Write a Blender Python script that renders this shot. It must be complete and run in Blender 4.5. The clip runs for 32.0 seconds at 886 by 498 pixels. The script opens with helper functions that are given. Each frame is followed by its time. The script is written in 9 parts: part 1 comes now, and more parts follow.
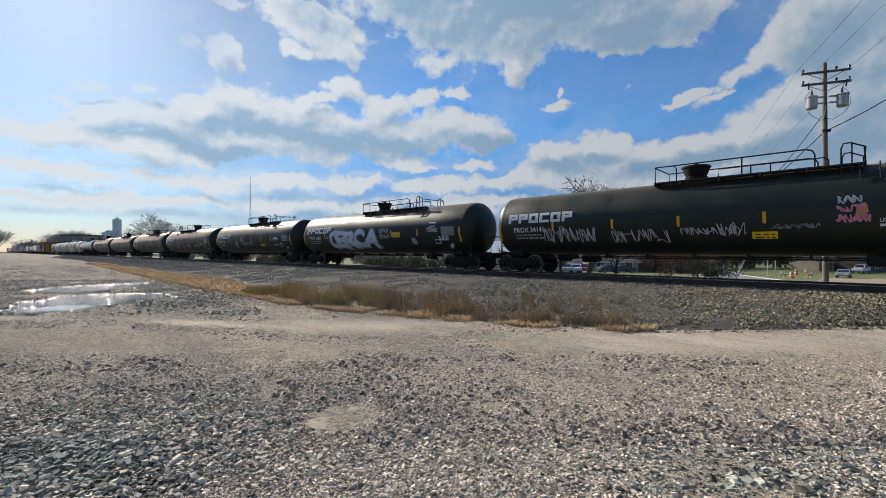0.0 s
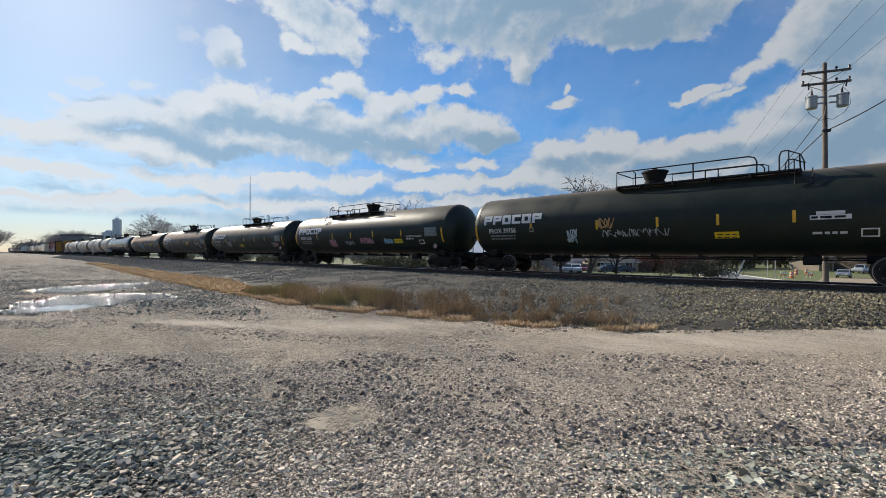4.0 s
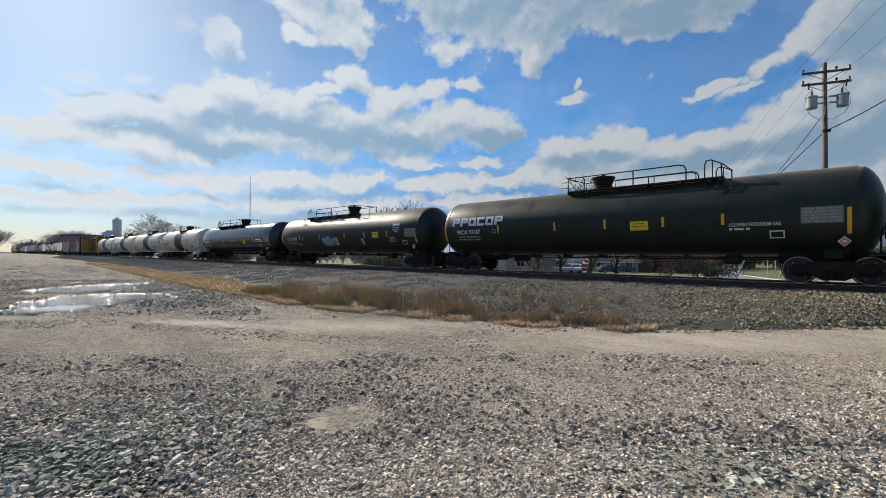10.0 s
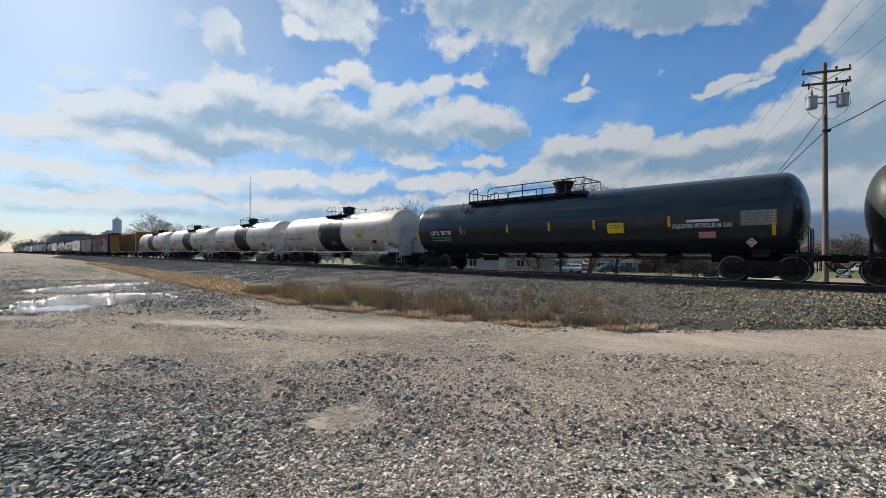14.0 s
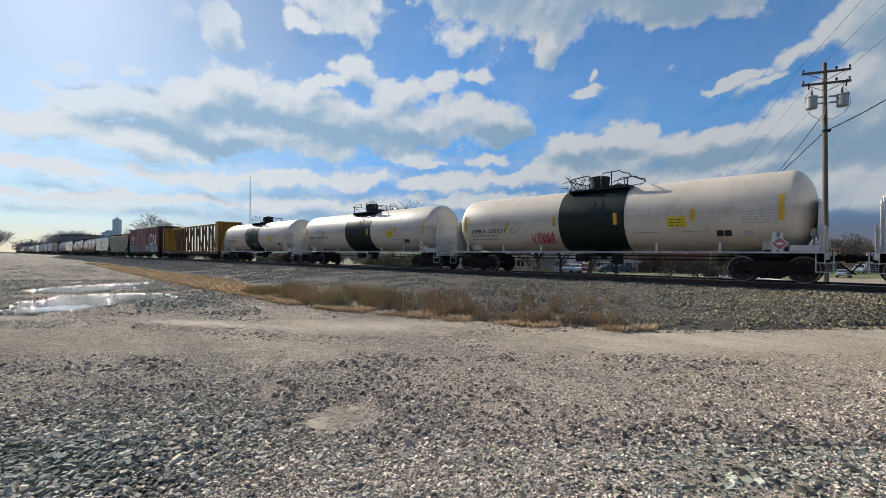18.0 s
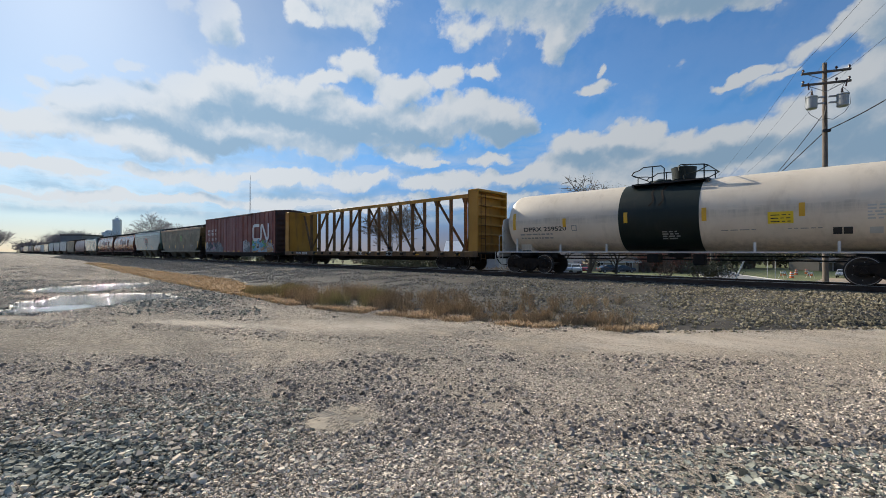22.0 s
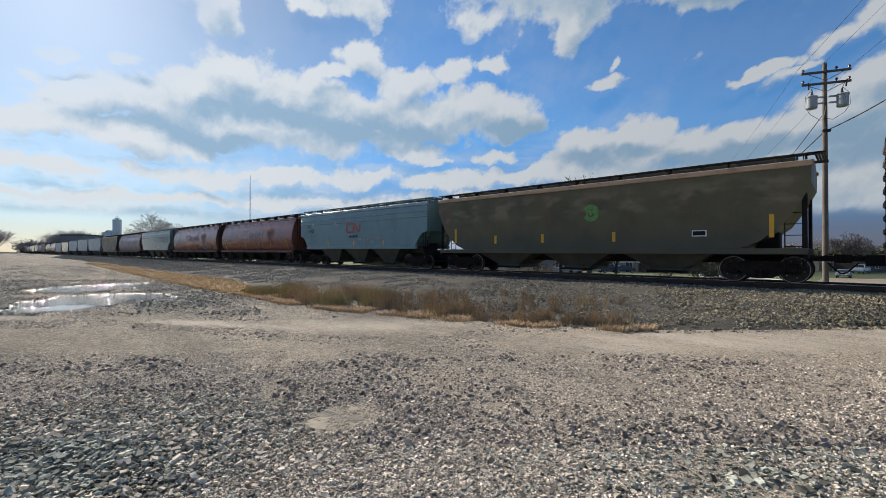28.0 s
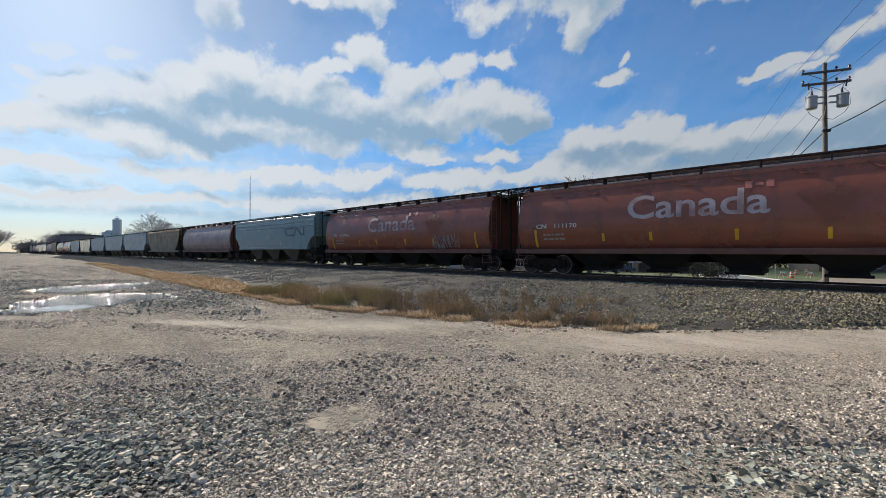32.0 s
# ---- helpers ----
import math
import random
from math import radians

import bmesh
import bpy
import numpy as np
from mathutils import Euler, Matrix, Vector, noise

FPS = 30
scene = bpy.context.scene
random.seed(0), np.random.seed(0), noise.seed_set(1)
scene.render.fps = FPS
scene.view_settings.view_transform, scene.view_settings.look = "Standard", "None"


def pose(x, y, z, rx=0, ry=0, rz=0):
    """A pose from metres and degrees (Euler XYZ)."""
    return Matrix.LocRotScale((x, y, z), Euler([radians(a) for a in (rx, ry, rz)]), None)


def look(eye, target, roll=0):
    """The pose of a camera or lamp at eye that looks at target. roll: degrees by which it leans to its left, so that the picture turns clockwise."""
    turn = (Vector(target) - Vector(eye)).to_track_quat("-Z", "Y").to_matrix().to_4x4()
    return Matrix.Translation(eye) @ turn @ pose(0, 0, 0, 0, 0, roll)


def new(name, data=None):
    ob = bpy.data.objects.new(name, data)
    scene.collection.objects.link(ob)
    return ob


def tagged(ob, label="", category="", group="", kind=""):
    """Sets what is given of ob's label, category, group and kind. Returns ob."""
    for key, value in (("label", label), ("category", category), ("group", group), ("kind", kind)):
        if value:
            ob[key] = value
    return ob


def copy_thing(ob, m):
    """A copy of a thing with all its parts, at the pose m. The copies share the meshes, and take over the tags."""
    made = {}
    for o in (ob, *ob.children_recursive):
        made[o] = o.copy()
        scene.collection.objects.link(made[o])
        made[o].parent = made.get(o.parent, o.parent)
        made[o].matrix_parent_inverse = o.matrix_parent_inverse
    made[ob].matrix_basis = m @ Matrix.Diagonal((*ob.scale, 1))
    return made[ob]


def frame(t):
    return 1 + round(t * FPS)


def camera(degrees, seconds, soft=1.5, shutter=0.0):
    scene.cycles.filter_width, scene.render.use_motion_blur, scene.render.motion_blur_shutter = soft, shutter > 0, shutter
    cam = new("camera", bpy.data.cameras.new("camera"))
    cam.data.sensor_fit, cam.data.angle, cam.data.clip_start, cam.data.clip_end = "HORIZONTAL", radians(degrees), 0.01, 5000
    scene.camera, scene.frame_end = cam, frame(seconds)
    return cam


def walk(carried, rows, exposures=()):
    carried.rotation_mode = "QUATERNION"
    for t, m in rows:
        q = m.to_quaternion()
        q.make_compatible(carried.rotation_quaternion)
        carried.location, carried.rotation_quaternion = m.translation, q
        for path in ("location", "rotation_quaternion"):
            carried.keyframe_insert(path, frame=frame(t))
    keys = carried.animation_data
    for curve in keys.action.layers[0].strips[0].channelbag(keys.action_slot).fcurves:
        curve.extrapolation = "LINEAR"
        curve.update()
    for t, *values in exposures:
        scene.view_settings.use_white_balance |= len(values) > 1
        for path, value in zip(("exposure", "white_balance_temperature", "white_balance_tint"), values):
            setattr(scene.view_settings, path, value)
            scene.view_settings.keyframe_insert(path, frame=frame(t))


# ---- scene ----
EXPOSURE = 0.36
PHI = 43.234                      # the camera looks this far to the left of the track's normal
SP, CP = math.sin(radians(PHI)), math.cos(radians(PHI))
EYE_Z = 1.9
cam = camera(91.04, 32.0, soft=0.6, shutter=0.0)
EYE = pose(0, 0, EYE_Z, 90.3, 0, PHI)
walk(cam, [(0, EYE), (32.0, EYE)], exposures=[(0, EXPOSURE, 6350, 9), (32.0, EXPOSURE, 6350, 9)])

YC, ZR, SPEED = 20.2, 0.8, 9.6    # track centre line, rail top, train speed in m/s


def away(lateral, depth, z=0.0):
    """A place so many metres before the camera's stand and to its right."""
    return Vector((-depth * SP + lateral * CP, depth * CP + lateral * SP, z))


# ---- sky, sun ----
SUN_AZ, SUN_EL = 85.0, 29.0       # degrees to the left of +y, and up
world = bpy.data.worlds.new("sky")
scene.world = world
world.use_nodes = True
wn = world.node_tree.nodes
sky = wn.new("ShaderNodeTexSky")
sky.sky_type, sky.sun_disc = "NISHITA", False
sky.sun_elevation, sky.sun_rotation = radians(SUN_EL), radians(-SUN_AZ)
sky.air_density, sky.dust_density, sky.ozone_density, sky.altitude = 1.0, 0.4, 1.6, 200
tint = wn.new("ShaderNodeMix")
tint.data_type, tint.blend_type = "RGBA", "MULTIPLY"
tint.inputs[0].default_value = 1.0
# hazier and greyer towards the horizon
wc, ws, wr = wn.new("ShaderNodeTexCoord"), wn.new("ShaderNodeSeparateXYZ"), wn.new("ShaderNodeMapRange")
haze = wn.new("ShaderNodeMix")
haze.data_type = "RGBA"
haze.inputs[6].default_value, haze.inputs[7].default_value = (0.275, 0.325, 0.60, 1), (0.46, 1.0, 1.46, 1)
wr.inputs[1].default_value, wr.inputs[2].default_value = 0.04, 0.26
world.node_tree.links.new(wc.outputs["Generated"], ws.inputs[0])
world.node_tree.links.new(ws.outputs[2], wr.inputs[0])
world.node_tree.links.new(wr.outputs[0], haze.inputs[0])
# paler round the sun
wd, wm, glow = wn.new("ShaderNodeVectorMath"), wn.new("ShaderNodeMapRange"), wn.new("ShaderNodeMix")
wd.operation, glow.data_type = "DOT_PRODUCT", "RGBA"
wd.inputs[1].default_value = (-math.sin(radians(SUN_AZ)) * math.cos(radians(SUN_EL)), math.cos(radians(SUN_AZ)) * math.cos(radians(SUN_EL)), math.sin(radians(SUN_EL)))
wm.interpolation_type = "SMOOTHSTEP"
wm.inputs[1].default_value, wm.inputs[2].default_value = 0.78, 1.0
world.node_tree.links.new(wc.outputs["Generated"], wd.inputs[0])
world.node_tree.links.new(wd.outputs["Value"], wm.inputs[0])
world.node_tree.links.new(wm.outputs[0], glow.inputs[0])
world.node_tree.links.new(haze.outputs[2], glow.inputs[6])
glow.inputs[7].default_value = (0.80, 0.93, 1.04, 1)
world.node_tree.links.new(glow.outputs[2], tint.inputs[7])
world.node_tree.links.new(sky.outputs[0], tint.inputs[6])
world.node_tree.links.new(tint.outputs[2], wn["Background"].inputs[0])
wn["Background"].inputs[1].default_value = 0.068

sun = new("sun", bpy.data.lights.new("sun", "SUN"))
sun.data.energy, sun.data.angle, sun.data.color = 5.0, radians(0.6), (1.0, 0.90, 0.75)
sun_way = Vector((-math.sin(radians(SUN_AZ)) * math.cos(radians(SUN_EL)),
                  math.cos(radians(SUN_AZ)) * math.cos(radians(SUN_EL)), math.sin(radians(SUN_EL))))
sun.matrix_world = look(sun_way * 400, (0, 0, 0))


# ---- materials ----
def nodes_of(name):
    m = bpy.data.materials.new(name)
    m.use_nodes = True
    nt = m.node_tree
    return m, nt, nt.nodes["Principled BSDF"]


def node(nt, kind, **values):
    n = nt.nodes.new(kind)
    for key, value in values.items():
        if key in n.inputs:
            n.inputs[key].default_value = value
    return n


def noise_of(nt, vec, scale, detail=4.0, rough=0.55):
    n = node(nt, "ShaderNodeTexNoise", Scale=scale, Detail=detail, Roughness=rough)
    nt.links.new(vec, n.inputs["Vector"])
    return n.outputs["Fac"]


def span(nt, fac, lo, hi, a=0.0, b=1.0):
    n = node(nt, "ShaderNodeMapRange")
    n.interpolation_type = "SMOOTHSTEP"
    for k, v in zip((1, 2, 3, 4), (lo, hi, a, b)):
        n.inputs[k].default_value = v
    nt.links.new(fac, n.inputs[0])
    return n.outputs[0]


def calc(nt, op, a, b=0.0, c=None):
    n = nt.nodes.new("ShaderNodeMath")
    n.operation = op
    for i, v in enumerate((a, b, c)):
        if v is None:
            continue
        if isinstance(v, (int, float)):
            n.inputs[i].default_value = v
        else:
            nt.links.new(v, n.inputs[i])
    return n.outputs[0]


def mix(nt, fac, a, b, mode="MIX"):
    n = nt.nodes.new("ShaderNodeMix")
    n.data_type, n.blend_type = "RGBA", mode
    for i, v in ((0, fac), (6, a), (7, b)):
        if isinstance(v, (int, float)):
            n.inputs[i].default_value = v
        elif isinstance(v, tuple):
            n.inputs[i].default_value = (*v, 1)
        else:
            nt.links.new(v, n.inputs[i])
    return n.outputs[2]


def coords(nt, scale=(1, 1, 1), kind="Object"):
    tc = nt.nodes.new("ShaderNodeTexCoord")
    if scale == (1, 1, 1):
        return tc.outputs[kind]
    mp = node(nt, "ShaderNodeMapping", Scale=scale)
    nt.links.new(tc.outputs[kind], mp.inputs["Vector"])
    return mp.outputs[0]


def bumped(nt, bsdf, height, strength=0.3, distance=0.02):
    b = node(nt, "ShaderNodeBump", Strength=strength, Distance=distance)
    nt.links.new(height, b.inputs["Height"])
    nt.links.new(b.outputs[0], bsdf.inputs["Normal"])


def surface(name, base, other=None, rough=0.6, metal=0.0, big=0.8, fine=25.0, amount=0.6, grime=None,
            grime_amount=0.5, streak=0.0, bump=0.15, spread=0.12, island=False, random_tone=0.0, shine=0.5):
    """Paint, metal, wood or stone: a base colour worn towards another, grime in patches or running streaks, and fine relief."""
    m, nt, bsdf = nodes_of(name)
    vec = coords(nt)
    other = other or tuple(c * 0.7 for c in base)
    a = noise_of(nt, vec, big, 6, 0.62)
    b = noise_of(nt, vec, fine, 5, 0.6)
    col = mix(nt, calc(nt, "MULTIPLY", span(nt, a, 0.35, 0.7), amount), base, other)
    col = mix(nt, calc(nt, "MULTIPLY", span(nt, b, 0.4, 0.75), 0.35), col, other)
    if grime:
        if streak:
            s = noise_of(nt, coords(nt, (streak, streak, 0.35)), 1.0, 5, 0.65)
        else:
            s = noise_of(nt, vec, big * 2.6, 7, 0.7)
        col = mix(nt, calc(nt, "MULTIPLY", span(nt, s, 0.48, 0.72), grime_amount), col, grime)
    if island or random_tone:
        if island:
            rnd = nt.nodes.new("ShaderNodeNewGeometry").outputs["Random Per Island"]
        else:
            rnd = nt.nodes.new("ShaderNodeObjectInfo").outputs["Random"]
        amt = random_tone or 0.5
        val = calc(nt, "MULTIPLY_ADD", rnd, amt, 1 - amt / 2)
        g = nt.nodes.new("ShaderNodeHueSaturation")
        nt.links.new(val, g.inputs["Value"])
        nt.links.new(col, g.inputs["Color"])
        col = g.outputs[0]
    nt.links.new(col, bsdf.inputs["Base Color"])
    nt.links.new(span(nt, a, 0.3, 0.75, max(rough - spread, 0.03), min(rough + spread, 1)), bsdf.inputs["Roughness"])
    bsdf.inputs["Metallic"].default_value = metal
    bsdf.inputs["Specular IOR Level"].default_value = shine
    if bump:
        bumped(nt, bsdf, calc(nt, "ADD", b, calc(nt, "MULTIPLY", a, 2.0)), bump, 0.01)
    return m


BLACK = surface("black_tank_paint", (0.009, 0.016, 0.012), (0.018, 0.027, 0.018), 0.5, shine=0.32, grime=(0.04, 0.036, 0.024), grime_amount=0.3, streak=2.2, bump=0.05)
BLACK_NEW = surface("glossy_black_paint", (0.013, 0.021, 0.025), (0.022, 0.03, 0.034), 0.18, spread=0.05, grime=(0.04, 0.04, 0.038), grime_amount=0.2, streak=2.5, bump=0.006)
for paint_, amount_ in ((BLACK, 0.38), (BLACK_NEW, 0.06)):      # a film of road dust
    film = paint_.node_tree.nodes["Principled BSDF"].inputs
    film["Sheen Weight"].default_value, film["Sheen Roughness"].default_value, film["Sheen Tint"].default_value = amount_, 0.3, (1.0, 0.72, 0.52, 1)


def smeared_white():
    """Cream-white tank paint with a sooty smear along the side and grime below."""
    m, nt, bsdf = nodes_of("white_tank_paint")
    vec = coords(nt)
    sep = nt.nodes.new("ShaderNodeSeparateXYZ")
    nt.links.new(vec, sep.inputs[0])
    a = noise_of(nt, vec, 0.9, 6, 0.62)
    col = mix(nt, calc(nt, "MULTIPLY", span(nt, a, 0.35, 0.7), 0.6), (0.70, 0.61, 0.485), (0.585, 0.50, 0.385))
    fine = noise_of(nt, coords(nt, (4.5, 4.5, 0.6)), 1.0, 6, 0.7)
    long_ = noise_of(nt, coords(nt, (0.7, 0.7, 9)), 1.0, 6, 0.65)
    wob = calc(nt, "ADD", sep.outputs[2], calc(nt, "MULTIPLY_ADD", long_, 0.5, -0.25))
    smear = calc(nt, "MULTIPLY", span(nt, wob, 2.28, 2.58), span(nt, wob, 2.62, 2.74, 1.0, 0.0))
    smear = calc(nt, "MULTIPLY", smear, span(nt, fine, 0.25, 0.75))
    col = mix(nt, calc(nt, "MULTIPLY", smear, 0.55), col, (0.26, 0.22, 0.17))
    drip = noise_of(nt, coords(nt, (1.7, 1.7, 0.25)), 1.0, 6, 0.7)
    col = mix(nt, calc(nt, "MULTIPLY", span(nt, drip, 0.5, 0.75), 0.4), col, (0.36, 0.29, 0.21))
    low = calc(nt, "MULTIPLY", span(nt, wob, 1.15, 1.9, 1.0, 0.0), span(nt, fine, 0.35, 0.7))
    col = mix(nt, calc(nt, "MULTIPLY", low, 0.6), col, (0.30, 0.25, 0.19))
    nt.links.new(col, bsdf.inputs["Base Color"])
    nt.links.new(span(nt, a, 0.3, 0.75, 0.35, 0.6), bsdf.inputs["Roughness"])
    bumped(nt, bsdf, noise_of(nt, vec, 6, 4, 0.5), 0.04, 0.01)
    return m


def weathered_olive():
    """Olive hopper paint: sun-faded tan blotches high up, road grime low down, rust runs between."""
    m, nt, bsdf = nodes_of("grimy_olive_hopper_paint")
    vec = coords(nt)
    sep = nt.nodes.new("ShaderNodeSeparateXYZ")
    nt.links.new(vec, sep.inputs[0])
    a = noise_of(nt, vec, 0.7, 6, 0.6)
    col = mix(nt, span(nt, a, 0.3, 0.7), (0.125, 0.105, 0.042), (0.085, 0.074, 0.034))
    runs = noise_of(nt, coords(nt, (1.1, 1.1, 0.22)), 1.0, 6, 0.65)
    col = mix(nt, calc(nt, "MULTIPLY", span(nt, runs, 0.5, 0.74), 0.6), col, (0.17, 0.088, 0.042))
    blot = noise_of(nt, coords(nt, (0.75, 0.75, 1.5)), 1.0, 3, 0.5)
    high = calc(nt, "MULTIPLY", span(nt, sep.outputs[2], 2.5, 3.0), span(nt, sep.outputs[2], 3.4, 3.9, 1.0, 0.2))
    col = mix(nt, calc(nt, "MULTIPLY", calc(nt, "MULTIPLY", high, span(nt, blot, 0.46, 0.62)), 0.6), col, (0.27, 0.205, 0.12))
    wob = calc(nt, "MULTIPLY_ADD", runs, 0.9, sep.outputs[2])
    col = mix(nt, calc(nt, "MULTIPLY", span(nt, wob, 1.9, 2.75, 1.0, 0.0), 0.65), col, (0.055, 0.058, 0.04))
    fine = noise_of(nt, vec, 18, 5, 0.65)
    col = mix(nt, calc(nt, "MULTIPLY", span(nt, fine, 0.52, 0.7), 0.3), col, (0.05, 0.042, 0.025))
    nt.links.new(col, bsdf.inputs["Base Color"])
    nt.links.new(span(nt, a, 0.3, 0.75, 0.4, 0.6), bsdf.inputs["Roughness"])
    bumped(nt, bsdf, calc(nt, "ADD", fine, calc(nt, "MULTIPLY", blot, 3.0)), 0.08, 0.01)
    return m


WHITE = smeared_white()
BAND_BLACK = surface("tarry_black_band", (0.007, 0.014, 0.012), (0.014, 0.022, 0.018), 0.5, shine=0.3, grime=(0.03, 0.03, 0.024), grime_amount=0.4, streak=3.0, bump=0.1)
WHITE_PIPE = surface("white_pipe_paint", (0.66, 0.64, 0.6), (0.42, 0.38, 0.33), 0.5, grime=(0.2, 0.15, 0.1), bump=0.1)
UNDER = surface("dirty_black_underframe", (0.010, 0.0095, 0.009), (0.022, 0.019, 0.016), 0.8, grime=(0.04, 0.032, 0.025), grime_amount=0.5, shine=0.25, bump=0.3)
TRUCK = surface("rusty_truck_iron", (0.014, 0.011, 0.009), (0.032, 0.023, 0.017), 0.85, shine=0.2, grime=(0.055, 0.036, 0.024), grime_amount=0.5, bump=0.4, big=3)
WHEEL = surface("dark_wheel_steel", (0.028, 0.022, 0.018), (0.06, 0.045, 0.034), 0.6, 0.3, grime=(0.1, 0.07, 0.05), bump=0.2, big=3)
TREAD = surface("polished_wheel_rim", (0.42, 0.41, 0.4), (0.28, 0.25, 0.22), 0.35, 0.9, bump=0.05)
GRATE = surface("black_grating", (0.015, 0.015, 0.015), (0.035, 0.03, 0.026), 0.65, bump=0.3, fine=60)
YELLOW = surface("yellow_reflector", (0.72, 0.40, 0.02), (0.58, 0.30, 0.02), 0.4, bump=0.02, amount=0.4)
PLACARD = surface("yellow_placard", (0.75, 0.55, 0.02), (0.6, 0.42, 0.02), 0.45, bump=0.02, amount=0.4)
INK = surface("black_stencil_paint", (0.02, 0.02, 0.022), (0.04, 0.04, 0.04), 0.6, bump=0)
CHALK = surface("white_stencil_paint", (0.72, 0.72, 0.70), (0.5, 0.49, 0.46), 0.55, bump=0, amount=0.5)
FADED_WHITE = surface("faded_white_lettering", (0.55, 0.49, 0.49), (0.30, 0.17, 0.15), 0.6, bump=0, big=1.6, amount=0.8)
FADED_RED = surface("faded_red_flag_paint", (0.50, 0.17, 0.13), (0.36, 0.11, 0.085), 0.6, bump=0)
FADED_PINK = surface("washed_out_lettering", (0.55, 0.44, 0.43), (0.32, 0.17, 0.15), 0.6, bump=0, big=1.8, amount=1.0)
DULL = surface("faded_stencil_paint", (0.30, 0.31, 0.29), (0.16, 0.17, 0.16), 0.6, bump=0)
PANEL_GREEN = surface("grey_green_stencil_panel", (0.16, 0.20, 0.18), (0.09, 0.11, 0.10), 0.6, bump=0, fine=9)
RED_SIGN = surface("faded_red_hazard_placard", (0.44, 0.13, 0.11), (0.34, 0.10, 0.09), 0.4, bump=0)
RED_LOGO = surface("red_logo_paint", (0.60, 0.07, 0.04), (0.45, 0.06, 0.04), 0.5, bump=0)
DARK_BLUE = surface("dark_blue_logo_paint", (0.03, 0.06, 0.12), (0.05, 0.08, 0.14), 0.5, bump=0)
SPRAY_PALE = surface("pale_blue_spray_paint", (0.52, 0.62, 0.66), (0.33, 0.42, 0.48), 0.6, bump=0, big=2)
SPRAY_CHROME = surface("silvery_blue_spray_paint", (0.56, 0.65, 0.74), (0.36, 0.43, 0.50), 0.5, bump=0, big=1.6, amount=0.9)
SPRAY_WHITE = surface("white_spray_paint", (0.46, 0.48, 0.48), (0.24, 0.26, 0.27), 0.6, bump=0, big=2)
SPRAY_BLUE = surface("blue_spray_paint", (0.13, 0.42, 0.58), (0.08, 0.25, 0.42), 0.6, bump=0, big=2)
SPRAY_PINK = surface("pink_spray_paint", (0.6, 0.22, 0.3), (0.45, 0.16, 0.25), 0.6, bump=0, big=2)
SPRAY_RED = surface("red_spray_paint", (0.55, 0.08, 0.08), (0.4, 0.06, 0.06), 0.6, bump=0, big=2)
SPRAY_MOSS = surface("fading_green_spray_paint", (0.14, 0.36, 0.08), (0.13, 0.22, 0.07), 0.6, bump=0, big=3, amount=0.9)
SPRAY_SLATE = surface("slate_spray_paint", (0.17, 0.20, 0.215), (0.10, 0.11, 0.12), 0.6, bump=0, big=2, amount=0.9)
SPRAY_GREY = surface("grey_spray_paint", (0.38, 0.41, 0.42), (0.24, 0.25, 0.27), 0.6, bump=0, big=2, amount=0.9)
SPRAY_MIST = surface("misty_blue_spray_paint", (0.36, 0.47, 0.54), (0.25, 0.32, 0.36), 0.6, bump=0, big=2, amount=0.9)
SPRAY_DARK = surface("dark_spray_outline", (0.03, 0.035, 0.05), (0.05, 0.05, 0.07), 0.6, bump=0, big=2)
SPRAY_OCHRE = surface("ochre_spray_paint", (0.5, 0.28, 0.1), (0.35, 0.2, 0.09), 0.6, bump=0, big=2)
BEAM_YELLOW = surface("weathered_yellow_car_paint", (0.46, 0.225, 0.018), (0.34, 0.16, 0.018), 0.6, grime=(0.13, 0.07, 0.025), grime_amount=0.6, streak=2.0, bump=0.15)
BEAM_RUST = surface("rusted_yellow_frame_paint", (0.17, 0.085, 0.02), (0.085, 0.045, 0.018), 0.65, grime=(0.03, 0.021, 0.015), grime_amount=0.85, streak=1.6, bump=0.15, big=1.6, amount=0.9)
BOX_BROWN = surface("oxide_brown_boxcar_paint", (0.225, 0.066, 0.047), (0.155, 0.052, 0.040), 0.55, grime=(0.12, 0.058, 0.05), grime_amount=0.5, streak=2.0, bump=0.08)
BOX_END = surface("sooty_boxcar_end", (0.055, 0.028, 0.024), (0.035, 0.022, 0.02), 0.7, grime=(0.03, 0.02, 0.018), bump=0.15)
BOX_DOOR = surface("faded_brown_door_paint", (0.25, 0.09, 0.082), (0.19, 0.076, 0.07), 0.55, grime=(0.12, 0.058, 0.05), grime_amount=0.4, streak=2.0, bump=0.08)
OLIVE = weathered_olive()
OLIVE_ROOF = surface("dusty_tan_roof_edge", (0.52, 0.36, 0.22), (0.40, 0.27, 0.16), 0.6, grime=(0.22, 0.15, 0.10), bump=0.1)
GREY_CN = surface("blue_grey_hopper_paint", (0.178, 0.292, 0.297), (0.142, 0.242, 0.246), 0.2, grime=(0.10, 0.125, 0.12), grime_amount=0.35, streak=1.4, bump=0.06)
END_RUST = surface("dull_rust_brown_sheet", (0.17, 0.062, 0.04), (0.09, 0.04, 0.028), 0.95, shine=0.04, grime=(0.05, 0.03, 0.022), grime_amount=0.5, streak=2.0, bump=0.1)
RED_HOP = surface("oxide_red_hopper_paint", (0.29, 0.096, 0.056), (0.205, 0.072, 0.044), 0.25, shine=0.5, grime=(0.14, 0.066, 0.05), grime_amount=0.55, streak=1.2, bump=0.06)
PINK_HOP = surface("faded_pinkish_grey_paint", (0.32, 0.25, 0.24), (0.24, 0.18, 0.17), 0.5, grime=(0.16, 0.12, 0.11), streak=1.4, bump=0.06)
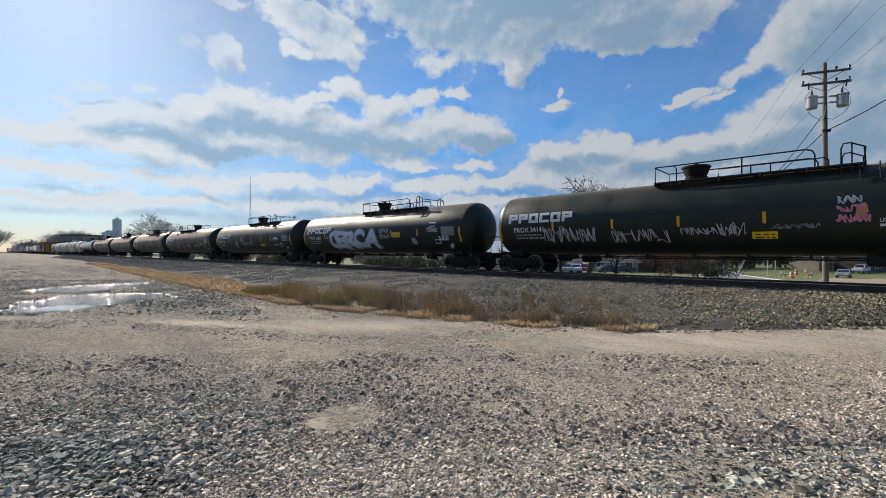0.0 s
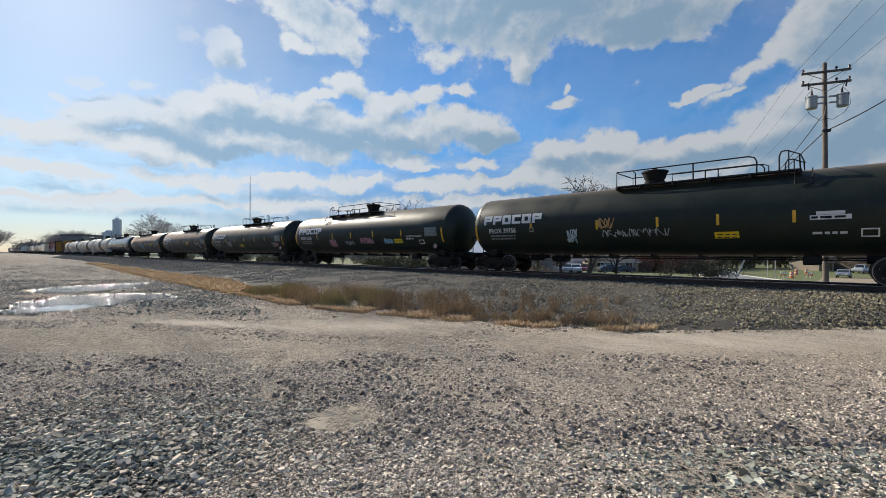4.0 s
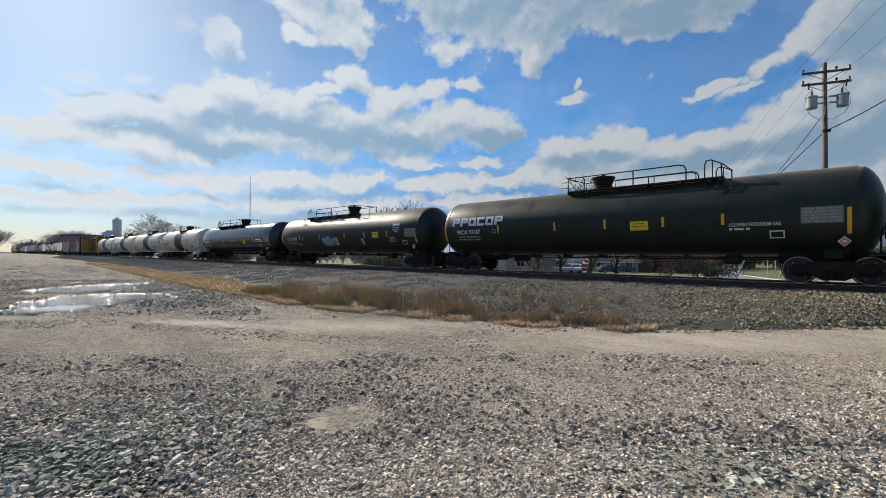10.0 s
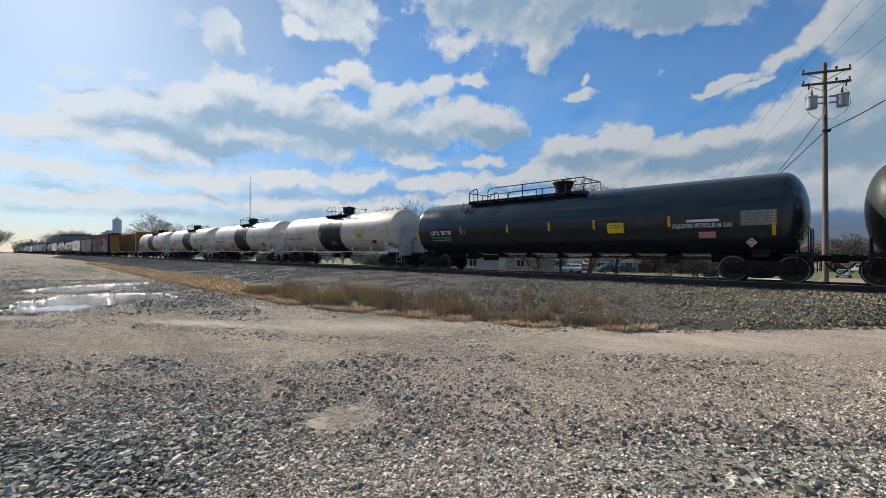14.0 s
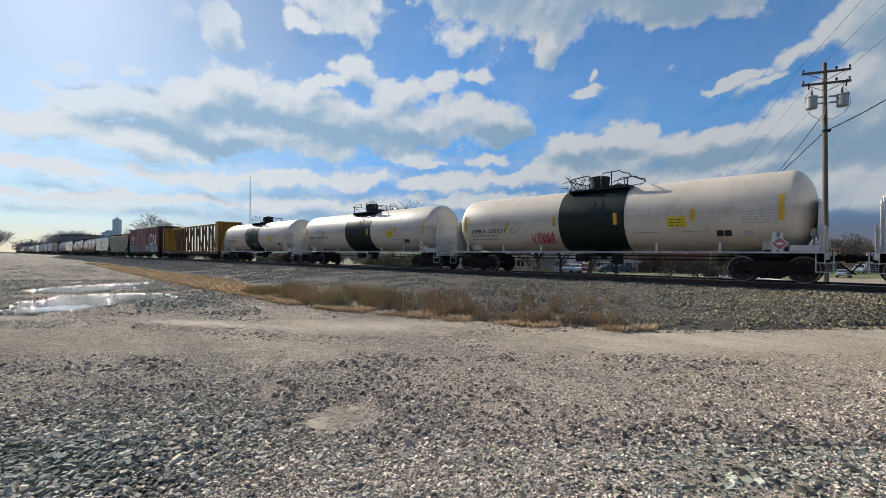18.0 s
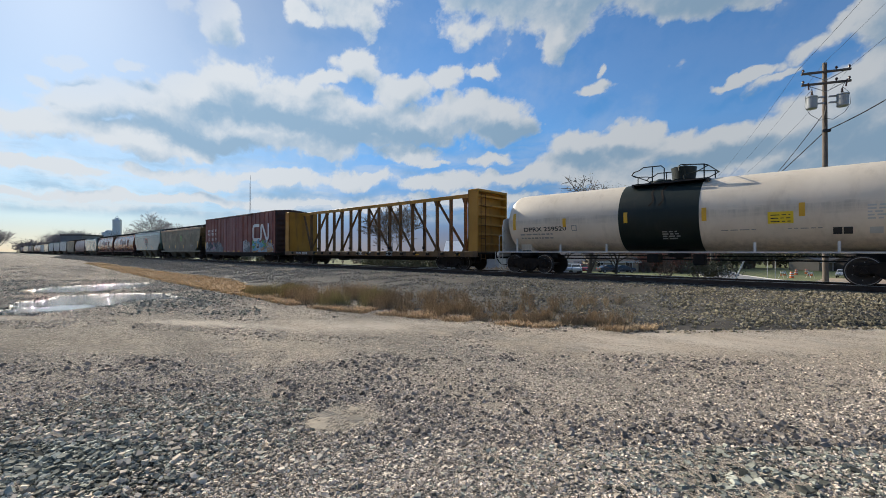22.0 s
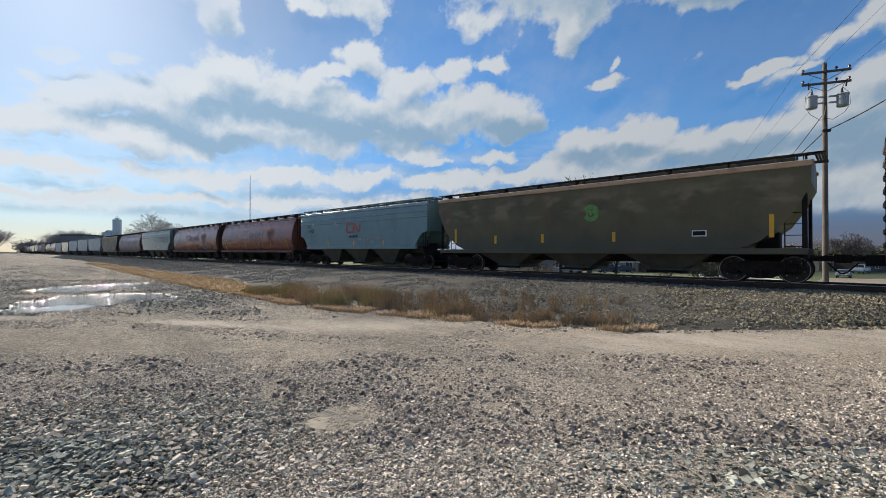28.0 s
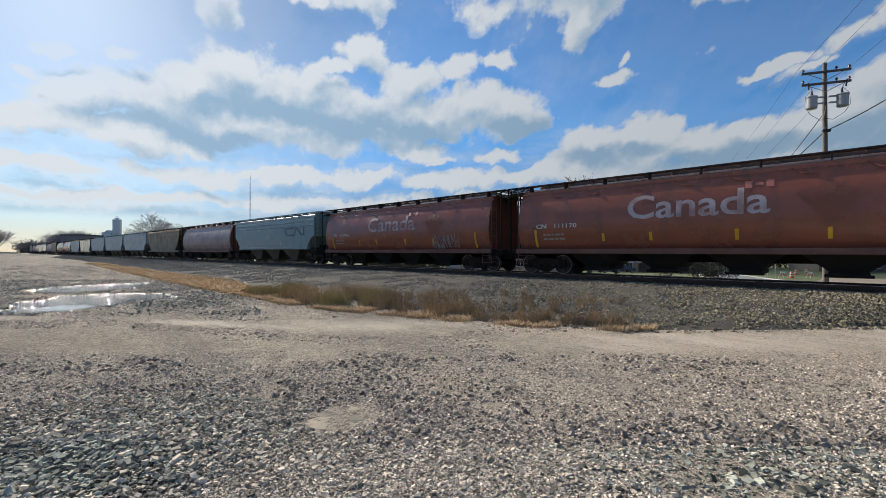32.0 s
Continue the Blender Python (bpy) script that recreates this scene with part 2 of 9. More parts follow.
BLUE_HOP = surface("pale_blue_grey_paint", (0.28, 0.37, 0.40), (0.22, 0.29, 0.32), 0.45, grime=(0.2, 0.22, 0.24), streak=1.4, bump=0.06)
ROOF_DARK = surface("dark_hopper_roof", (0.05, 0.045, 0.04), (0.09, 0.075, 0.06), 0.6, bump=0.15)
# bays in a darker olive-grey than the car sides, with brown patches
BAY_DARK = surface("dark_discharge_bay_paint", (0.088, 0.088, 0.06), (0.05, 0.048, 0.035), 0.7, grime=(0.07, 0.035, 0.028), grime_amount=0.7, bump=0.15)
SILL_RUST = surface("rusty_red_sill", (0.17, 0.085, 0.065), (0.11, 0.055, 0.042), 0.7, grime=(0.06, 0.036, 0.026), bump=0.15)
RAIL_TOP = surface("polished_rail_steel", (0.45, 0.44, 0.43), (0.33, 0.3, 0.28), 0.3, 0.9, bump=0.02)
RAIL = surface("rusty_rail_steel", (0.075, 0.042, 0.026), (0.05, 0.03, 0.02), 0.75, bump=0.3)
TIE = surface("creosote_tie_wood", (0.045, 0.034, 0.027), (0.09, 0.075, 0.06), 0.85, bump=0.5, big=2)
POLE_WOOD = surface("weathered_pole_wood", (0.17, 0.135, 0.105), (0.11, 0.085, 0.067), 0.8, grime=(0.075, 0.06, 0.048), streak=8, bump=0.4, big=1.5)
ARM_WOOD = surface("grey_crossarm_wood", (0.085, 0.068, 0.056), (0.13, 0.11, 0.095), 0.8, bump=0.3, big=2)
CAN = surface("grey_transformer_paint", (0.36, 0.38, 0.39), (0.27, 0.28, 0.29), 0.45, bump=0.05)
PORCELAIN = surface("brown_porcelain", (0.06, 0.03, 0.02), (0.09, 0.05, 0.035), 0.2, bump=0)
WIRE = surface("black_cable", (0.012, 0.012, 0.013), (0.03, 0.03, 0.03), 0.6, bump=0)
CONCRETE = surface("pale_concrete", (0.52, 0.50, 0.46), (0.40, 0.38, 0.35), 0.8, grime=(0.3, 0.28, 0.25), streak=0.4, bump=0.2, big=0.15, fine=3)
STEEL_MAST = surface("galvanised_mast_steel", (0.33, 0.33, 0.34), (0.25, 0.25, 0.26), 0.5, 0.5, bump=0)


# ---- mesh building ----
class Shape:
    """Collects vertices and faces of one mesh."""

    def __init__(self):
        self.v, self.f = [], []

    def add(self, verts, faces):
        n = len(self.v)
        self.v += [tuple(p) for p in verts]
        self.f += [tuple(i + n for i in f) for f in faces]
        return self

    def box(self, x0, x1, y0, y1, z0, z1, b=0.0):
        if not b:
            v = [(x, y, z) for x in (x0, x1) for y in (y0, y1) for z in (z0, z1)]
            return self.add(v, [(0, 1, 3, 2), (4, 6, 7, 5), (0, 4, 5, 1), (2, 3, 7, 6), (0, 2, 6, 4), (1, 5, 7, 3)])
        b = min(b, (x1 - x0) / 2.2, (y1 - y0) / 2.2, (z1 - z0) / 2.2)
        lo, hi = (x0, y0, z0), (x1, y1, z1)
        v, ids = [], {}
        for s in [(i, j, k) for i in (0, 1) for j in (0, 1) for k in (0, 1)]:
            for a in range(3):
                p = [(hi[d] - b if s[d] else lo[d] + b) for d in range(3)]
                p[a] = hi[a] if s[a] else lo[a]
                ids[s, a] = len(v)
                v.append(p)
        f = []
        for a in range(3):
            o, q = (a + 1) % 3, (a + 2) % 3
            for s in (0, 1):
                ring = []
                for i, j in ((0, 0), (1, 0), (1, 1), (0, 1)):
                    c = [0, 0, 0]
                    c[a], c[o], c[q] = s, i, j
                    ring.append(ids[tuple(c), a])
                f.append(ring if s else ring[::-1])
            for i, j in ((0, 0), (1, 0), (1, 1), (0, 1)):
                c0, c1 = [0, 0, 0], [0, 0, 0]
                c0[a], c1[a] = 0, 1
                c0[o] = c1[o] = i
                c0[q] = c1[q] = j
                c0, c1 = tuple(c0), tuple(c1)
                ring = [ids[c0, o], ids[c1, o], ids[c1, q], ids[c0, q]]
                f.append(ring if i == j else ring[::-1])
        for s in [(i, j, k) for i in (0, 1) for j in (0, 1) for k in (0, 1)]:
            f.append([ids[s, 0], ids[s, 1], ids[s, 2]])
        return self.add(v, f)

    def tube(self, pts, r, n=6, r2=None, cap=True):
        """A round bar along points, tapering from r to r2."""
        pts = [Vector(p) for p in pts]
        r2 = r if r2 is None else r2
        v, f, up = [], [], None
        for i, p in enumerate(pts):
            d = (pts[min(i + 1, len(pts) - 1)] - pts[max(i - 1, 0)]).normalized()
            if up is None:
                up = Vector((0, 0, 1)) if abs(d.z) < 0.9 else Vector((1, 0, 0))
            a = d.cross(up).normalized()
            up = a.cross(d).normalized()
            rr = r + (r2 - r) * i / max(len(pts) - 1, 1)
            for k in range(n):
                w = 2 * math.pi * k / n
                v.append(p + (a * math.cos(w) + up * math.sin(w)) * rr)
            if i:
                for k in range(n):
                    f.append(((i - 1) * n + k, (i - 1) * n + (k + 1) % n, i * n + (k + 1) % n, i * n + k))
        if cap:
            f.append(tuple(range(n))[::-1])
            f.append(tuple(range((len(pts) - 1) * n, len(pts) * n)))
        return self.add(v, f)

    def lathe(self, profile, centre, axis="x", n=32):
        """Turns a profile of (along, radius) round an axis through centre."""
        v, f, rows = [], [], []
        for along, r in profile:
            row = []
            for k in range(n if r > 1e-6 else 1):
                w = 2 * math.pi * k / n
                a, b = r * math.cos(w), r * math.sin(w)
                p = {"x": (along, a, b), "y": (b, along, a), "z": (a, b, along)}[axis]
                row.append(len(v))
                v.append([p[d] + centre[d] for d in range(3)])
            rows.append(row)
        for a, b in zip(rows, rows[1:]):
            for k in range(n):
                q = [a[k % len(a)], a[(k + 1) % len(a)], b[(k + 1) % len(b)], b[k % len(b)]]
                f.append(tuple(dict.fromkeys(q)))
        return self.add(v, [x for x in f if len(x) > 2])

    def prism(self, poly, a0, a1, axis="y"):
        """Extrudes a polygon along an axis; its pairs are the two other coordinates in order."""
        def at(p, a):
            return {"x": (a, p[0], p[1]), "y": (p[0], a, p[1]), "z": (p[0], p[1], a)}[axis]
        n = len(poly)
        v = [at(p, a0) for p in poly] + [at(p, a1) for p in poly]
        f = [tuple(range(n))[::-1], tuple(range(n, 2 * n))]
        f += [(i, (i + 1) % n, n + (i + 1) % n, n + i) for i in range(n)]
        return self.add(v, f)

    def grid(self, rows):
        """A sheet from rows of points."""
        n, m = len(rows[0]), len(rows)
        v = [p for row in rows for p in row]
        return self.add(v, [(j * n + i, j * n + i + 1, (j + 1) * n + i + 1, (j + 1) * n + i) for j in range(m - 1) for i in range(n - 1)])

    def mesh(self, name, material, smooth=35.0):
        me = bpy.data.meshes.new(name)
        me.from_pydata(self.v, [], self.f)
        me.materials.append(material)
        if smooth:
            me.polygons.foreach_set("use_smooth", [True] * len(me.polygons))
            me.set_sharp_from_angle(angle=radians(smooth))
        else:
            me.shade_flat()
        me.update()
        return me


def fixed(me):
    """Turns a mesh's faces outwards."""
    bm = bmesh.new()
    bm.from_mesh(me)
    bmesh.ops.recalc_face_normals(bm, faces=bm.faces)
    bm.to_mesh(me)
    bm.free()
    return me


def part(name, shape, material, parent, label="", at=None, kind=""):
    """Links a shape, or a ready mesh, as one mesh object under a thing or a part."""
    me = shape if isinstance(shape, bpy.types.Mesh) else fixed(shape.mesh(name, material))
    ob = new(name, me)
    ob.parent = parent
    if at is not None:
        ob.matrix_basis = at
    return tagged(ob, label=label, kind=kind)


def thing(name, label, category, at=None, group="", kind=""):
    ob = new(name)
    ob.empty_display_size = 0.3
    if at is not None:
        ob.matrix_basis = at
    return tagged(ob, label, category, group, kind)


def solid(name, shape, material, label, category, at=None, group="", kind="", smooth=35.0):
    ob = new(name, fixed(shape.mesh(name, material, smooth)))
    if at is not None:
        ob.matrix_basis = at
    return tagged(ob, label, category, group, kind)


LETTERS = {}


def letters(text, fat=0.0):
    """Vertices and faces of a word in the built-in font, 1 unit high, from (0, 0)."""
    if (text, fat) not in LETTERS:
        cu = bpy.data.curves.new("word", "FONT")
        cu.body, cu.resolution_u, cu.offset = text, 3, fat
        tmp = new("word", cu)
        bpy.context.view_layer.update()
        me = bpy.data.meshes.new_from_object(tmp.evaluated_get(bpy.context.evaluated_depsgraph_get()))
        bm = bmesh.new()
        bm.from_mesh(me)
        bmesh.ops.remove_doubles(bm, verts=bm.verts, dist=0.0005)
        for i in range(1, 8):
            bmesh.ops.bisect_plane(bm, geom=bm.verts[:] + bm.edges[:] + bm.faces[:], plane_co=(0, i / 9, 0), plane_no=(0, 1, 0))
        bm.verts.ensure_lookup_table()
        v = [(p.co.x, p.co.y) for p in bm.verts]
        f = [[q.index for q in face.verts] for face in bm.faces]
        bm.free()
        bpy.data.objects.remove(tmp)
        bpy.data.meshes.remove(me)
        w = max(p[0] for p in v)
        h = max(p[1] for p in v)
        if fat:
            LETTERS[text, fat] = v, f
        else:
            LETTERS[text, fat] = [(p[0] / w, p[1] / h) for p in v], f
    return LETTERS[text, fat]


# ---- ground ----
def lot_material():
    m, nt, bsdf = nodes_of("gravel_lot")
    vec = coords(nt, kind="Object")
    big = noise_of(nt, vec, 0.16, 5, 0.6)
    mid = noise_of(nt, vec, 1.3, 6, 0.65)
    fine = noise_of(nt, vec, 38, 4, 0.7)
    vor = node(nt, "ShaderNodeTexVoronoi", Scale=26.0, Randomness=1.0)
    nt.links.new(vec, vor.inputs["Vector"])
    vor2 = node(nt, "ShaderNodeTexVoronoi", Scale=75.0, Randomness=1.0)
    nt.links.new(vec, vor2.inputs["Vector"])
    sand = mix(nt, span(nt, mid, 0.3, 0.7), (0.70, 0.59, 0.465), (0.57, 0.475, 0.37))
    sand = mix(nt, calc(nt, "MULTIPLY", span(nt, fine, 0.42, 0.68), 0.6), sand, (0.19, 0.155, 0.12))
    tone = node(nt, "ShaderNodeSeparateColor")
    nt.links.new(vor.outputs["Color"], tone.inputs[0])
    chips = mix(nt, tone.outputs[0], (0.13, 0.118, 0.104), (0.44, 0.40, 0.345))
    turn = node(nt, "ShaderNodeMapping", Rotation=(0, 0, radians(-PHI)), Scale=(0.10, 0.42, 1))
    nt.links.new(vec, turn.inputs["Vector"])
    bands = noise_of(nt, turn.outputs[0], 1.0, 5, 0.55)
    sep = nt.nodes.new("ShaderNodeSeparateXYZ")
    nt.links.new(vec, sep.inputs[0])
    # trodden pale dirt towards the track on the right, dark damp gravel further down the lot
    damp = calc(nt, "MULTIPLY_ADD", sep.outputs[0], -0.045, calc(nt, "MULTIPLY", sep.outputs[1], -0.03))
    where = calc(nt, "ADD", calc(nt, "MULTIPLY_ADD", mid, 0.55, calc(nt, "MULTIPLY", bands, 0.9)), calc(nt, "MULTIPLY", damp, 0.22))
    stony = span(nt, where, 0.60, 0.86)
    stone_here = calc(nt, "MULTIPLY", stony, span(nt, tone.outputs[1], 0.12, 0.3))
    col = mix(nt, stone_here, sand, chips)
    wet = span(nt, calc(nt, "ADD", damp, calc(nt, "MULTIPLY_ADD", bands, 2.0, -1.0)), 0.25, 1.0)
    col = mix(nt, calc(nt, "MULTIPLY", wet, 0.75), col, (0.125, 0.108, 0.09))
    # trodden pale packed dirt
    lat = calc(nt, "MULTIPLY_ADD", sep.outputs[0], CP, calc(nt, "MULTIPLY", sep.outputs[1], SP))
    dep = calc(nt, "MULTIPLY_ADD", sep.outputs[0], -SP, calc(nt, "MULTIPLY", sep.outputs[1], CP))
    streaks = noise_of(nt, turn.outputs[0], 4.0, 7, 0.68)
    trodden = None
    for a, d, wa, wd, k in PALE:
        u = calc(nt, "MULTIPLY", calc(nt, "ADD", lat, -a), 1 / wa)
        v = calc(nt, "MULTIPLY", calc(nt, "ADD", calc(nt, "MULTIPLY_ADD", calc(nt, "ADD", lat, -a), -k, dep), -d), 1 / wd)
        on = calc(nt, "SUBTRACT", 1.0, calc(nt, "MULTIPLY_ADD", u, u, calc(nt, "MULTIPLY", v, v)))
        trodden = on if trodden is None else calc(nt, "MAXIMUM", trodden, on)
    trodden = span(nt, calc(nt, "ADD", trodden, calc(nt, "MULTIPLY_ADD", streaks, 2.8, calc(nt, "MULTIPLY_ADD", mid, 1.2, -2.0))), 0.0, 1.3)
    col = mix(nt, calc(nt, "MULTIPLY", trodden, 0.7), col, mix(nt, span(nt, calc(nt, "MULTIPLY_ADD", fine, 0.8, streaks), 0.6, 1.2), (0.42, 0.36, 0.295), (0.66, 0.58, 0.48)))
    calm = calc(nt, "MULTIPLY_ADD", trodden, -0.55, 1.0)
    # damp dark gravel further off
    off = calc(nt, "MULTIPLY_ADD", streaks, 8.0, calc(nt, "ADD", dep, calc(nt, "MULTIPLY", lat, -0.35)))
    col = mix(nt, calc(nt, "MULTIPLY", span(nt, off, 18.0, 28.0), 0.8), col, (0.14, 0.124, 0.108))
    grit = noise_of(nt, vec, 95, 3, 0.8)
    col = mix(nt, calc(nt, "MULTIPLY", span(nt, grit, 0.52, 0.68), calc(nt, "MULTIPLY", calm, 0.5)), col, (0.16, 0.135, 0.105))
    coarse = noise_of(nt, vec, 17, 4, 0.75)
    col = mix(nt, calc(nt, "MULTIPLY", span(nt, coarse, 0.54, 0.7), calc(nt, "MULTIPLY", calm, 0.4)), col, (0.19, 0.16, 0.13))
    nt.links.new(col, bsdf.inputs["Base Color"])
    # grit: small pebbles of many tones with dark gaps between them
    peb = node(nt, "ShaderNodeSeparateColor")
    nt.links.new(vor2.outputs["Color"], peb.inputs[0])
    far_grit = node(nt, "ShaderNodeTexVoronoi", Scale=24.0, Randomness=1.0)
    nt.links.new(vec, far_grit.inputs["Vector"])
    peb2 = node(nt, "ShaderNodeSeparateColor")
    nt.links.new(far_grit.outputs["Color"], peb2.inputs[0])
    dusty = calc(nt, "MULTIPLY", calm, span(nt, noise_of(nt, turn.outputs[0], 2.4, 5, 0.6), 0.36, 0.58, 0.35, 1.0))
    col = mix(nt, calc(nt, "MULTIPLY", dusty, calc(nt, "MULTIPLY", span(nt, peb.outputs[0], 0.62, 0.78), 0.75)), col, (0.12, 0.104, 0.088))
    col = mix(nt, calc(nt, "MULTIPLY", dusty, calc(nt, "MULTIPLY", span(nt, peb.outputs[1], 0.55, 0.75), 0.75)), col, (0.78, 0.68, 0.56))
    col = mix(nt, calc(nt, "MULTIPLY", dusty, calc(nt, "MULTIPLY", span(nt, peb2.outputs[0], 0.84, 0.92), 0.7)), col, (0.11, 0.095, 0.08))
    # wet mud round the puddles
    pond = calc(nt, "MULTIPLY", calc(nt, "MULTIPLY", span(nt, lat, -25, -23), span(nt, lat, -10.5, -9.5, 1.0, 0.0)), calc(nt, "MULTIPLY", span(nt, dep, 12.5, 13.2), span(nt, dep, 27, 29, 1.0, 0.0)))
    mud = calc(nt, "MULTIPLY", pond, span(nt, calc(nt, "MULTIPLY_ADD", coarse, 0.02, sep.outputs[2]), -0.035, -0.015, 1.0, 0.0))
    col = mix(nt, mud, col, (0.11, 0.095, 0.078))
    # ground under the heap of broken stone painted dark, for shade between stones
    hx = calc(nt, "MULTIPLY", calc(nt, "ADD", lat, 3.7), 0.5)
    hy = calc(nt, "MULTIPLY", calc(nt, "ADD", dep, -3.9), 0.5)
    heap = calc(nt, "ADD", calc(nt, "MULTIPLY", hx, hx), calc(nt, "MULTIPLY", hy, hy))
    col = mix(nt, calc(nt, "MULTIPLY", span(nt, calc(nt, "ADD", heap, calc(nt, "MULTIPLY", mid, 0.9)), 0.75, 1.7, 1.0, 0.0), 0.85), col, mix(nt, fine, (0.05, 0.048, 0.044), (0.12, 0.11, 0.10)))
    nt.links.new(col, bsdf.inputs["Base Color"])
    nt.links.new(calc(nt, "MULTIPLY_ADD", mud, -0.72, 1.0), bsdf.inputs["Roughness"])
    nt.links.new(calc(nt, "MULTIPLY_ADD", mud, 0.5, 0.12), bsdf.inputs["Specular IOR Level"])
    h = calc(nt, "MULTIPLY_ADD", vor2.outputs["Distance"], -0.5, calc(nt, "ADD", calc(nt, "MULTIPLY", coarse, 1.2), calc(nt, "MULTIPLY_ADD", grit, 0.8, fine)))
    bumped(nt, bsdf, calc(nt, "MULTIPLY", h, calc(nt, "MULTIPLY_ADD", trodden, -0.6, 1.0)), 1.0, 0.045)
    return m


def grass_material(name, a, b, c):
    m, nt, bsdf = nodes_of(name)
    vec = coords(nt)
    n1 = noise_of(nt, vec, 0.09, 5, 0.6)
    n2 = noise_of(nt, vec, 6, 6, 0.7)
    col = mix(nt, span(nt, n1, 0.35, 0.65), a, b)
    col = mix(nt, span(nt, n2, 0.4, 0.7), col, c)
    nt.links.new(col, bsdf.inputs["Base Color"])
    bsdf.inputs["Roughness"].default_value = 0.9
    bumped(nt, bsdf, n2, 0.8, 0.06)
    return m


BALLAST = surface("grey_ballast_bed", (0.12, 0.109, 0.093), (0.065, 0.058, 0.05), 0.85, fine=16, big=1.2, bump=0.9, grime=(0.075, 0.062, 0.05), shine=0.08)
BALLAST_STONE = surface("crushed_ballast_stone", (0.29, 0.265, 0.225), (0.10, 0.091, 0.076), 0.8, fine=30, big=3, bump=0.3, island=True, random_tone=1.0, shine=0.25)
MOSSY_STONE = surface("mossy_ballast_stone", (0.32, 0.272, 0.175), (0.105, 0.09, 0.058), 0.8, fine=30, big=3, bump=0.3, island=True, random_tone=1.0, shine=0.25)
LOT_STONE = surface("crushed_limestone", (0.60, 0.51, 0.405), (0.30, 0.255, 0.20), 0.95, fine=45, big=5, bump=0.3, island=True, random_tone=1.2, shine=0.06)
LOT_GRIT = surface("coarse_lot_grit", (0.70, 0.595, 0.49), (0.22, 0.188, 0.158), 0.95, fine=45, big=5, bump=0.3, island=True, random_tone=1.5, shine=0.05)
SLATE_STONE = surface("dark_crushed_stone", (0.35, 0.348, 0.285), (0.07, 0.07, 0.057), 0.85, fine=45, big=5, bump=0.3, island=True, random_tone=1.5, shine=0.12)
PEBBLE = surface("dark_brown_pebble", (0.27, 0.235, 0.20), (0.12, 0.104, 0.09), 0.85, fine=45, big=5, bump=0.3, island=True, random_tone=1.1, shine=0.2)
LAWN = grass_material("autumn_lawn", (0.13, 0.16, 0.05), (0.17, 0.16, 0.065), (0.085, 0.10, 0.035))
SCRUFF = surface("dead_orange_grass", (0.66, 0.48, 0.28), (0.42, 0.28, 0.15), 0.85, island=True, random_tone=0.9, bump=0)
STRAW = surface("dry_straw_grass", (0.60, 0.405, 0.19), (0.50, 0.32, 0.14), 0.8, island=True, random_tone=0.45, bump=0)
WEED = surface("dry_brown_weeds", (0.44, 0.34, 0.22), (0.26, 0.20, 0.13), 0.85, island=True, random_tone=0.8, bump=0)
OLIVE_WEED = surface("olive_weeds", (0.34, 0.31, 0.16), (0.31, 0.25, 0.14), 0.85, island=True, random_tone=0.8, bump=0)
ASPHALT = surface("worn_pale_asphalt", (0.23, 0.225, 0.215), (0.17, 0.165, 0.16), 0.75, fine=30, big=0.4, bump=0.3)


def toe(x):
    """Where the ballast's foot meets the lot."""
    w = 0.22 * math.sin(x * 0.31) + 0.18 * math.sin(x * 0.83 + 1)
    return w + float(np.interp(x, (-120, -60, -30, -20, -12, -8, -4, -2, 0, 1.5, 4), (15.0, 11.6, 10.8, 9.9, 9.5, 9.9, 11.0, 12.7, 14.9, 16.6, 16.9)))


def verge(x):
    """The lower edge of the grass strip."""
    return float(np.interp(x, (-120, -55, -30, -20, -13, -9.7, -7, -4, -2), (13.4, 9.3, 7.9, 7.6, 7.6, 8.3, 9.2, 10.4, 12.6))) + 0.3 * noise.noise((x * 0.35, 2, 0)) + 0.15 * noise.noise((x * 1.3, 4, 0))


# pale packed dirt: right, before, half width, half depth, slope
PALE = ((-6.2, 11.6, 4.6, 0.55, -0.24), (-2.4, 11.2, 3.6, 1.3, -0.08), (5.8, 9.3, 5.6, 1.5, 0.0), (11.0, 9.6, 3.5, 2.6, 0.15), (-13.5, 12.6, 3.5, 0.45, -0.1))

# bare brown dirt, in the same way
BARE = ((-6.0, 8.9, 4.8, 0.8, -0.05), (-8.0, 10.0, 4.0, 0.8, -0.1))


def pale_at(lat, dep):
    """How trodden and stone-free the lot is, 0 to 1."""
    best = 0.0
    for a, d, wa, wd, k in PALE + BARE:
        u, v = (lat - a) / wa, (dep - d - k * (lat - a)) / wd
        best = max(best, 1 - u * u - v * v)
    return min(1.0, max(0.0, best * 1.8))


# hollows where rain stands: right, before, half width, half length
POOLS = ((-18.5, 23.2, 2.0, 2.7), (-14.1, 18.7, 2.1, 1.3), (-14.1, 17.0, 1.7, 2.2), (-13.3, 15.4, 1.2, 1.7), (-13.7, 14.0, 1.0, 0.4), (-11.9, 18.0, 1.1, 0.5))


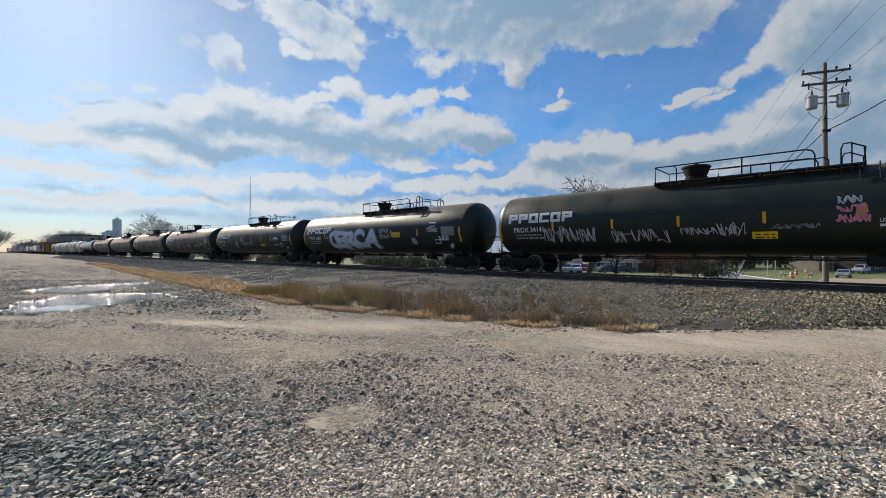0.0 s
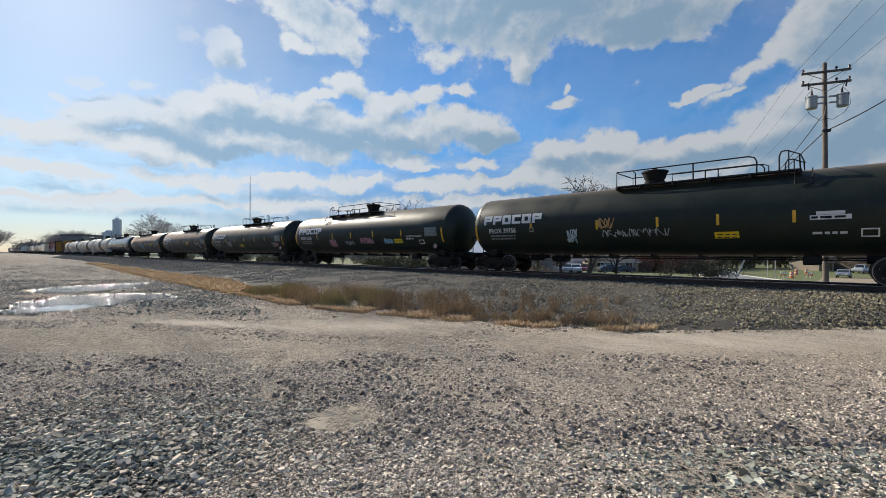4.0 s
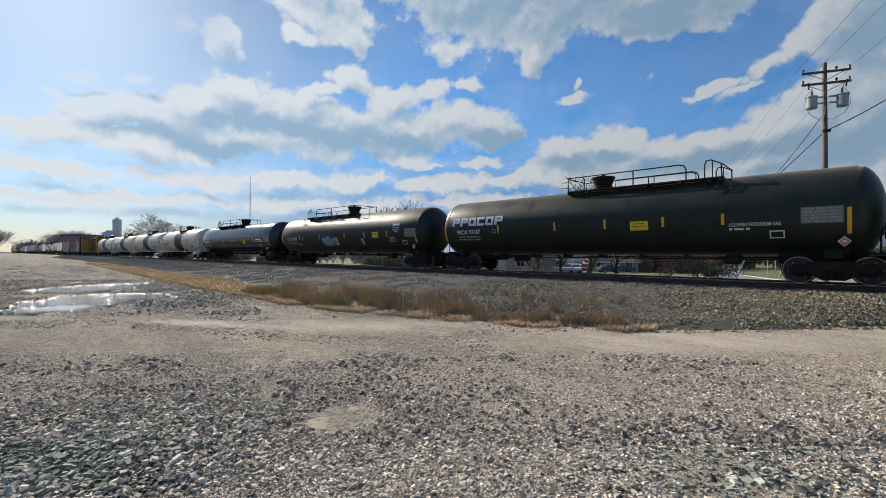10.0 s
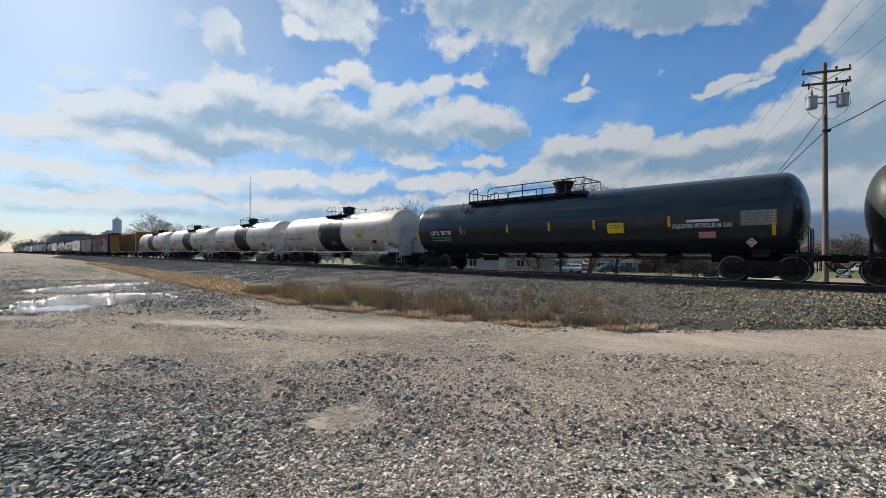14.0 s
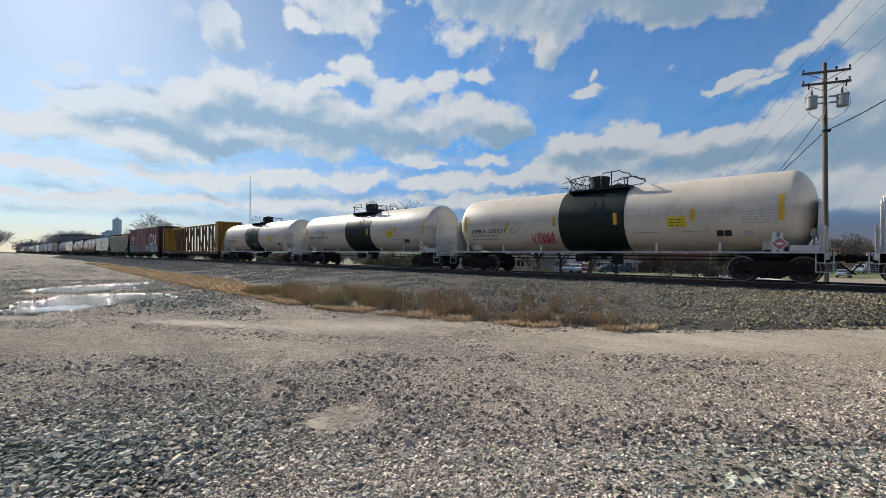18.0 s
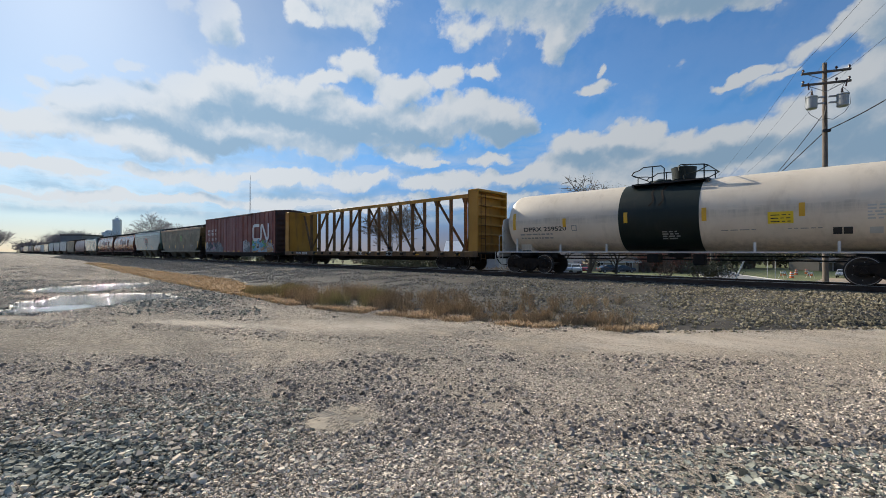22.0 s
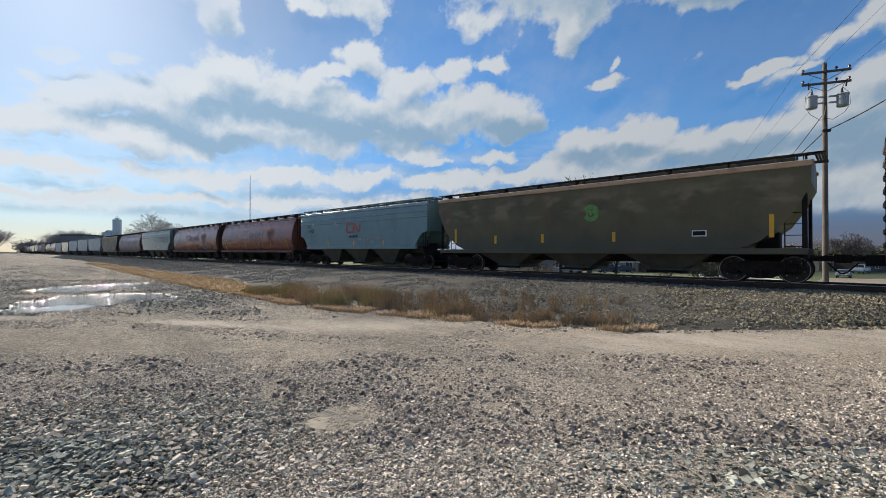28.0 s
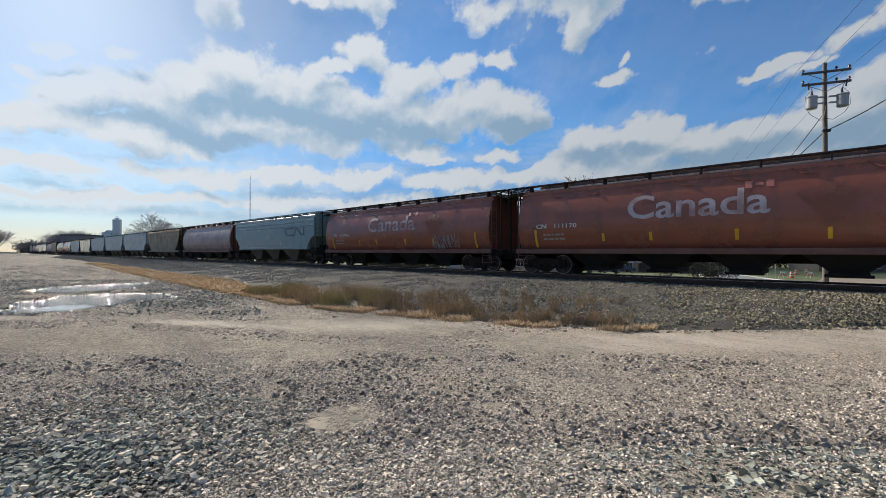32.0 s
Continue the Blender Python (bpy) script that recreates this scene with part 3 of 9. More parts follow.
def lot_height(x, y):
    """Gentle unevenness of the lot."""
    if y > 22:
        return -0.72 * min(1.0, (y - 22) / 3.5) - 2.35 * min(1.0, max(0.0, (y - 34) / 66))
    if math.hypot(x, y) > 140:
        return 0.0
    z = -0.012
    lat, dep = x * CP + y * SP, -x * SP + y * CP
    for a, d, wa, wd in POOLS:
        q = ((lat - a) / wa) ** 2 + ((dep - d) / wd) ** 2
        if q < 4:
            z = min(z, -0.012 - 0.11 * math.exp(-q * q) * (1 + 0.3 * noise.noise((lat * 0.9, dep * 0.9, 2)) + 0.35 * noise.noise((lat * 2.2, dep * 1.4, 5))))
    return z + (0.014 * noise.noise((x * 1.9, y * 1.9, 6)) if x < -11 else 0.0) + 0.022 * noise.noise((x * 0.22, y * 0.22, 3.1)) + 0.022 * noise.noise((x * 0.9, y * 0.9, 8.2)) + 0.008 * noise.noise((x * 3.1, y * 3.1, 2.2))


def lawn_z(y):
    """The lawn falls away behind the track."""
    return -0.55 - 2.2 * min(1.0, max(0.0, (y - 34) / 66))


def steps(edges):
    out = []
    for a, b, n in edges:
        out += [a + (b - a) * i / n for i in range(n)]
    return out + [edges[-1][1]]


LOT = lot_material()


def build_ground():
    xs = steps([(-4800, -600, 12), (-600, -120, 16), (-120, -40, 40), (-40, 14, 250), (14, 80, 20), (80, 4800, 16)])
    ys = steps([(-4800, -300, 10), (-300, -12, 12), (-12, 16, 130), (16, 21, 4), (21, 27, 12), (27, 60, 8), (60, 120, 10), (120, 4800, 20)])
    rows = [[(x, y, lot_height(x, y)) for x in xs] for y in ys]
    g = solid("ground", Shape().grid(rows), LOT, "uneven tan dirt and gravel lot with smooth worn patches", "ground", kind="structure", smooth=0)
    g.data.polygons.foreach_set("use_smooth", [True] * len(g.data.polygons))
    # lawn beyond the track
    rows = [[(x, y, lawn_z(y) + 0.05 * noise.noise((x * 0.05, y * 0.05, 0))) for x in steps([(-4700, -200, 12), (-200, 120, 90), (120, 4700, 14)])]
            for y in steps([(25.2, 90, 40), (90, 300, 15), (300, 4700, 12)])]
    solid("lawn", Shape().grid(rows), LAWN, "green and yellowed autumn lawn beyond the track", "grass", kind="structure")
    # ballast bed
    xs = steps([(-1500, -200, 26), (-200, -60, 50), (-60, 25, 240), (25, 400, 20)])
    rows = []
    for k in range(13):
        row = []
        for x in xs:
            t0 = toe(x)
            prof = [(t0 - 0.4, -0.08), (t0 + 0.3, 0.02), (t0 + (17.6 - t0) * 0.3, 0.16), (t0 + (17.6 - t0) * 0.65, 0.36), (17.6, 0.53), (18.2, 0.58), (18.9, 0.60),
                    (20.2, 0.60), (21.5, 0.60), (22.2, 0.58), (23.2, 0.25), (24.8, -0.35), (26.2, -0.75)]
            y, z = prof[k]
            z += 0.05 * noise.noise((x * 0.7, y * 0.7, 1)) + 0.03 * noise.noise((x * 2.3, y * 2.3, 4)) if 0 < k < 12 else 0
            row.append((x, y, z))
        rows.append(row)
    solid("ballast_bed", Shape().grid(rows), BALLAST, "sloping bed of grey crushed stone under the track", "ballast", kind="structure")


def stone_mesh(name, spots, material, label, flat=0.5, tilt=0.5):
    """Many angular stones as one mesh. spots: rows of x, y, z, size."""
    rng = np.random.default_rng(len(spots))
    cube = np.array([(x, y, z) for x in (-1, 1) for y in (-1, 1) for z in (-1, 1)], float)
    quads = np.array([(0, 1, 3, 2), (4, 6, 7, 5), (0, 4, 5, 1), (2, 3, 7, 6), (1, 5, 7, 3)])
    n = len(spots)
    v = np.repeat(cube[None], n, 0) * 0.5 * (0.62 + 0.76 * rng.random((n, 8, 3)))
    v *= np.stack([0.7 + 0.6 * rng.random(n), 0.7 + 0.6 * rng.random(n), flat * (0.6 + 0.8 * rng.random(n))], 1)[:, None, :]
    for i, j in ((0, 1), (1, 2), (0, 2)):
        w = rng.random(n) * 6.28 if (i, j) == (0, 1) else (rng.random(n) * 2 - 1) * tilt
        c, s = np.cos(w)[:, None], np.sin(w)[:, None]
        a, b = v[:, :, i].copy(), v[:, :, j].copy()
        v[:, :, i], v[:, :, j] = a * c - b * s, a * s + b * c
    v = v * spots[:, None, 3:4] + spots[:, None, :3]
    f = quads[None] + 8 * np.arange(n)[:, None, None]
    me = bpy.data.meshes.new(name)
    me.vertices.add(n * 8)
    me.vertices.foreach_set("co", v.ravel())
    me.loops.add(n * 20)
    me.loops.foreach_set("vertex_index", f.ravel().astype(np.int32))
    me.polygons.add(n * 5)
    me.polygons.foreach_set("loop_start", np.arange(0, n * 20, 4, dtype=np.int32))
    me.materials.append(material)
    me.update(calc_edges=True)
    me.shade_flat()
    ob = new(name, me)
    return tagged(ob, label, "stones", kind="stuff")


def scatter_stones():
    rng = np.random.default_rng(7)
    # lot: denser and finer near the stand, thinning out
    n = 430000
    r = 3.1 * (20 / 3.1) ** rng.random(n)
    w = np.radians(PHI) + np.radians(rng.uniform(-56, 56, n))
    x, y = -r * np.sin(w), r * np.cos(w)
    lat, dep = x * CP + y * SP, -x * SP + y * CP
    heap = np.exp(-(((lat + 3.4) / 2.0) ** 2 + ((dep - 4.0) / 1.7) ** 2))
    heap2 = np.exp(-(((lat - 0.2) / 2.8) ** 2 + ((dep - 4.8) / 1.9) ** 2))
    heap3 = np.exp(-(((lat - 3.6) / 2.2) ** 2 + ((dep - 3.9) / 0.9) ** 2))
    bare = np.exp(-(((lat + 1.1) / 0.42) ** 2 + ((dep - 5.0) / 0.42) ** 2))
    luck, luck2, big = rng.random(n), rng.random(n), rng.random(n)
    keep_l, keep_s, pebbles = [], [], []
    for i in range(n):
        dens = 0.13 + 0.55 * heap[i] + 0.20 * heap2[i] + 0.16 * heap3[i] - 1.3 * bare[i]
        if luck[i] > dens + 0.4:
            continue
        yi, xi = y[i], x[i]
        if yi > toe(xi) - 0.3:
            continue
        p = noise.noise((xi * 0.45, yi * 0.45, 5)) + 0.6 * noise.noise((xi * 1.7, yi * 1.7, 9))
        dens += 0.40 * p
        dens -= 0.04 + (0.85 if lat[i] < 2 else 0.5) * pale_at(lat[i], dep[i])
        mid = 4.3 < dep[i] < 8.2 + 2.6 * p + 1.6 * (luck2[i] - 0.5) and p > -0.45
        if mid:
            dens += 0.12
        elif dep[i] > 7.5:
            dens *= 0.75
        if luck[i] > dens:
            continue
        size = (0.0065 + 0.009 * big[i] ** 2) + (0.022 * big[i] ** 24) + 0.030 * heap[i] ** 1.3 * big[i] ** 1.5 + (0.012 * big[i] if dep[i] > 7 else 0)
        dark = luck2[i] < 0.75 * heap3[i] * (big[i] > 0.35) + (0.15 + 0.2 * min(1.0, dep[i] - 4.3) if mid else 0.12) + (0.6 if mid else 0.9) * heap[i] ** 1.2
        if dark:
            size += 0.022 * heap3[i] * big[i] ** 3
        if mid and dark:
            size += 0.001 + 0.005 * big[i] ** 2
        size *= 1.2 if dark and heap[i] < 0.3 and big[i] > 0.6 else 1.0
        z = lot_height(xi, yi) + size * 0.10 + 0.035 * heap[i] * luck2[i]
        (pebbles if mid and dark and heap[i] < 0.25 else keep_s if dark else keep_l).append((xi, yi, z, size))
    stone_mesh("gravel_stones", np.array(keep_l), LOT_STONE, "loose pale crushed limestone scattered over the dirt lot", flat=0.6, tilt=0.45)
    stone_mesh("dark_gravel_stones", np.array(keep_s), SLATE_STONE, "dense patch of dark grey flat crushed stone on the lot", flat=0.4, tilt=0.5)
    stone_mesh("dark_pebbles", np.array(pebbles), PEBBLE, "small dark pebbles strewn over the pale grit", flat=0.85, tilt=0.7)
    # a carpet of coarse grit before the stand
    grit = []
    for _ in range(64000):
        dep_i = 3.2 * (13.0 / 3.2) ** rng.random()
        lat_i = dep_i * rng.uniform(-1.1, 1.1)
        if dep_i > 6 and rng.random() < (dep_i - 6) / 5 + 0.5 * noise.noise((lat_i * 0.5, dep_i * 0.9, 8)):
            continue
        if rng.random() < 1.4 * pale_at(lat_i, dep_i) or math.hypot((lat_i + 1.25) / 0.5, (dep_i - 5.05) / 0.45) < 1 or math.hypot((lat_i + 3.6) / 1.9, (dep_i - 4.0) / 1.5) < 0.8:
            continue
        p = away(lat_i, dep_i)
        if noise.noise((p.x * 0.8, p.y * 0.8, 15)) + 0.5 * rng.random() < -0.05:
            continue
        size = 0.010 + 0.014 * rng.random() ** 2
        grit.append((p.x, p.y, lot_height(p.x, p.y) + size * 0.14, size))
    stone_mesh("coarse_grit", np.array(grit), LOT_GRIT, "coarse pinkish grey grit strewn over the lot", flat=0.7, tilt=0.5)
    # clods and stones further down the lot
    far = []
    for _ in range(70000):
        dep_i = 9.0 * (62 / 9.0) ** rng.random()
        lat_i = dep_i * (0.35 - 1.4 * rng.random() ** 0.8)
        p = away(lat_i, dep_i)
        if p.y > toe(p.x) - 0.2:
            continue
        if rng.random() < pale_at(lat_i, dep_i) * 1.2:
            continue
        d = noise.noise((p.x * 0.16, p.y * 0.35, 5)) + 0.6 * noise.noise((p.x * 0.6, p.y * 1.2, 9))
        if rng.random() > 0.16 + 0.6 * d:
            continue
        size = 0.013 + 0.045 * rng.random() ** 4 + 0.0009 * dep_i
        z = lot_height(p.x, p.y)
        if z > -0.045:
            far.append((p.x, p.y, z + size * 0.12, size))
    stone_mesh("lot_clods", np.array(far), LOT_STONE, "stones and dark clods strewn over the far lot", flat=0.6)
    # dark rubble round the pools, some of it standing in the shallow water
    rubble = []
    for _ in range(9000):
        dep_i = rng.uniform(13.0, 29.0)
        lat_i = dep_i * rng.uniform(-1.05, -0.42)
        p = away(lat_i, dep_i)
        if p.y > toe(p.x) - 0.6 or rng.random() < 1.3 * pale_at(lat_i, dep_i) or noise.noise((lat_i * 0.5, dep_i * 0.4, 21)) + 0.5 * rng.random() < 0.12:
            continue
        z = lot_height(p.x, p.y)
        size = 0.03 + 0.045 * rng.random() ** 3
        if z > -0.048:
            rubble.append((p.x, p.y, z + size * 0.2, size))
    stone_mesh("dark_rubble", np.array(rubble), SLATE_STONE, "dark broken stone strewn round the rain puddles", flat=0.7, tilt=0.6)
    # ballast
    n = 100000
    keep, mossy = [], []
    for i in range(n):
        far = rng.random()
        xi = 4 - 185 * far ** 2.9
        t0 = toe(xi)
        yi = t0 - 0.5 + (18.75 - t0 + 0.5) * rng.random()
        f = (yi - t0) / (17.6 - t0)
        if f < 0.12 and rng.random() > 0.25 + 2 * max(f, 0):
            continue
        z = np.interp(f, (0, 0.05, 0.3, 0.65, 1, 1.1, 1.25), (0, 0.02, 0.16, 0.36, 0.53, 0.58, 0.60))
        size = (0.022 + 0.040 * rng.random() ** 2) * float(np.interp(xi, (-30, -10), (1.05, 0.88)))
        (mossy if rng.random() < np.interp(xi, (-20, -10, 0), (0.08, 0.45, 0.9)) else keep).append((xi, yi, z + 0.05 * noise.noise((xi * 0.7, yi * 0.7, 1)) + size * 0.2, size * float(np.interp(-xi, (25, 60, 180), (1.0, 1.5, 3.0)))))
    stone_mesh("mossy_ballast_stones", np.array(mossy), MOSSY_STONE, "angular tan and olive stones on the track bed", flat=0.85, tilt=1.2)
    stone_mesh("ballast_stones", np.array(keep), BALLAST_STONE, "angular grey crushed stones on the track bed", flat=0.85, tilt=1.2)


def tufts(name, spots, material, label, height, blades, lean=0.5, width=0.006):
    """Dry grass: thin bent blades in tufts, one mesh. spots: rows of x, y, z, scale."""
    rng = np.random.default_rng(len(spots) + 3)
    v, f = [], []
    for x, y, z, s in spots:
        for _ in range(blades):
            w, h = rng.random() * 6.28, height * s * (0.5 + 0.7 * rng.random())
            ox, oy = x + rng.normal(0, 0.09 * s), y + rng.normal(0, 0.09 * s)
            l = lean * h * rng.random()
            dx, dy = math.cos(w), math.sin(w)
            sx, sy = -dy * width * (0.7 + s), dx * width * (0.7 + s)
            k = len(v)
            v += [(ox - sx, oy - sy, z - 0.02), (ox + sx, oy + sy, z - 0.02), (ox + dx * l * 0.35 + sx * 0.7, oy + dy * l * 0.35 + sy * 0.7, z + h * 0.6),
                  (ox + dx * l * 0.35 - sx * 0.7, oy + dy * l * 0.35 - sy * 0.7, z + h * 0.6), (ox + dx * l, oy + dy * l, z + h)]
            f += [(k, k + 1, k + 2, k + 3), (k + 3, k + 2, k + 4)]
    me = bpy.data.meshes.new(name)
    me.from_pydata(v, [], f)
    me.materials.append(material)
    return tagged(new(name, me), label, "grass", kind="stuff")


def brush(name, spots, material, label, seed):
    """Dead weed clumps: fine upright stems that fan out, each with short side twigs, one mesh. spots: rows of x, y, z, height."""
    rng = np.random.default_rng(seed)
    v, f = [], []

    def blade(p, q, w):
        d = q - p
        n = np.array((-d[1], d[0], 0.0)) if abs(d[0]) + abs(d[1]) > 1e-4 else np.array((1.0, 0, 0))
        n = n / np.linalg.norm(n) * w + np.array((CP, SP, 0)) * w
        k = len(v)
        v.extend((tuple(p - n), tuple(p + n), tuple(q)))
        f.append((k, k + 1, k + 2))

    for x, y, z, h in spots:
        for _ in range(20):
            w, l = rng.random() * 6.28, h * (0.45 + 0.6 * rng.random())
            p = np.array((x + rng.normal(0, 0.14 * h), y + rng.normal(0, 0.14 * h), z - 0.02))
            q = p + np.array((math.cos(w) * l * 0.32, math.sin(w) * l * 0.32, l))
            blade(p, q, 0.005)
            for _ in range(5):
                t = 0.3 + 0.65 * rng.random()
                a = p + (q - p) * t
                u = rng.random() * 6.28
                m = h * (0.08 + 0.12 * rng.random())
                blade(a, a + np.array((math.cos(u) * m, math.sin(u) * m, m * (0.3 + 0.9 * rng.random()))), 0.0045)
    me = bpy.data.meshes.new(name)
    me.from_pydata(v, [], f)
    me.materials.append(material)
    return tagged(new(name, me), label, "weeds", kind="stuff")


def grow_grass():
    rng = np.random.default_rng(11)
    straw, scruff, weeds, olive = [], [], [], []
    # matted golden grass down the track
    for _ in range(15000):
        x = -15 - 75 * rng.random() ** 1.4
        lo, hi = verge(x), toe(x) + (0.5 if x < -25 else 0.0)
        y = lo + (hi - lo) * rng.random()
        clump = noise.noise((x * 0.5, y * 0.8, 7))
        if clump < -0.3 and rng.random() < 0.7 or x > -19 and rng.random() < 0.5:
            continue
        straw.append((x, y, lot_height(x, y), 0.5 + 0.4 * rng.random() + 0.3 * max(0, clump)))
    # low orange-brown scruff along the edge nearer by
    for _ in range(3000):
        x = -18 + 14.5 * rng.random()
        y = verge(x) + 0.9 * rng.random() ** 1.6
        if noise.noise((x * 0.9, 3, 1)) + 0.3 * rng.random() < 0.12:
            continue
        scruff.append((x, y, lot_height(x, y), 0.45 + 0.5 * rng.random()))
    # standing brown and olive weeds at the ballast's foot
    for _ in range(760):
        x = -20 + 15.5 * rng.random()
        lo, hi = verge(x) + 0.35, toe(x) + 0.5
        y = lo + (hi - lo) * rng.random()
        clump = noise.noise((x * 1.2, y * 1.0, 9)) + 0.5 * noise.noise((x * 0.4, y * 0.3, 4))
        if clump < 0.0:
            continue
        tall = float(np.interp(x, (-20, -17, -11, -9, -5), (0.35, 0.62, 0.60, 0.36, 0.26))) * (0.7 + 0.5 * rng.random())
        z = lot_height(x, y) if y < toe(x) else 0.02 + 0.07 * (y - toe(x))
        green = noise.noise((x * 0.45, y * 0.2, 21)) > 0.12 and x < -9.5
        (olive if green else weeds).append((x, y, z, tall))
    # thin weeds up the slope
    for _ in range(260):
        x = -13 + 9 * rng.random()
        y = toe(x) + 3.6 * rng.random() ** 1.7
        if noise.noise((x * 0.5, y * 0.5, 3)) > -0.05:
            weeds.append((x, y, 0.02 + 0.075 * (y - toe(x)), 0.25 + 0.2 * rng.random()))
    tufts("dry_grass", straw, STRAW, "strip of low matted golden dry grass beside the ballast", 0.13, 6, 2.0, width=0.013)
    tufts("dry_scruff", scruff, SCRUFF, "scruffy low orange-brown dead grass along the lot's edge", 0.14, 14, 2.2, width=0.004)
    brush("brown_weeds", weeds, WEED, "standing brown dead weeds at the foot of the ballast", 5)
    brush("olive_weeds", olive, OLIVE_WEED, "olive brown weed clumps at the foot of the ballast", 6)


def build_puddle():
    m, nt, bsdf = nodes_of("puddle_water")
    bsdf.inputs["Base Color"].default_value = (0.09, 0.075, 0.055, 1)
    bsdf.inputs["Roughness"].default_value = 0.04
    bsdf.inputs["IOR"].default_value = 1.33
    vec = coords(nt)
    sep = nt.nodes.new("ShaderNodeSeparateXYZ")
    nt.links.new(vec, sep.inputs[0])
    calm = away(-13.0, 14.9)
    dx, dy = calc(nt, "ADD", sep.outputs[0], -calm.x), calc(nt, "ADD", sep.outputs[1], -calm.y)
    off = calc(nt, "ADD", calc(nt, "MULTIPLY", dx, dx), calc(nt, "MULTIPLY", dy, dy))
    rip = calc(nt, "MULTIPLY", noise_of(nt, vec, 13.0, 3, 0.6), span(nt, off, 0.25, 1.2, 0.04, 1.0))
    bumped(nt, bsdf, rip, 1.0, 0.03)
    sh = Shape()
    c = [away(-17.5, 12.5), away(-8.5, 13), away(-8.5, 31), away(-30, 31)]
    sh.add([(p.x, p.y, -0.041) for p in c], [(0, 1, 2, 3)])
    solid("puddle", sh, m, "shallow rain puddles mirroring the bright sky on the dirt lot", "puddle", kind="structure")


def build_patch():
    """Pale sandy patch with tyre ridges."""
    rows = []
    for i in range(121):
        row = []
        for j in range(121):
            u, v = i / 60 - 1, j / 60 - 1
            p = away(-1.28 + 0.55 * u, 5.05 + 0.5 * v)
            q = math.hypot(u, v) * (1 + 0.35 * noise.noise((u * 1.5, v * 1.5, 3)))
            h = 0.012 * max(0.0, 1 - q) - 0.035 * max(0.0, q - 0.7) + 0.012 * noise.noise((p.x * 5, p.y * 5, 7))
            if q < 0.85:
                h += 0.006 * math.sin((u * 0.8 - v * 0.6) * 62) * max(0.0, 1 - abs(u * 0.6 + v * 0.8 - 0.1) * 1.6)
                h -= 0.03 * math.exp(-((u - 0.05) ** 2 + (v - 0.55) ** 2) * 60)
            row.append((p.x, p.y, lot_height(p.x, p.y) + h + 0.004 * noise.noise((p.x * 14, p.y * 14, 0)) - 0.006))
        rows.append(row)
    solid("sand_patch", Shape().grid(rows), SAND, "pale sandy patch with tyre ridges on the gravel lot", "sand", kind="structure")


SAND = surface("pale_sand", (0.42, 0.36, 0.28), (0.33, 0.28, 0.21), 0.95, fine=70, big=6, bump=0.5, shine=0.1)
build_ground()
build_patch()
scatter_stones()
grow_grass()
build_puddle()


# ---- track ----
def build_track():
    for side in (-1, 1):
        y = YC + side * 0.755
        rail = thing("rail", "rusty steel rail with a polished running top", "rail", group="rails of the track", kind="structure")
        prof = [(-0.07, 0), (0.07, 0), (0.07, 0.012), (0.012, 0.035), (0.010, 0.12), (0.034, 0.135), (0.034, 0.152), (-0.034, 0.152), (-0.034, 0.135), (-0.010, 0.12), (-0.012, 0.035), (-0.07, 0.012)]
        sh = Shape().prism([(y + a, ZR - 0.17 + b) for a, b in prof], -1500, 400, "x")
        part("rail_web", sh, RAIL, rail)
        part("rail_head", Shape().box(-1500, 400, y - 0.036, y + 0.036, ZR - 0.0185, ZR - 0.001, 0.004), RAIL_TOP, rail)
    track = thing("railroad_ties", "dark creosoted wooden railroad ties in the ballast", "tie", kind="structure")
    tie = fixed(Shape().box(-0.115, 0.115, -1.3, 1.3, -0.17, 0.0, 0.012).mesh("tie", TIE))
    for i in range(150):
        part("tie", tie, TIE, track, at=pose(4 - i * 0.53, YC + random.uniform(-0.03, 0.03), ZR - 0.165, 0, 0, random.uniform(-0.8, 0.8)))


# ---- rolling stock: local x along the track, near side at -y, z from the rail top ----
def wheelset_mesh():
    sh = Shape().lathe([(-0.95, 0.0), (-0.95, 0.075), (0.95, 0.075), (0.95, 0.0)], (0, 0, 0), "y", 10)
    for s in (-1, 1):
        prof = [(0.68, 0.0), (0.68, 0.49), (0.705, 0.495), (0.72, 0.462), (0.828, 0.450), (0.828, 0.395), (0.80, 0.38), (0.775, 0.2), (0.835, 0.15), (0.85, 0.1), (0.85, 0.0)]
        sh.lathe([(s * a, r) for a, r in prof], (0, 0, 0), "y", 36)
    return fixed(sh.mesh("wheelset", WHEEL))


def rim_mesh():
    sh = Shape()
    for s in (-1, 1):
        sh.lathe([(s * 0.822, 0.452), (s * 0.832, 0.452), (s * 0.832, 0.436), (s * 0.822, 0.436), (s * 0.822, 0.452)], (0, 0, 0), "y", 40)
    for w in range(0, 360, 60):
        c, z = math.cos(radians(w)) * 0.29, math.sin(radians(w)) * 0.29
        for s in (-1, 1):
            sh.lathe([(s * 0.785, 0.0), (s * 0.785, 0.018), (s * 0.80, 0.018), (s * 0.80, 0.0)], (c, 0, z), "y", 6)
    return fixed(sh.mesh("wheel_rim", TREAD))


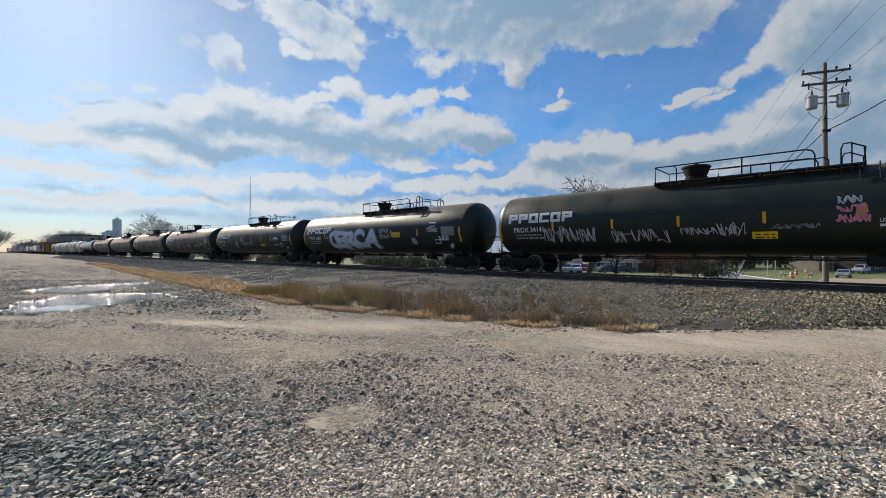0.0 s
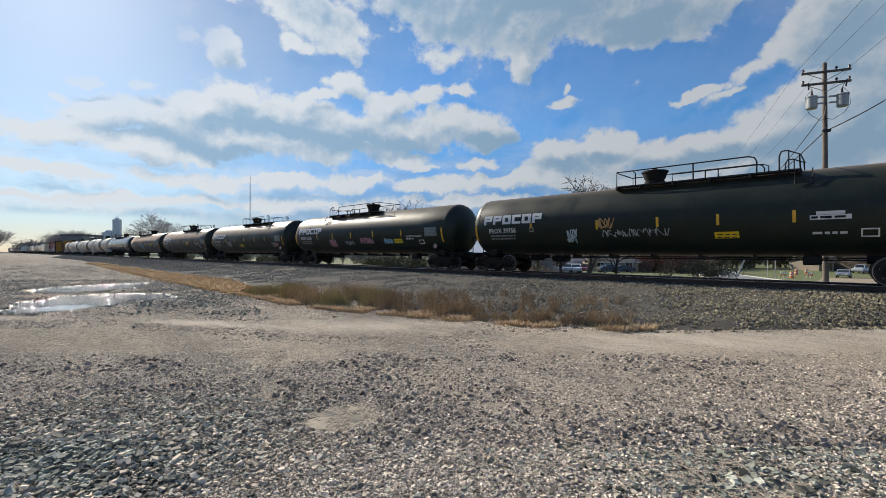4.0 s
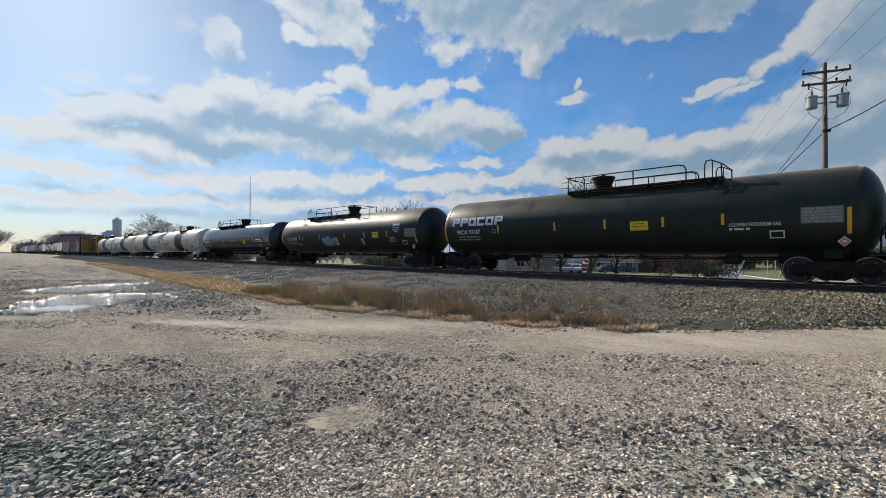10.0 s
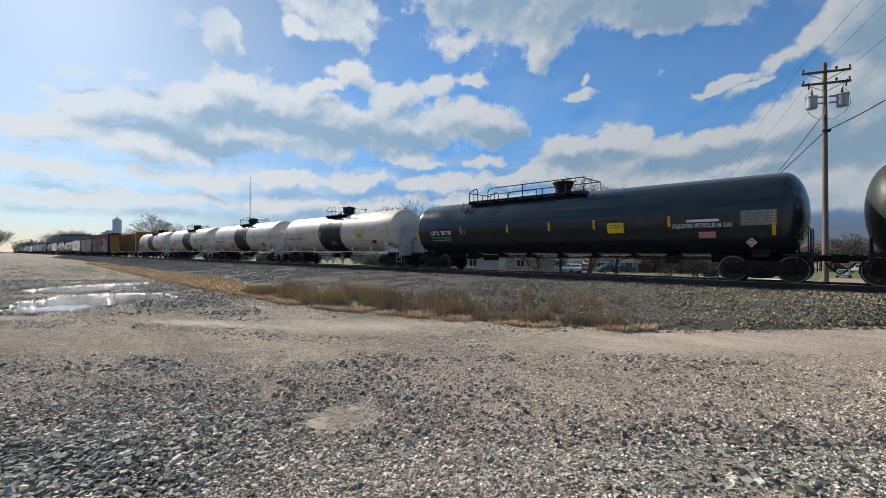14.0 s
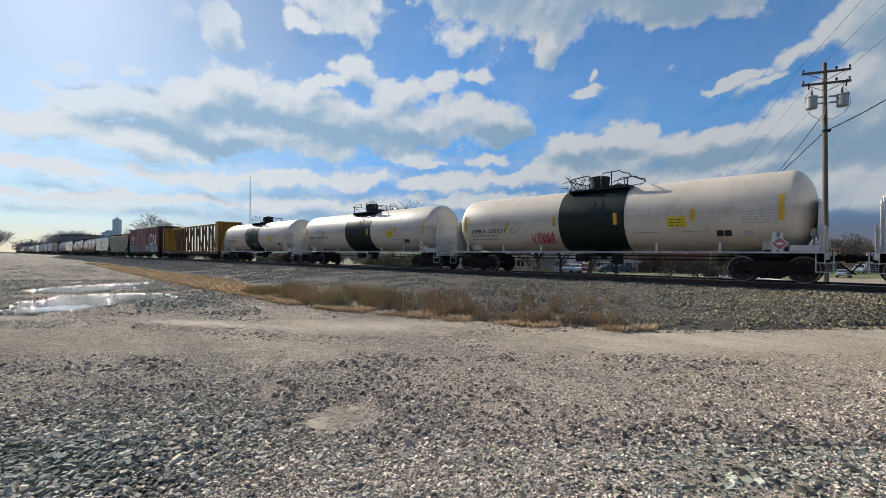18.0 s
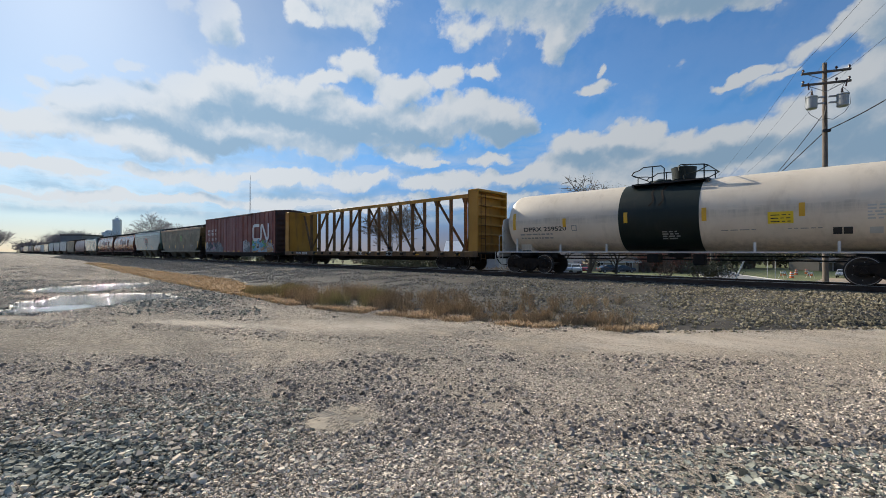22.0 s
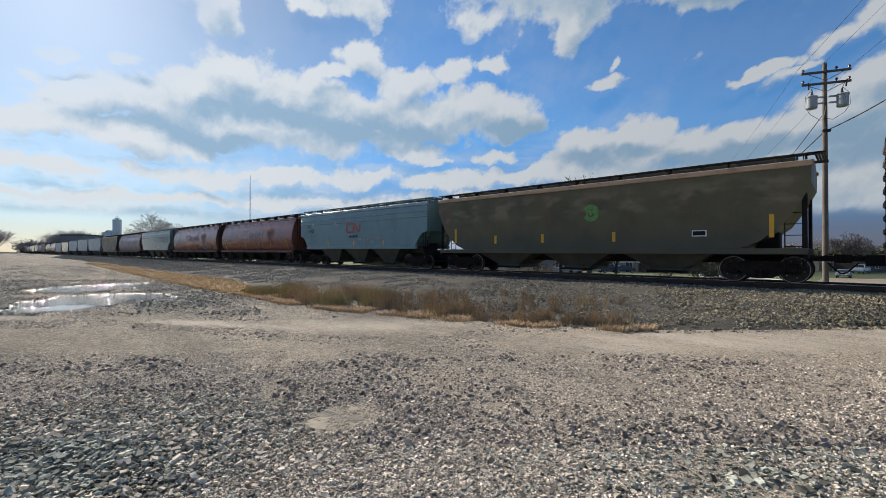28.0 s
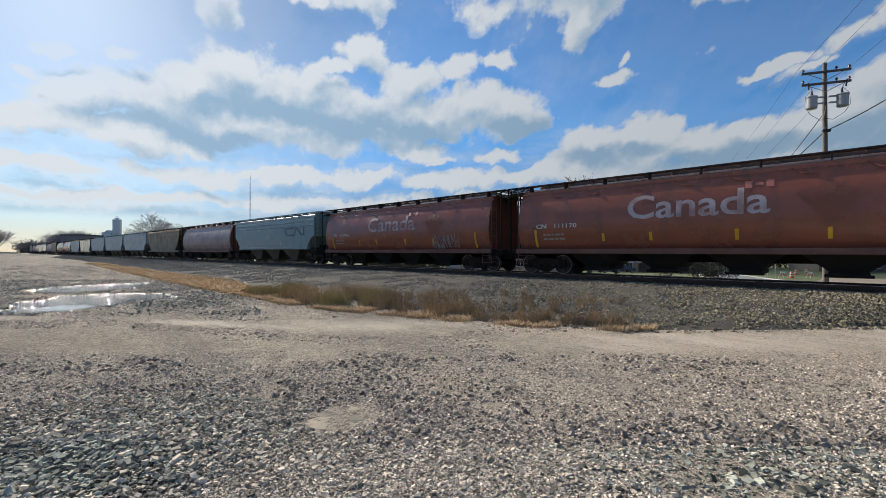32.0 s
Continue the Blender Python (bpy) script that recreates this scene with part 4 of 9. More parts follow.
def side_frame_mesh():
    top = [(-1.14, 0.52), (-1.12, 0.36), (-0.98, 0.28), (-0.80, 0.30), (-0.68, 0.42), (-0.46, 0.24), (-0.28, 0.14), (0.28, 0.14), (0.46, 0.24), (0.68, 0.42), (0.80, 0.30), (0.98, 0.28), (1.12, 0.36), (1.14, 0.52),
           (1.02, 0.66), (0.74, 0.68), (0.44, 0.76), (-0.44, 0.76), (-0.74, 0.68), (-1.02, 0.66)]
    sh = Shape().prism(top, -0.085, 0.085, "y")
    for x in (-0.17, 0.0, 0.17):
        sh.lathe([(0.20, 0.0), (0.20, 0.072), (0.245, 0.055), (0.29, 0.072), (0.335, 0.055), (0.38, 0.072), (0.425, 0.055), (0.46, 0.072), (0.46, 0)], (x, -0.10, 0), "z", 8)
    for x in (-0.89, 0.89):
        sh.box(x - 0.13, x + 0.13, -0.13, 0.0, 0.36, 0.62, 0.03)
        sh.lathe([(-0.19, 0.0), (-0.19, 0.085), (-0.1, 0.095), (-0.1, 0.0)], (x, 0, 0.457), "y", 12)
    return fixed(sh.mesh("side_frame", TRUCK))


WHEELSET, RIM, SIDE_FRAME = wheelset_mesh(), rim_mesh(), side_frame_mesh()
BOLSTER = fixed(Shape().box(-0.22, 0.22, -0.98, 0.98, 0.42, 0.72, 0.04).box(-0.16, 0.16, -0.3, 0.3, 0.7, 0.82, 0.03).box(-0.75, -0.62, -0.8, 0.8, 0.3, 0.42, 0.02).box(0.62, 0.75, -0.8, 0.8, 0.3, 0.42, 0.02).mesh("bogie", TRUCK))
ROLLING = []      # wheelsets, with the car they belong to


def bogie(car, x):
    b = part("bogie", BOLSTER, TRUCK, car, at=pose(x, 0, 0))
    for s in (-1, 1):
        part("side_frame", SIDE_FRAME, TRUCK, b, at=pose(0, s * 0.99, 0, 0, 0, 0 if s < 0 else 180))
    for dx in (-0.89, 0.89):
        w = part("wheelset", WHEELSET, WHEEL, b, at=pose(dx, 0, 0.457))
        ROLLING.append((car, w, dx))
    return b


WHEELSET.materials.append(TREAD)
_rim = RIM
bm_ = bmesh.new()
bm_.from_mesh(WHEELSET)
n_wheel = len(bm_.faces)
bm_.from_mesh(_rim)
bm_.faces.ensure_lookup_table()
for f_ in bm_.faces[n_wheel:]:
    f_.material_index = 1
bm_.to_mesh(WHEELSET)
bm_.free()


def coupler_mesh():
    sh = Shape().box(-0.75, -0.1, -0.09, 0.09, 0.76, 0.94, 0.02)
    sh.prism([(-0.14, -0.16), (0.06, -0.2), (0.12, -0.05), (0.02, 0.0), (0.1, 0.12), (0.05, 0.2), (-0.14, 0.12)], 0.70, 0.99, "z")
    sh.tube([(-0.3, -0.25, 0.7), (-0.12, -0.27, 0.5), (0.0, -0.2, 0.36), (0.1, -0.12, 0.34)], 0.025, 6)
    sh.tube([(-0.62, -1.3, 0.98), (-0.58, -0.9, 0.9), (-0.45, -0.2, 0.92), (-0.2, 0.0, 1.0)], 0.018, 5)
    return fixed(sh.mesh("coupler", TRUCK))


COUPLER = coupler_mesh()


def couplers(car, half):
    part("coupler", COUPLER, TRUCK, car, at=pose(half, 0, 0))
    part("coupler", COUPLER, TRUCK, car, at=pose(-half, 0, 0, 0, 0, 180))


def decal(name, car, material, side, x0, x1, z0, z1, eps=0.012, label="", slant=0.0):
    """A thin painted patch or plate that follows the car's side. side(z): half width at that height."""
    n = max(1, int((z1 - z0) / 0.12) + 1)
    rows = []
    for k in range(n + 1):
        z = z0 + (z1 - z0) * k / n
        y = -side(z) - eps
        s = slant * (z - z0)
        rows.append([(x0 + s, y, z), (x1 + s, y, z)])
    sh = Shape().grid(rows)
    sh.grid([[(a[0], a[1] + eps * 0.8, a[2]) for a in r] for r in rows])
    return part(name, sh.mesh(name, material, 0), material, car, label)


def lettering(name, car, material, side, text, x0, z0, width, height, eps=0.012, label="", slant=0.0):
    v, f = letters(text, 0.016)
    a0, a1, b1 = min(p[0] for p in v), max(p[0] for p in v), max(p[1] for p in v)
    v = [((p[0] - a0) / (a1 - a0), p[1] / b1) for p in v]
    pts = [(x0 + u * width, -side(z0 + w * height) - eps, z0 + w * height) for u, w in v]
    me = Shape().add(pts, f).mesh(name, material, 0)
    return part(name, me, material, car, label)


def ring_block(sh, side, x0, x1, z0, z1, t, eps=0.012, gap=""):
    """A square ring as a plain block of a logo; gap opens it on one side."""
    def strip(a0, a1, b0, b1):
        n = 3
        sh.grid([[(a0, -side(b0 + (b1 - b0) * k / n) - eps, b0 + (b1 - b0) * k / n), (a1, -side(b0 + (b1 - b0) * k / n) - eps, b0 + (b1 - b0) * k / n)] for k in range(n + 1)])
    d, mid = t * 1.25, (z0 + z1) / 2
    strip(x0, x1, z1 - t, z1)
    if gap == "foot":
        strip(x0 + d, x1, mid - t * 0.5, mid + t * 0.5)
        strip(x0, x0 + d, z0, z1 - t)
        strip(x1 - d, x1, mid + t * 0.5, z1 - t)
    else:
        strip(x0, x1, z0, z0 + t)
        strip(x0, x0 + d, z0 + t, z1 - t)
        if gap != "right":
            strip(x1 - d, x1, z0 + t, z1 - t)


def block_logo(car, side, material, x0, x1, z0, z1):
    w = (x1 - x0) / 6
    for i, gap in enumerate(("foot", "foot", "", "right", "", "foot")):
        sh = Shape()
        ring_block(sh, side, x0 + i * w, x0 + (i + 0.88) * w, z0, z1, (z1 - z0) * 0.27, gap=gap)
        part("logo_block", sh.mesh("logo_block", material, 0), material, car)


def fine_print(name, car, material, side, x0, x1, z0, rows, pitch, h, seed=1, eps=0.011):
    """Rows of small unreadable stencil words as bars."""
    rng = random.Random(seed)
    sh = Shape()
    for r in range(rows):
        z = z0 - r * pitch
        x = x0
        while x < x1 - 0.05:
            w = min(rng.uniform(0.08, 0.3), x1 - x)
            sh.grid([[(x, -side(z) - eps, z), (x + w, -side(z) - eps, z)], [(x, -side(z + h) - eps, z + h), (x + w, -side(z + h) - eps, z + h)]])
            x += w + 0.06
    return tagged(part(name, sh.mesh(name, material, 0), material, car), kind="stuff")


def ribbon(sh, pts, width, side, eps):
    """A flat brush stroke over the side through points of (x, z)."""
    left, right = [], []
    for i, (x, z) in enumerate(pts):
        a, b = pts[max(i - 1, 0)], pts[min(i + 1, len(pts) - 1)]
        dx, dz = b[0] - a[0], b[1] - a[1]
        d = math.hypot(dx, dz) or 1
        ox, oz = -dz / d * width / 2, dx / d * width / 2
        for row, k in ((left, 1), (right, -1)):
            zz = z + k * oz
            row.append((x + k * ox, -side(zz) - eps - 0.0004 * i, zz))
    sh.grid([left, right])


def curve_points(keys, n=6):
    """A smooth line through key points."""
    out = []
    for i in range(len(keys) - 1):
        p0, p1, p2, p3 = keys[max(i - 1, 0)], keys[i], keys[i + 1], keys[min(i + 2, len(keys) - 1)]
        for k in range(n):
            t = k / n
            out.append(tuple(0.5 * (2 * p1[d] + (p2[d] - p0[d]) * t + (2 * p0[d] - 5 * p1[d] + 4 * p2[d] - p3[d]) * t * t + (3 * p1[d] - p0[d] - 3 * p2[d] + p3[d]) * t ** 3) for d in (0, 1)))
    return out + [keys[-1]]


def scrawl(car, side, x0, x1, z0, z1, fill, edge=None, count=5, stroke=0.12, seed=1, label="sprayed scrawl"):
    """Spray-painted tag: looping strokes that cannot be read."""
    rng = random.Random(seed)
    count, stroke = int(count * 1.6) + 1, stroke * 0.6
    w = (x1 - x0) / count
    under, over, keys = Shape(), Shape(), []
    for i in range(count):
        cx = x0 + (i + 0.5) * w
        for k in range(4):
            zz = 0.06 + 0.88 * (k % 2) + rng.uniform(-0.1, 0.1) if rng.random() < 0.7 else rng.uniform(0.2, 0.8)
            keys.append((cx + rng.uniform(-0.6, 0.6) * w, z0 + (z1 - z0) * zz))
    pts = curve_points(keys)
    if edge:
        ribbon(under, pts, stroke * 1.8, side, 0.011)
        part("graffiti_outline", under.mesh("graffiti_outline", edge, 0), edge, car)
    ribbon(over, pts, stroke, side, 0.017)
    return part("graffiti", over.mesh("graffiti", fill, 0), fill, car, label)


def wild_tag(car, side, x0, x1, z0, z1, ground, accents, stroke, seed):
    """Interlocking sprayed forms: a ragged ground, slanting patches of colour and angular pale lines."""
    rng = random.Random(seed)
    n = max(10, int((x1 - x0) / 0.12))
    low, high = [], []
    for k in range(n + 1):
        x = x0 + (x1 - x0) * k / n
        fade = min(1.0, 5 * k / n + 0.15, 5 * (1 - k / n) + 0.15)
        top = z0 + (z1 - z0) * max(0.15, (0.72 + 0.22 * math.sin(x * 4.3 + seed) * math.sin(x * 1.9) + 0.05 * math.sin(x * 11))) * (0.5 + 0.5 * fade)
        low.append((x, -side(z0) - 0.004, z0 + 0.04 * rng.random()))
        high.append((x, -side(top) - 0.004, top))
    tag = part("graffiti_ground", Shape().grid([low, high]).mesh("graffiti_ground", ground, 0), ground, car, "ragged spray painted graffiti")
    def sweep(x, z, reach):
        return [(x + rng.uniform(-0.1, 0.1), min(max(z + h * reach, z0 + 0.1), z1 - 0.1)) if k % 2 == 0 else (x + rng.uniform(0.15, 0.4) * k, min(max(z + h * reach, z0 + 0.1), z1 - 0.1)) for k, h in enumerate((0, 0.9, 0.55, 0.2, -0.1))]
    for i in range(int((x1 - x0) * 3.2)):
        sh, x, z = Shape(), rng.uniform(x0 + 0.15, x1 - 0.6), z0 + (z1 - z0) * rng.uniform(0.05, 0.45)
        paint = accents[0] if z < z0 + 0.18 * (z1 - z0) else rng.choice(accents)
        ribbon(sh, curve_points(sweep(x, z, (z1 - z0) * 0.5)), rng.uniform(0.14, 0.30), side, 0.006 + 0.0006 * i)
        part("graffiti_sweep", sh.mesh("graffiti_sweep", paint, 0), paint, tag)
    for i in range(int((x1 - x0) * 1.5)):
        sh, x, z = Shape(), rng.uniform(x0 + 0.15, x1 - 0.6), z0 + (z1 - z0) * rng.uniform(0.05, 0.5)
        ribbon(sh, curve_points(sweep(x, z, (z1 - z0) * 0.5)), rng.uniform(0.022, 0.04), side, 0.026 + 0.0006 * i)
        part("graffiti_line", sh.mesh("graffiti_line", stroke, 0), stroke, tag)


def fat_letters(car, side, word, places, z0, z1, fill, edge, rim, label):
    """Swollen sprayed letters with a dark line and a pale rim. places: x from and to of each letter."""
    for i, (sign, (x0, x1)) in enumerate(zip(word, places)):
        letter = None
        v0, _ = letters(sign, 0.03)
        a0, a1 = min(p[0] for p in v0), max(p[0] for p in v0)
        b0, b1 = min(p[1] for p in v0), max(p[1] for p in v0)
        lift = (0.0, 0.06, 0.02, 0.05, 0.10)[i % 5]
        for name, paint, fat, eps in (("graffiti_letter", fill, 0.052, 0.021), ("letter_outline", edge, 0.074, 0.017), ("letter_rim", rim, 0.088, 0.013)):
            v, f = letters(sign, fat)
            pts = []
            for p in v:
                u, w = (p[0] - a0) / (a1 - a0), (p[1] - b0) / (b1 - b0)
                swell = 0.05 * math.sin(w * 5 + i)
                z = min(max(z0 + lift + (z1 - z0) * (w + 0.05 * math.sin(u * 4 + i * 2)), 1.0), 3.85)
                pts.append((x0 + (x1 - x0) * (u + swell + 0.10 * (0.5 - w) * (1 if i % 2 else -1)), -side(z) - eps - 0.0008 * i, z))
            mesh = Shape().add(pts, f).mesh(name, paint, 0)
            if letter is None:
                letter = part(name, mesh, paint, car, label)
            else:
                part(name, mesh, paint, letter)


def diamond(car, side, x, z, r=0.2):
    for name, mat_, rr, e in (("placard_backing", CHALK, r, 0.05), ("hazard_placard", RED_SIGN, r * 0.82, 0.056), ("placard_stripe", CHALK, r * 0.22, 0.06)):
        y = -side(min(z + r, 2.45)) - e
        k = 2.2 if name == "placard_stripe" else 1
        sh = Shape().add([(x - rr * k, y, z), (x, y, z - rr), (x + rr * k, y, z), (x, y, z + rr)], [(0, 1, 2, 3)])
        if name == "placard_backing":
            sh.box(x - 0.03, x + 0.03, y + 0.005, y + 0.1, z - 0.05, z + 0.05)
        part(name, sh, mat_, car)


def end_gear(car, half, mat_, rail_mat, z_deck=1.02, tall=1.95, body=None):
    """End platform, hand rails, brake wheel and ladder at both ends."""
    for s in (-1, 1):
        x = s * (half - 0.55)
        b = body if body is not None else half - 1.5
        part("end_platform", Shape().box(min(s * b, x), max(s * b, x), -1.35, 1.35, z_deck - 0.05, z_deck, 0.01), GRATE, car)
        rail, rail2 = Shape(), Shape()
        rail.tube([(x, -1.4, z_deck - 0.4), (x, -1.4, tall - 0.1), (x, -1.32, tall), (x, -0.45, tall), (x, -0.38, tall - 0.1), (x, -0.38, z_deck)], 0.02, 6)
        rail2.tube([(x, 1.4, z_deck - 0.4), (x, 1.4, tall - 0.1), (x, 1.32, tall), (x, 0.45, tall), (x, 0.38, tall - 0.1), (x, 0.38, z_deck)], 0.02, 6)
        part("end_handrail", rail, rail_mat, car)
        part("end_handrail", rail2, rail_mat, car)
        for y in (-1.42, 1.42):
            step = Shape()
            for zz in (0.42, 0.72):
                step.tube([(x - 0.22, y, zz), (x + 0.22, y, zz)], 0.016, 5)
            for dx in (-0.22, 0.22):
                step.tube([(x + dx, y, 0.40), (x + dx, y, z_deck)], 0.018, 5)
            part("corner_step", step, mat_, car)
    xb = half - 0.75
    wheel = Shape()
    wheel.tube([(xb, -0.55 + 0.26 * math.cos(a * 0.3927), 1.75 + 0.26 * math.sin(a * 0.3927)) for a in range(17)], 0.014, 5, cap=False)
    for a in range(0, 16, 4):
        wheel.tube([(xb, -0.55, 1.75), (xb, -0.55 + 0.26 * math.cos(a * 0.3927), 1.75 + 0.26 * math.sin(a * 0.3927))], 0.01, 4)
    wheel.box(xb - 0.2, xb - 0.03, -0.68, -0.42, 1.6, 1.9, 0.02)
    wheel.tube([(xb - 0.1, -0.55, z_deck), (xb - 0.1, -0.55, 1.6)], 0.03, 6)
    part("brake_wheel", wheel, mat_, car)


def tank_shell(a0, a1, r, zc, depth, n=56):
    prof = []
    for k in range(9):
        w = math.pi / 2 * k / 8
        prof.append((a0 - depth * math.cos(w), r * math.sin(w)))
    for k in range(1, 8):
        prof.append((a0 + (a1 - a0) * k / 8, r))
    for k in range(9):
        w = math.pi / 2 * (1 - k / 8)
        prof.append((a1 + depth * math.cos(w), r * math.sin(w)))
    return Shape().lathe(prof, (0, 0, zc), "x", n)


def ring_band(x, w, r, zc, n=48):
    return Shape().lathe([(x - w / 2, r - 0.01), (x - w / 2, r + 0.012), (x + w / 2, r + 0.012), (x + w / 2, r - 0.01)], (0, 0, zc), "x", n)


def top_platform(car, mirror, z_top, rails, longer=False):
    """Walkway with hand rails and the valve housing on top of a long tank car."""
    k = -1 if mirror else 1
    dome = 0.05 if mirror else -0.02

    def xx(v):
        if longer:
            return 1.62 - (v + 1.35) * 1.098
        return 0.45 + k * (v - 0.45) - (0.25 if mirror else 0)
    for y0, y1 in ((-0.98, -0.5), (0.5, 0.98)):
        part("walkway", Shape().box(min(xx(-1.35), xx(5.0)), max(xx(-1.35), xx(5.0)), y0, y1, z_top - 0.02, z_top + 0.03), GRATE, car)
    for x in (-1.35, -0.4, 0.9, 2.2, 3.5, 4.9):
        part("walkway_bearer", Shape().box(min(xx(x), xx(x + 0.08)), max(xx(x), xx(x + 0.08)), -0.98, 0.98, z_top - 0.14, z_top - 0.02), GRATE, car)
    for y in (-0.98, 0.98):
        t, m_ = z_top + 0.64, z_top + 0.30
        sh = Shape().tube([(xx(-1.3), y, z_top - 0.1), (xx(-1.3), y, t), (xx(1.2), y, t), (xx(3.5), y, t), (xx(3.68), y, t - 0.06), (xx(3.75), y, t - 0.2), (xx(3.75), y, z_top)], 0.026, 6)
        sh.tube([(xx(1.7), y, z_top), (xx(1.7), y, t)], 0.026, 6)
        sh.tube([(xx(-0.5), y, z_top), (xx(-0.5), y, t - 0.12), (xx(-0.62), y, t)], 0.022, 6)
        part("railing", sh, rails, car)
        sh = Shape().tube([(xx(0.95), y, z_top), (xx(0.95), y, m_), (xx(3.95), y, m_), (xx(4.1), y, m_ - 0.08), (xx(4.1), y, z_top)], 0.02, 5)
        sh.tube([(xx(2.55), y, z_top), (xx(2.55), y, m_)], 0.02, 5)
        part("mid_rail", sh, rails, car)
        sh = Shape().tube([(xx(4.4), y, z_top - 0.5), (xx(4.4), y, t - 0.12), (xx(4.46), y, t + 0.04), (xx(4.62), y, t + 0.05), (xx(4.95), y, t - 0.12), (xx(4.98), y, z_top - 0.1)], 0.026, 6)
        sh.tube([(xx(4.66), y, z_top - 0.3), (xx(4.66), y, t + 0.05)], 0.02, 5)
        part("ladder_hoop", sh, rails, car)
    for x in (-1.3, 4.98):
        part("railing", Shape().tube([(xx(x), -0.98, z_top + (0.62 if x < 0 else 0.5)), (xx(x), 0.98, z_top + (0.62 if x < 0 else 0.5))], 0.022, 6), rails, car)
    ladder = Shape()
    for x in (4.85, 5.3):
        ladder.tube([(xx(x), -1.02, z_top + 0.0), (xx(x), -1.3, z_top - 0.55)], 0.018, 5)
    for zz in (0.15, 0.35, 0.52):
        ladder.tube([(xx(4.85), -1.02 - 0.5 * zz, z_top - zz), (xx(5.3), -1.02 - 0.5 * zz, z_top - zz)], 0.014, 5)
    part("ladder", ladder, rails, car)
    part("valve_housing", Shape().lathe([(-0.2, 0.0), (-0.2, 0.40), (0.0, 0.42), (0.02, 0.36), (0.16, 0.43), (0.36, 0.50), (0.38, 0.54), (0.44, 0.54), (0.46, 0.5), (0.50, 0.12), (0.56, 0.10), (0.58, 0)], (dome, 0, z_top + 0.22), "z", 24), rails, car)
    part("housing_neck", Shape().lathe([(-0.1, 0.0), (-0.1, 0.42), (0.1, 0.42), (0.1, 0.0)], (dome, 0, z_top), "z", 20), rails, car)


def long_tank(at, paint, mark, mirror, logo, label, half, reach, bogie_x, stripes, sign, panel=(7.05, 8.1), square=(6.46, 6.88), hazard=7.8, words="long", seed=0):
    """Pressure tank car of about 20 m. stripes: x of the small reflectors; sign: place of the yellow warning panel."""
    car = thing("tank_car", label, "tank car", at, group="freight cars of the train")
    r, zc = 1.53, 2.45

    def side(z):
        return math.sqrt(max(r * r - (z - zc) ** 2, 0.04))
    part("tank", tank_shell(-reach + 0.72, reach - 0.72, r, zc, 0.72), paint, car)
    for x in (-reach + 0.8, -6.6, -4.9, -3.2, -1.5, 1.65, 4.9, reach - 0.8):
        part("jacket_band", ring_band(x, 0.03, r - 0.009, zc), paint, car)
    for s in (-1, 1):
        part("stub_sill", Shape().box(min(s * 6.6, s * (half - 0.6)), max(s * 6.6, s * (half - 0.6)), -0.32, 0.32, 0.68, 1.06, 0.03), UNDER, car)
        part("body_bolster", Shape().box(s * bogie_x - 0.25, s * bogie_x + 0.25, -1.0, 1.0, 0.84, 1.2, 0.05), UNDER, car)
        part("end_sill", Shape().box(s * (half - 0.65) - 0.06, s * (half - 0.65) + 0.06, -1.45, 1.45, 0.76, 1.02, 0.02), UNDER, car)
        part("saddle", Shape().prism([(-0.8, 1.05), (0.8, 1.05), (0.95, 1.45), (-0.95, 1.45)], s * bogie_x - 0.4, s * bogie_x + 0.4, "x"), UNDER, car)
        bogie(car, s * bogie_x)
    couplers(car, half)
    end_gear(car, half - 0.12, UNDER, UNDER, 1.0, 1.9, body=8.9)
    for y, z, rr in ((-0.45, 0.80, 0.03), (0.35, 0.86, 0.025)):
        part("brake_pipe", Shape().tube([(-7.0, y, z), (7.0, y, z)], rr, 6), UNDER, car)
    hanger = fixed(Shape().box(-0.03, 0.03, -0.5, 0.42, 0.78, 0.98).mesh("pipe_hanger", UNDER))
    for x in (-5.4, -3.6, -1.8, 0, 1.8, 3.6, 5.4):
        part("pipe_hanger", hanger, UNDER, car, at=pose(x, 0, 0))
    part("brake_cylinder", Shape().lathe([(-0.35, 0), (-0.35, 0.17), (0.3, 0.17), (0.36, 0.08), (0.6, 0.05), (0.6, 0)], (-5.9, 0.1, 0.78), "x", 14), UNDER, car)
    part("air_reservoir", Shape().box(-4.9, -4.1, -0.3, 0.3, 0.58, 0.9, 0.08), UNDER, car)
    part("valve_box", Shape().box(5.0, 5.5, -0.7, -0.2, 0.62, 0.95, 0.04), UNDER, car)
    top_platform(car, mirror, zc + r - 0.06, UNDER, not logo)
    for x in stripes:
        decal("reflector", car, YELLOW, side, x - 0.05, x + 0.05, 2.07, 2.48)
    for x in (-reach + 0.6, reach - 0.9):
        decal("reflector", car, YELLOW, side, x - 0.055, x + 0.055, 1.66, 2.5)
    if logo:
        block_logo(car, side, CHALK, -8.25, -4.68, 2.5, 2.97)
    lettering("car_mark", car, CHALK, side, mark, -7.92, 2.05, 1.68, 0.24)
    fine_print("stencil", car, DULL, side, -7.85, -6.3, 1.87, 2, 0.15, 0.075, seed + 3)
    decal("test_square", car, DULL, side, -5.42, -5.2, 2.06, 2.28)
    decal("test_square_ground", car, paint, side, -5.38, -5.24, 2.10, 2.24, 0.016)
    x0, x1, z0, z1 = sign
    decal("warning_panel", car, PLACARD, side, x0, x1, z0, z1, 0.02)
    fine_print("warning_print", car, INK, side, x0 + 0.08, x1 - 0.06, z1 - 0.12, 2, 0.1, 0.035, seed + 9, eps=0.024)
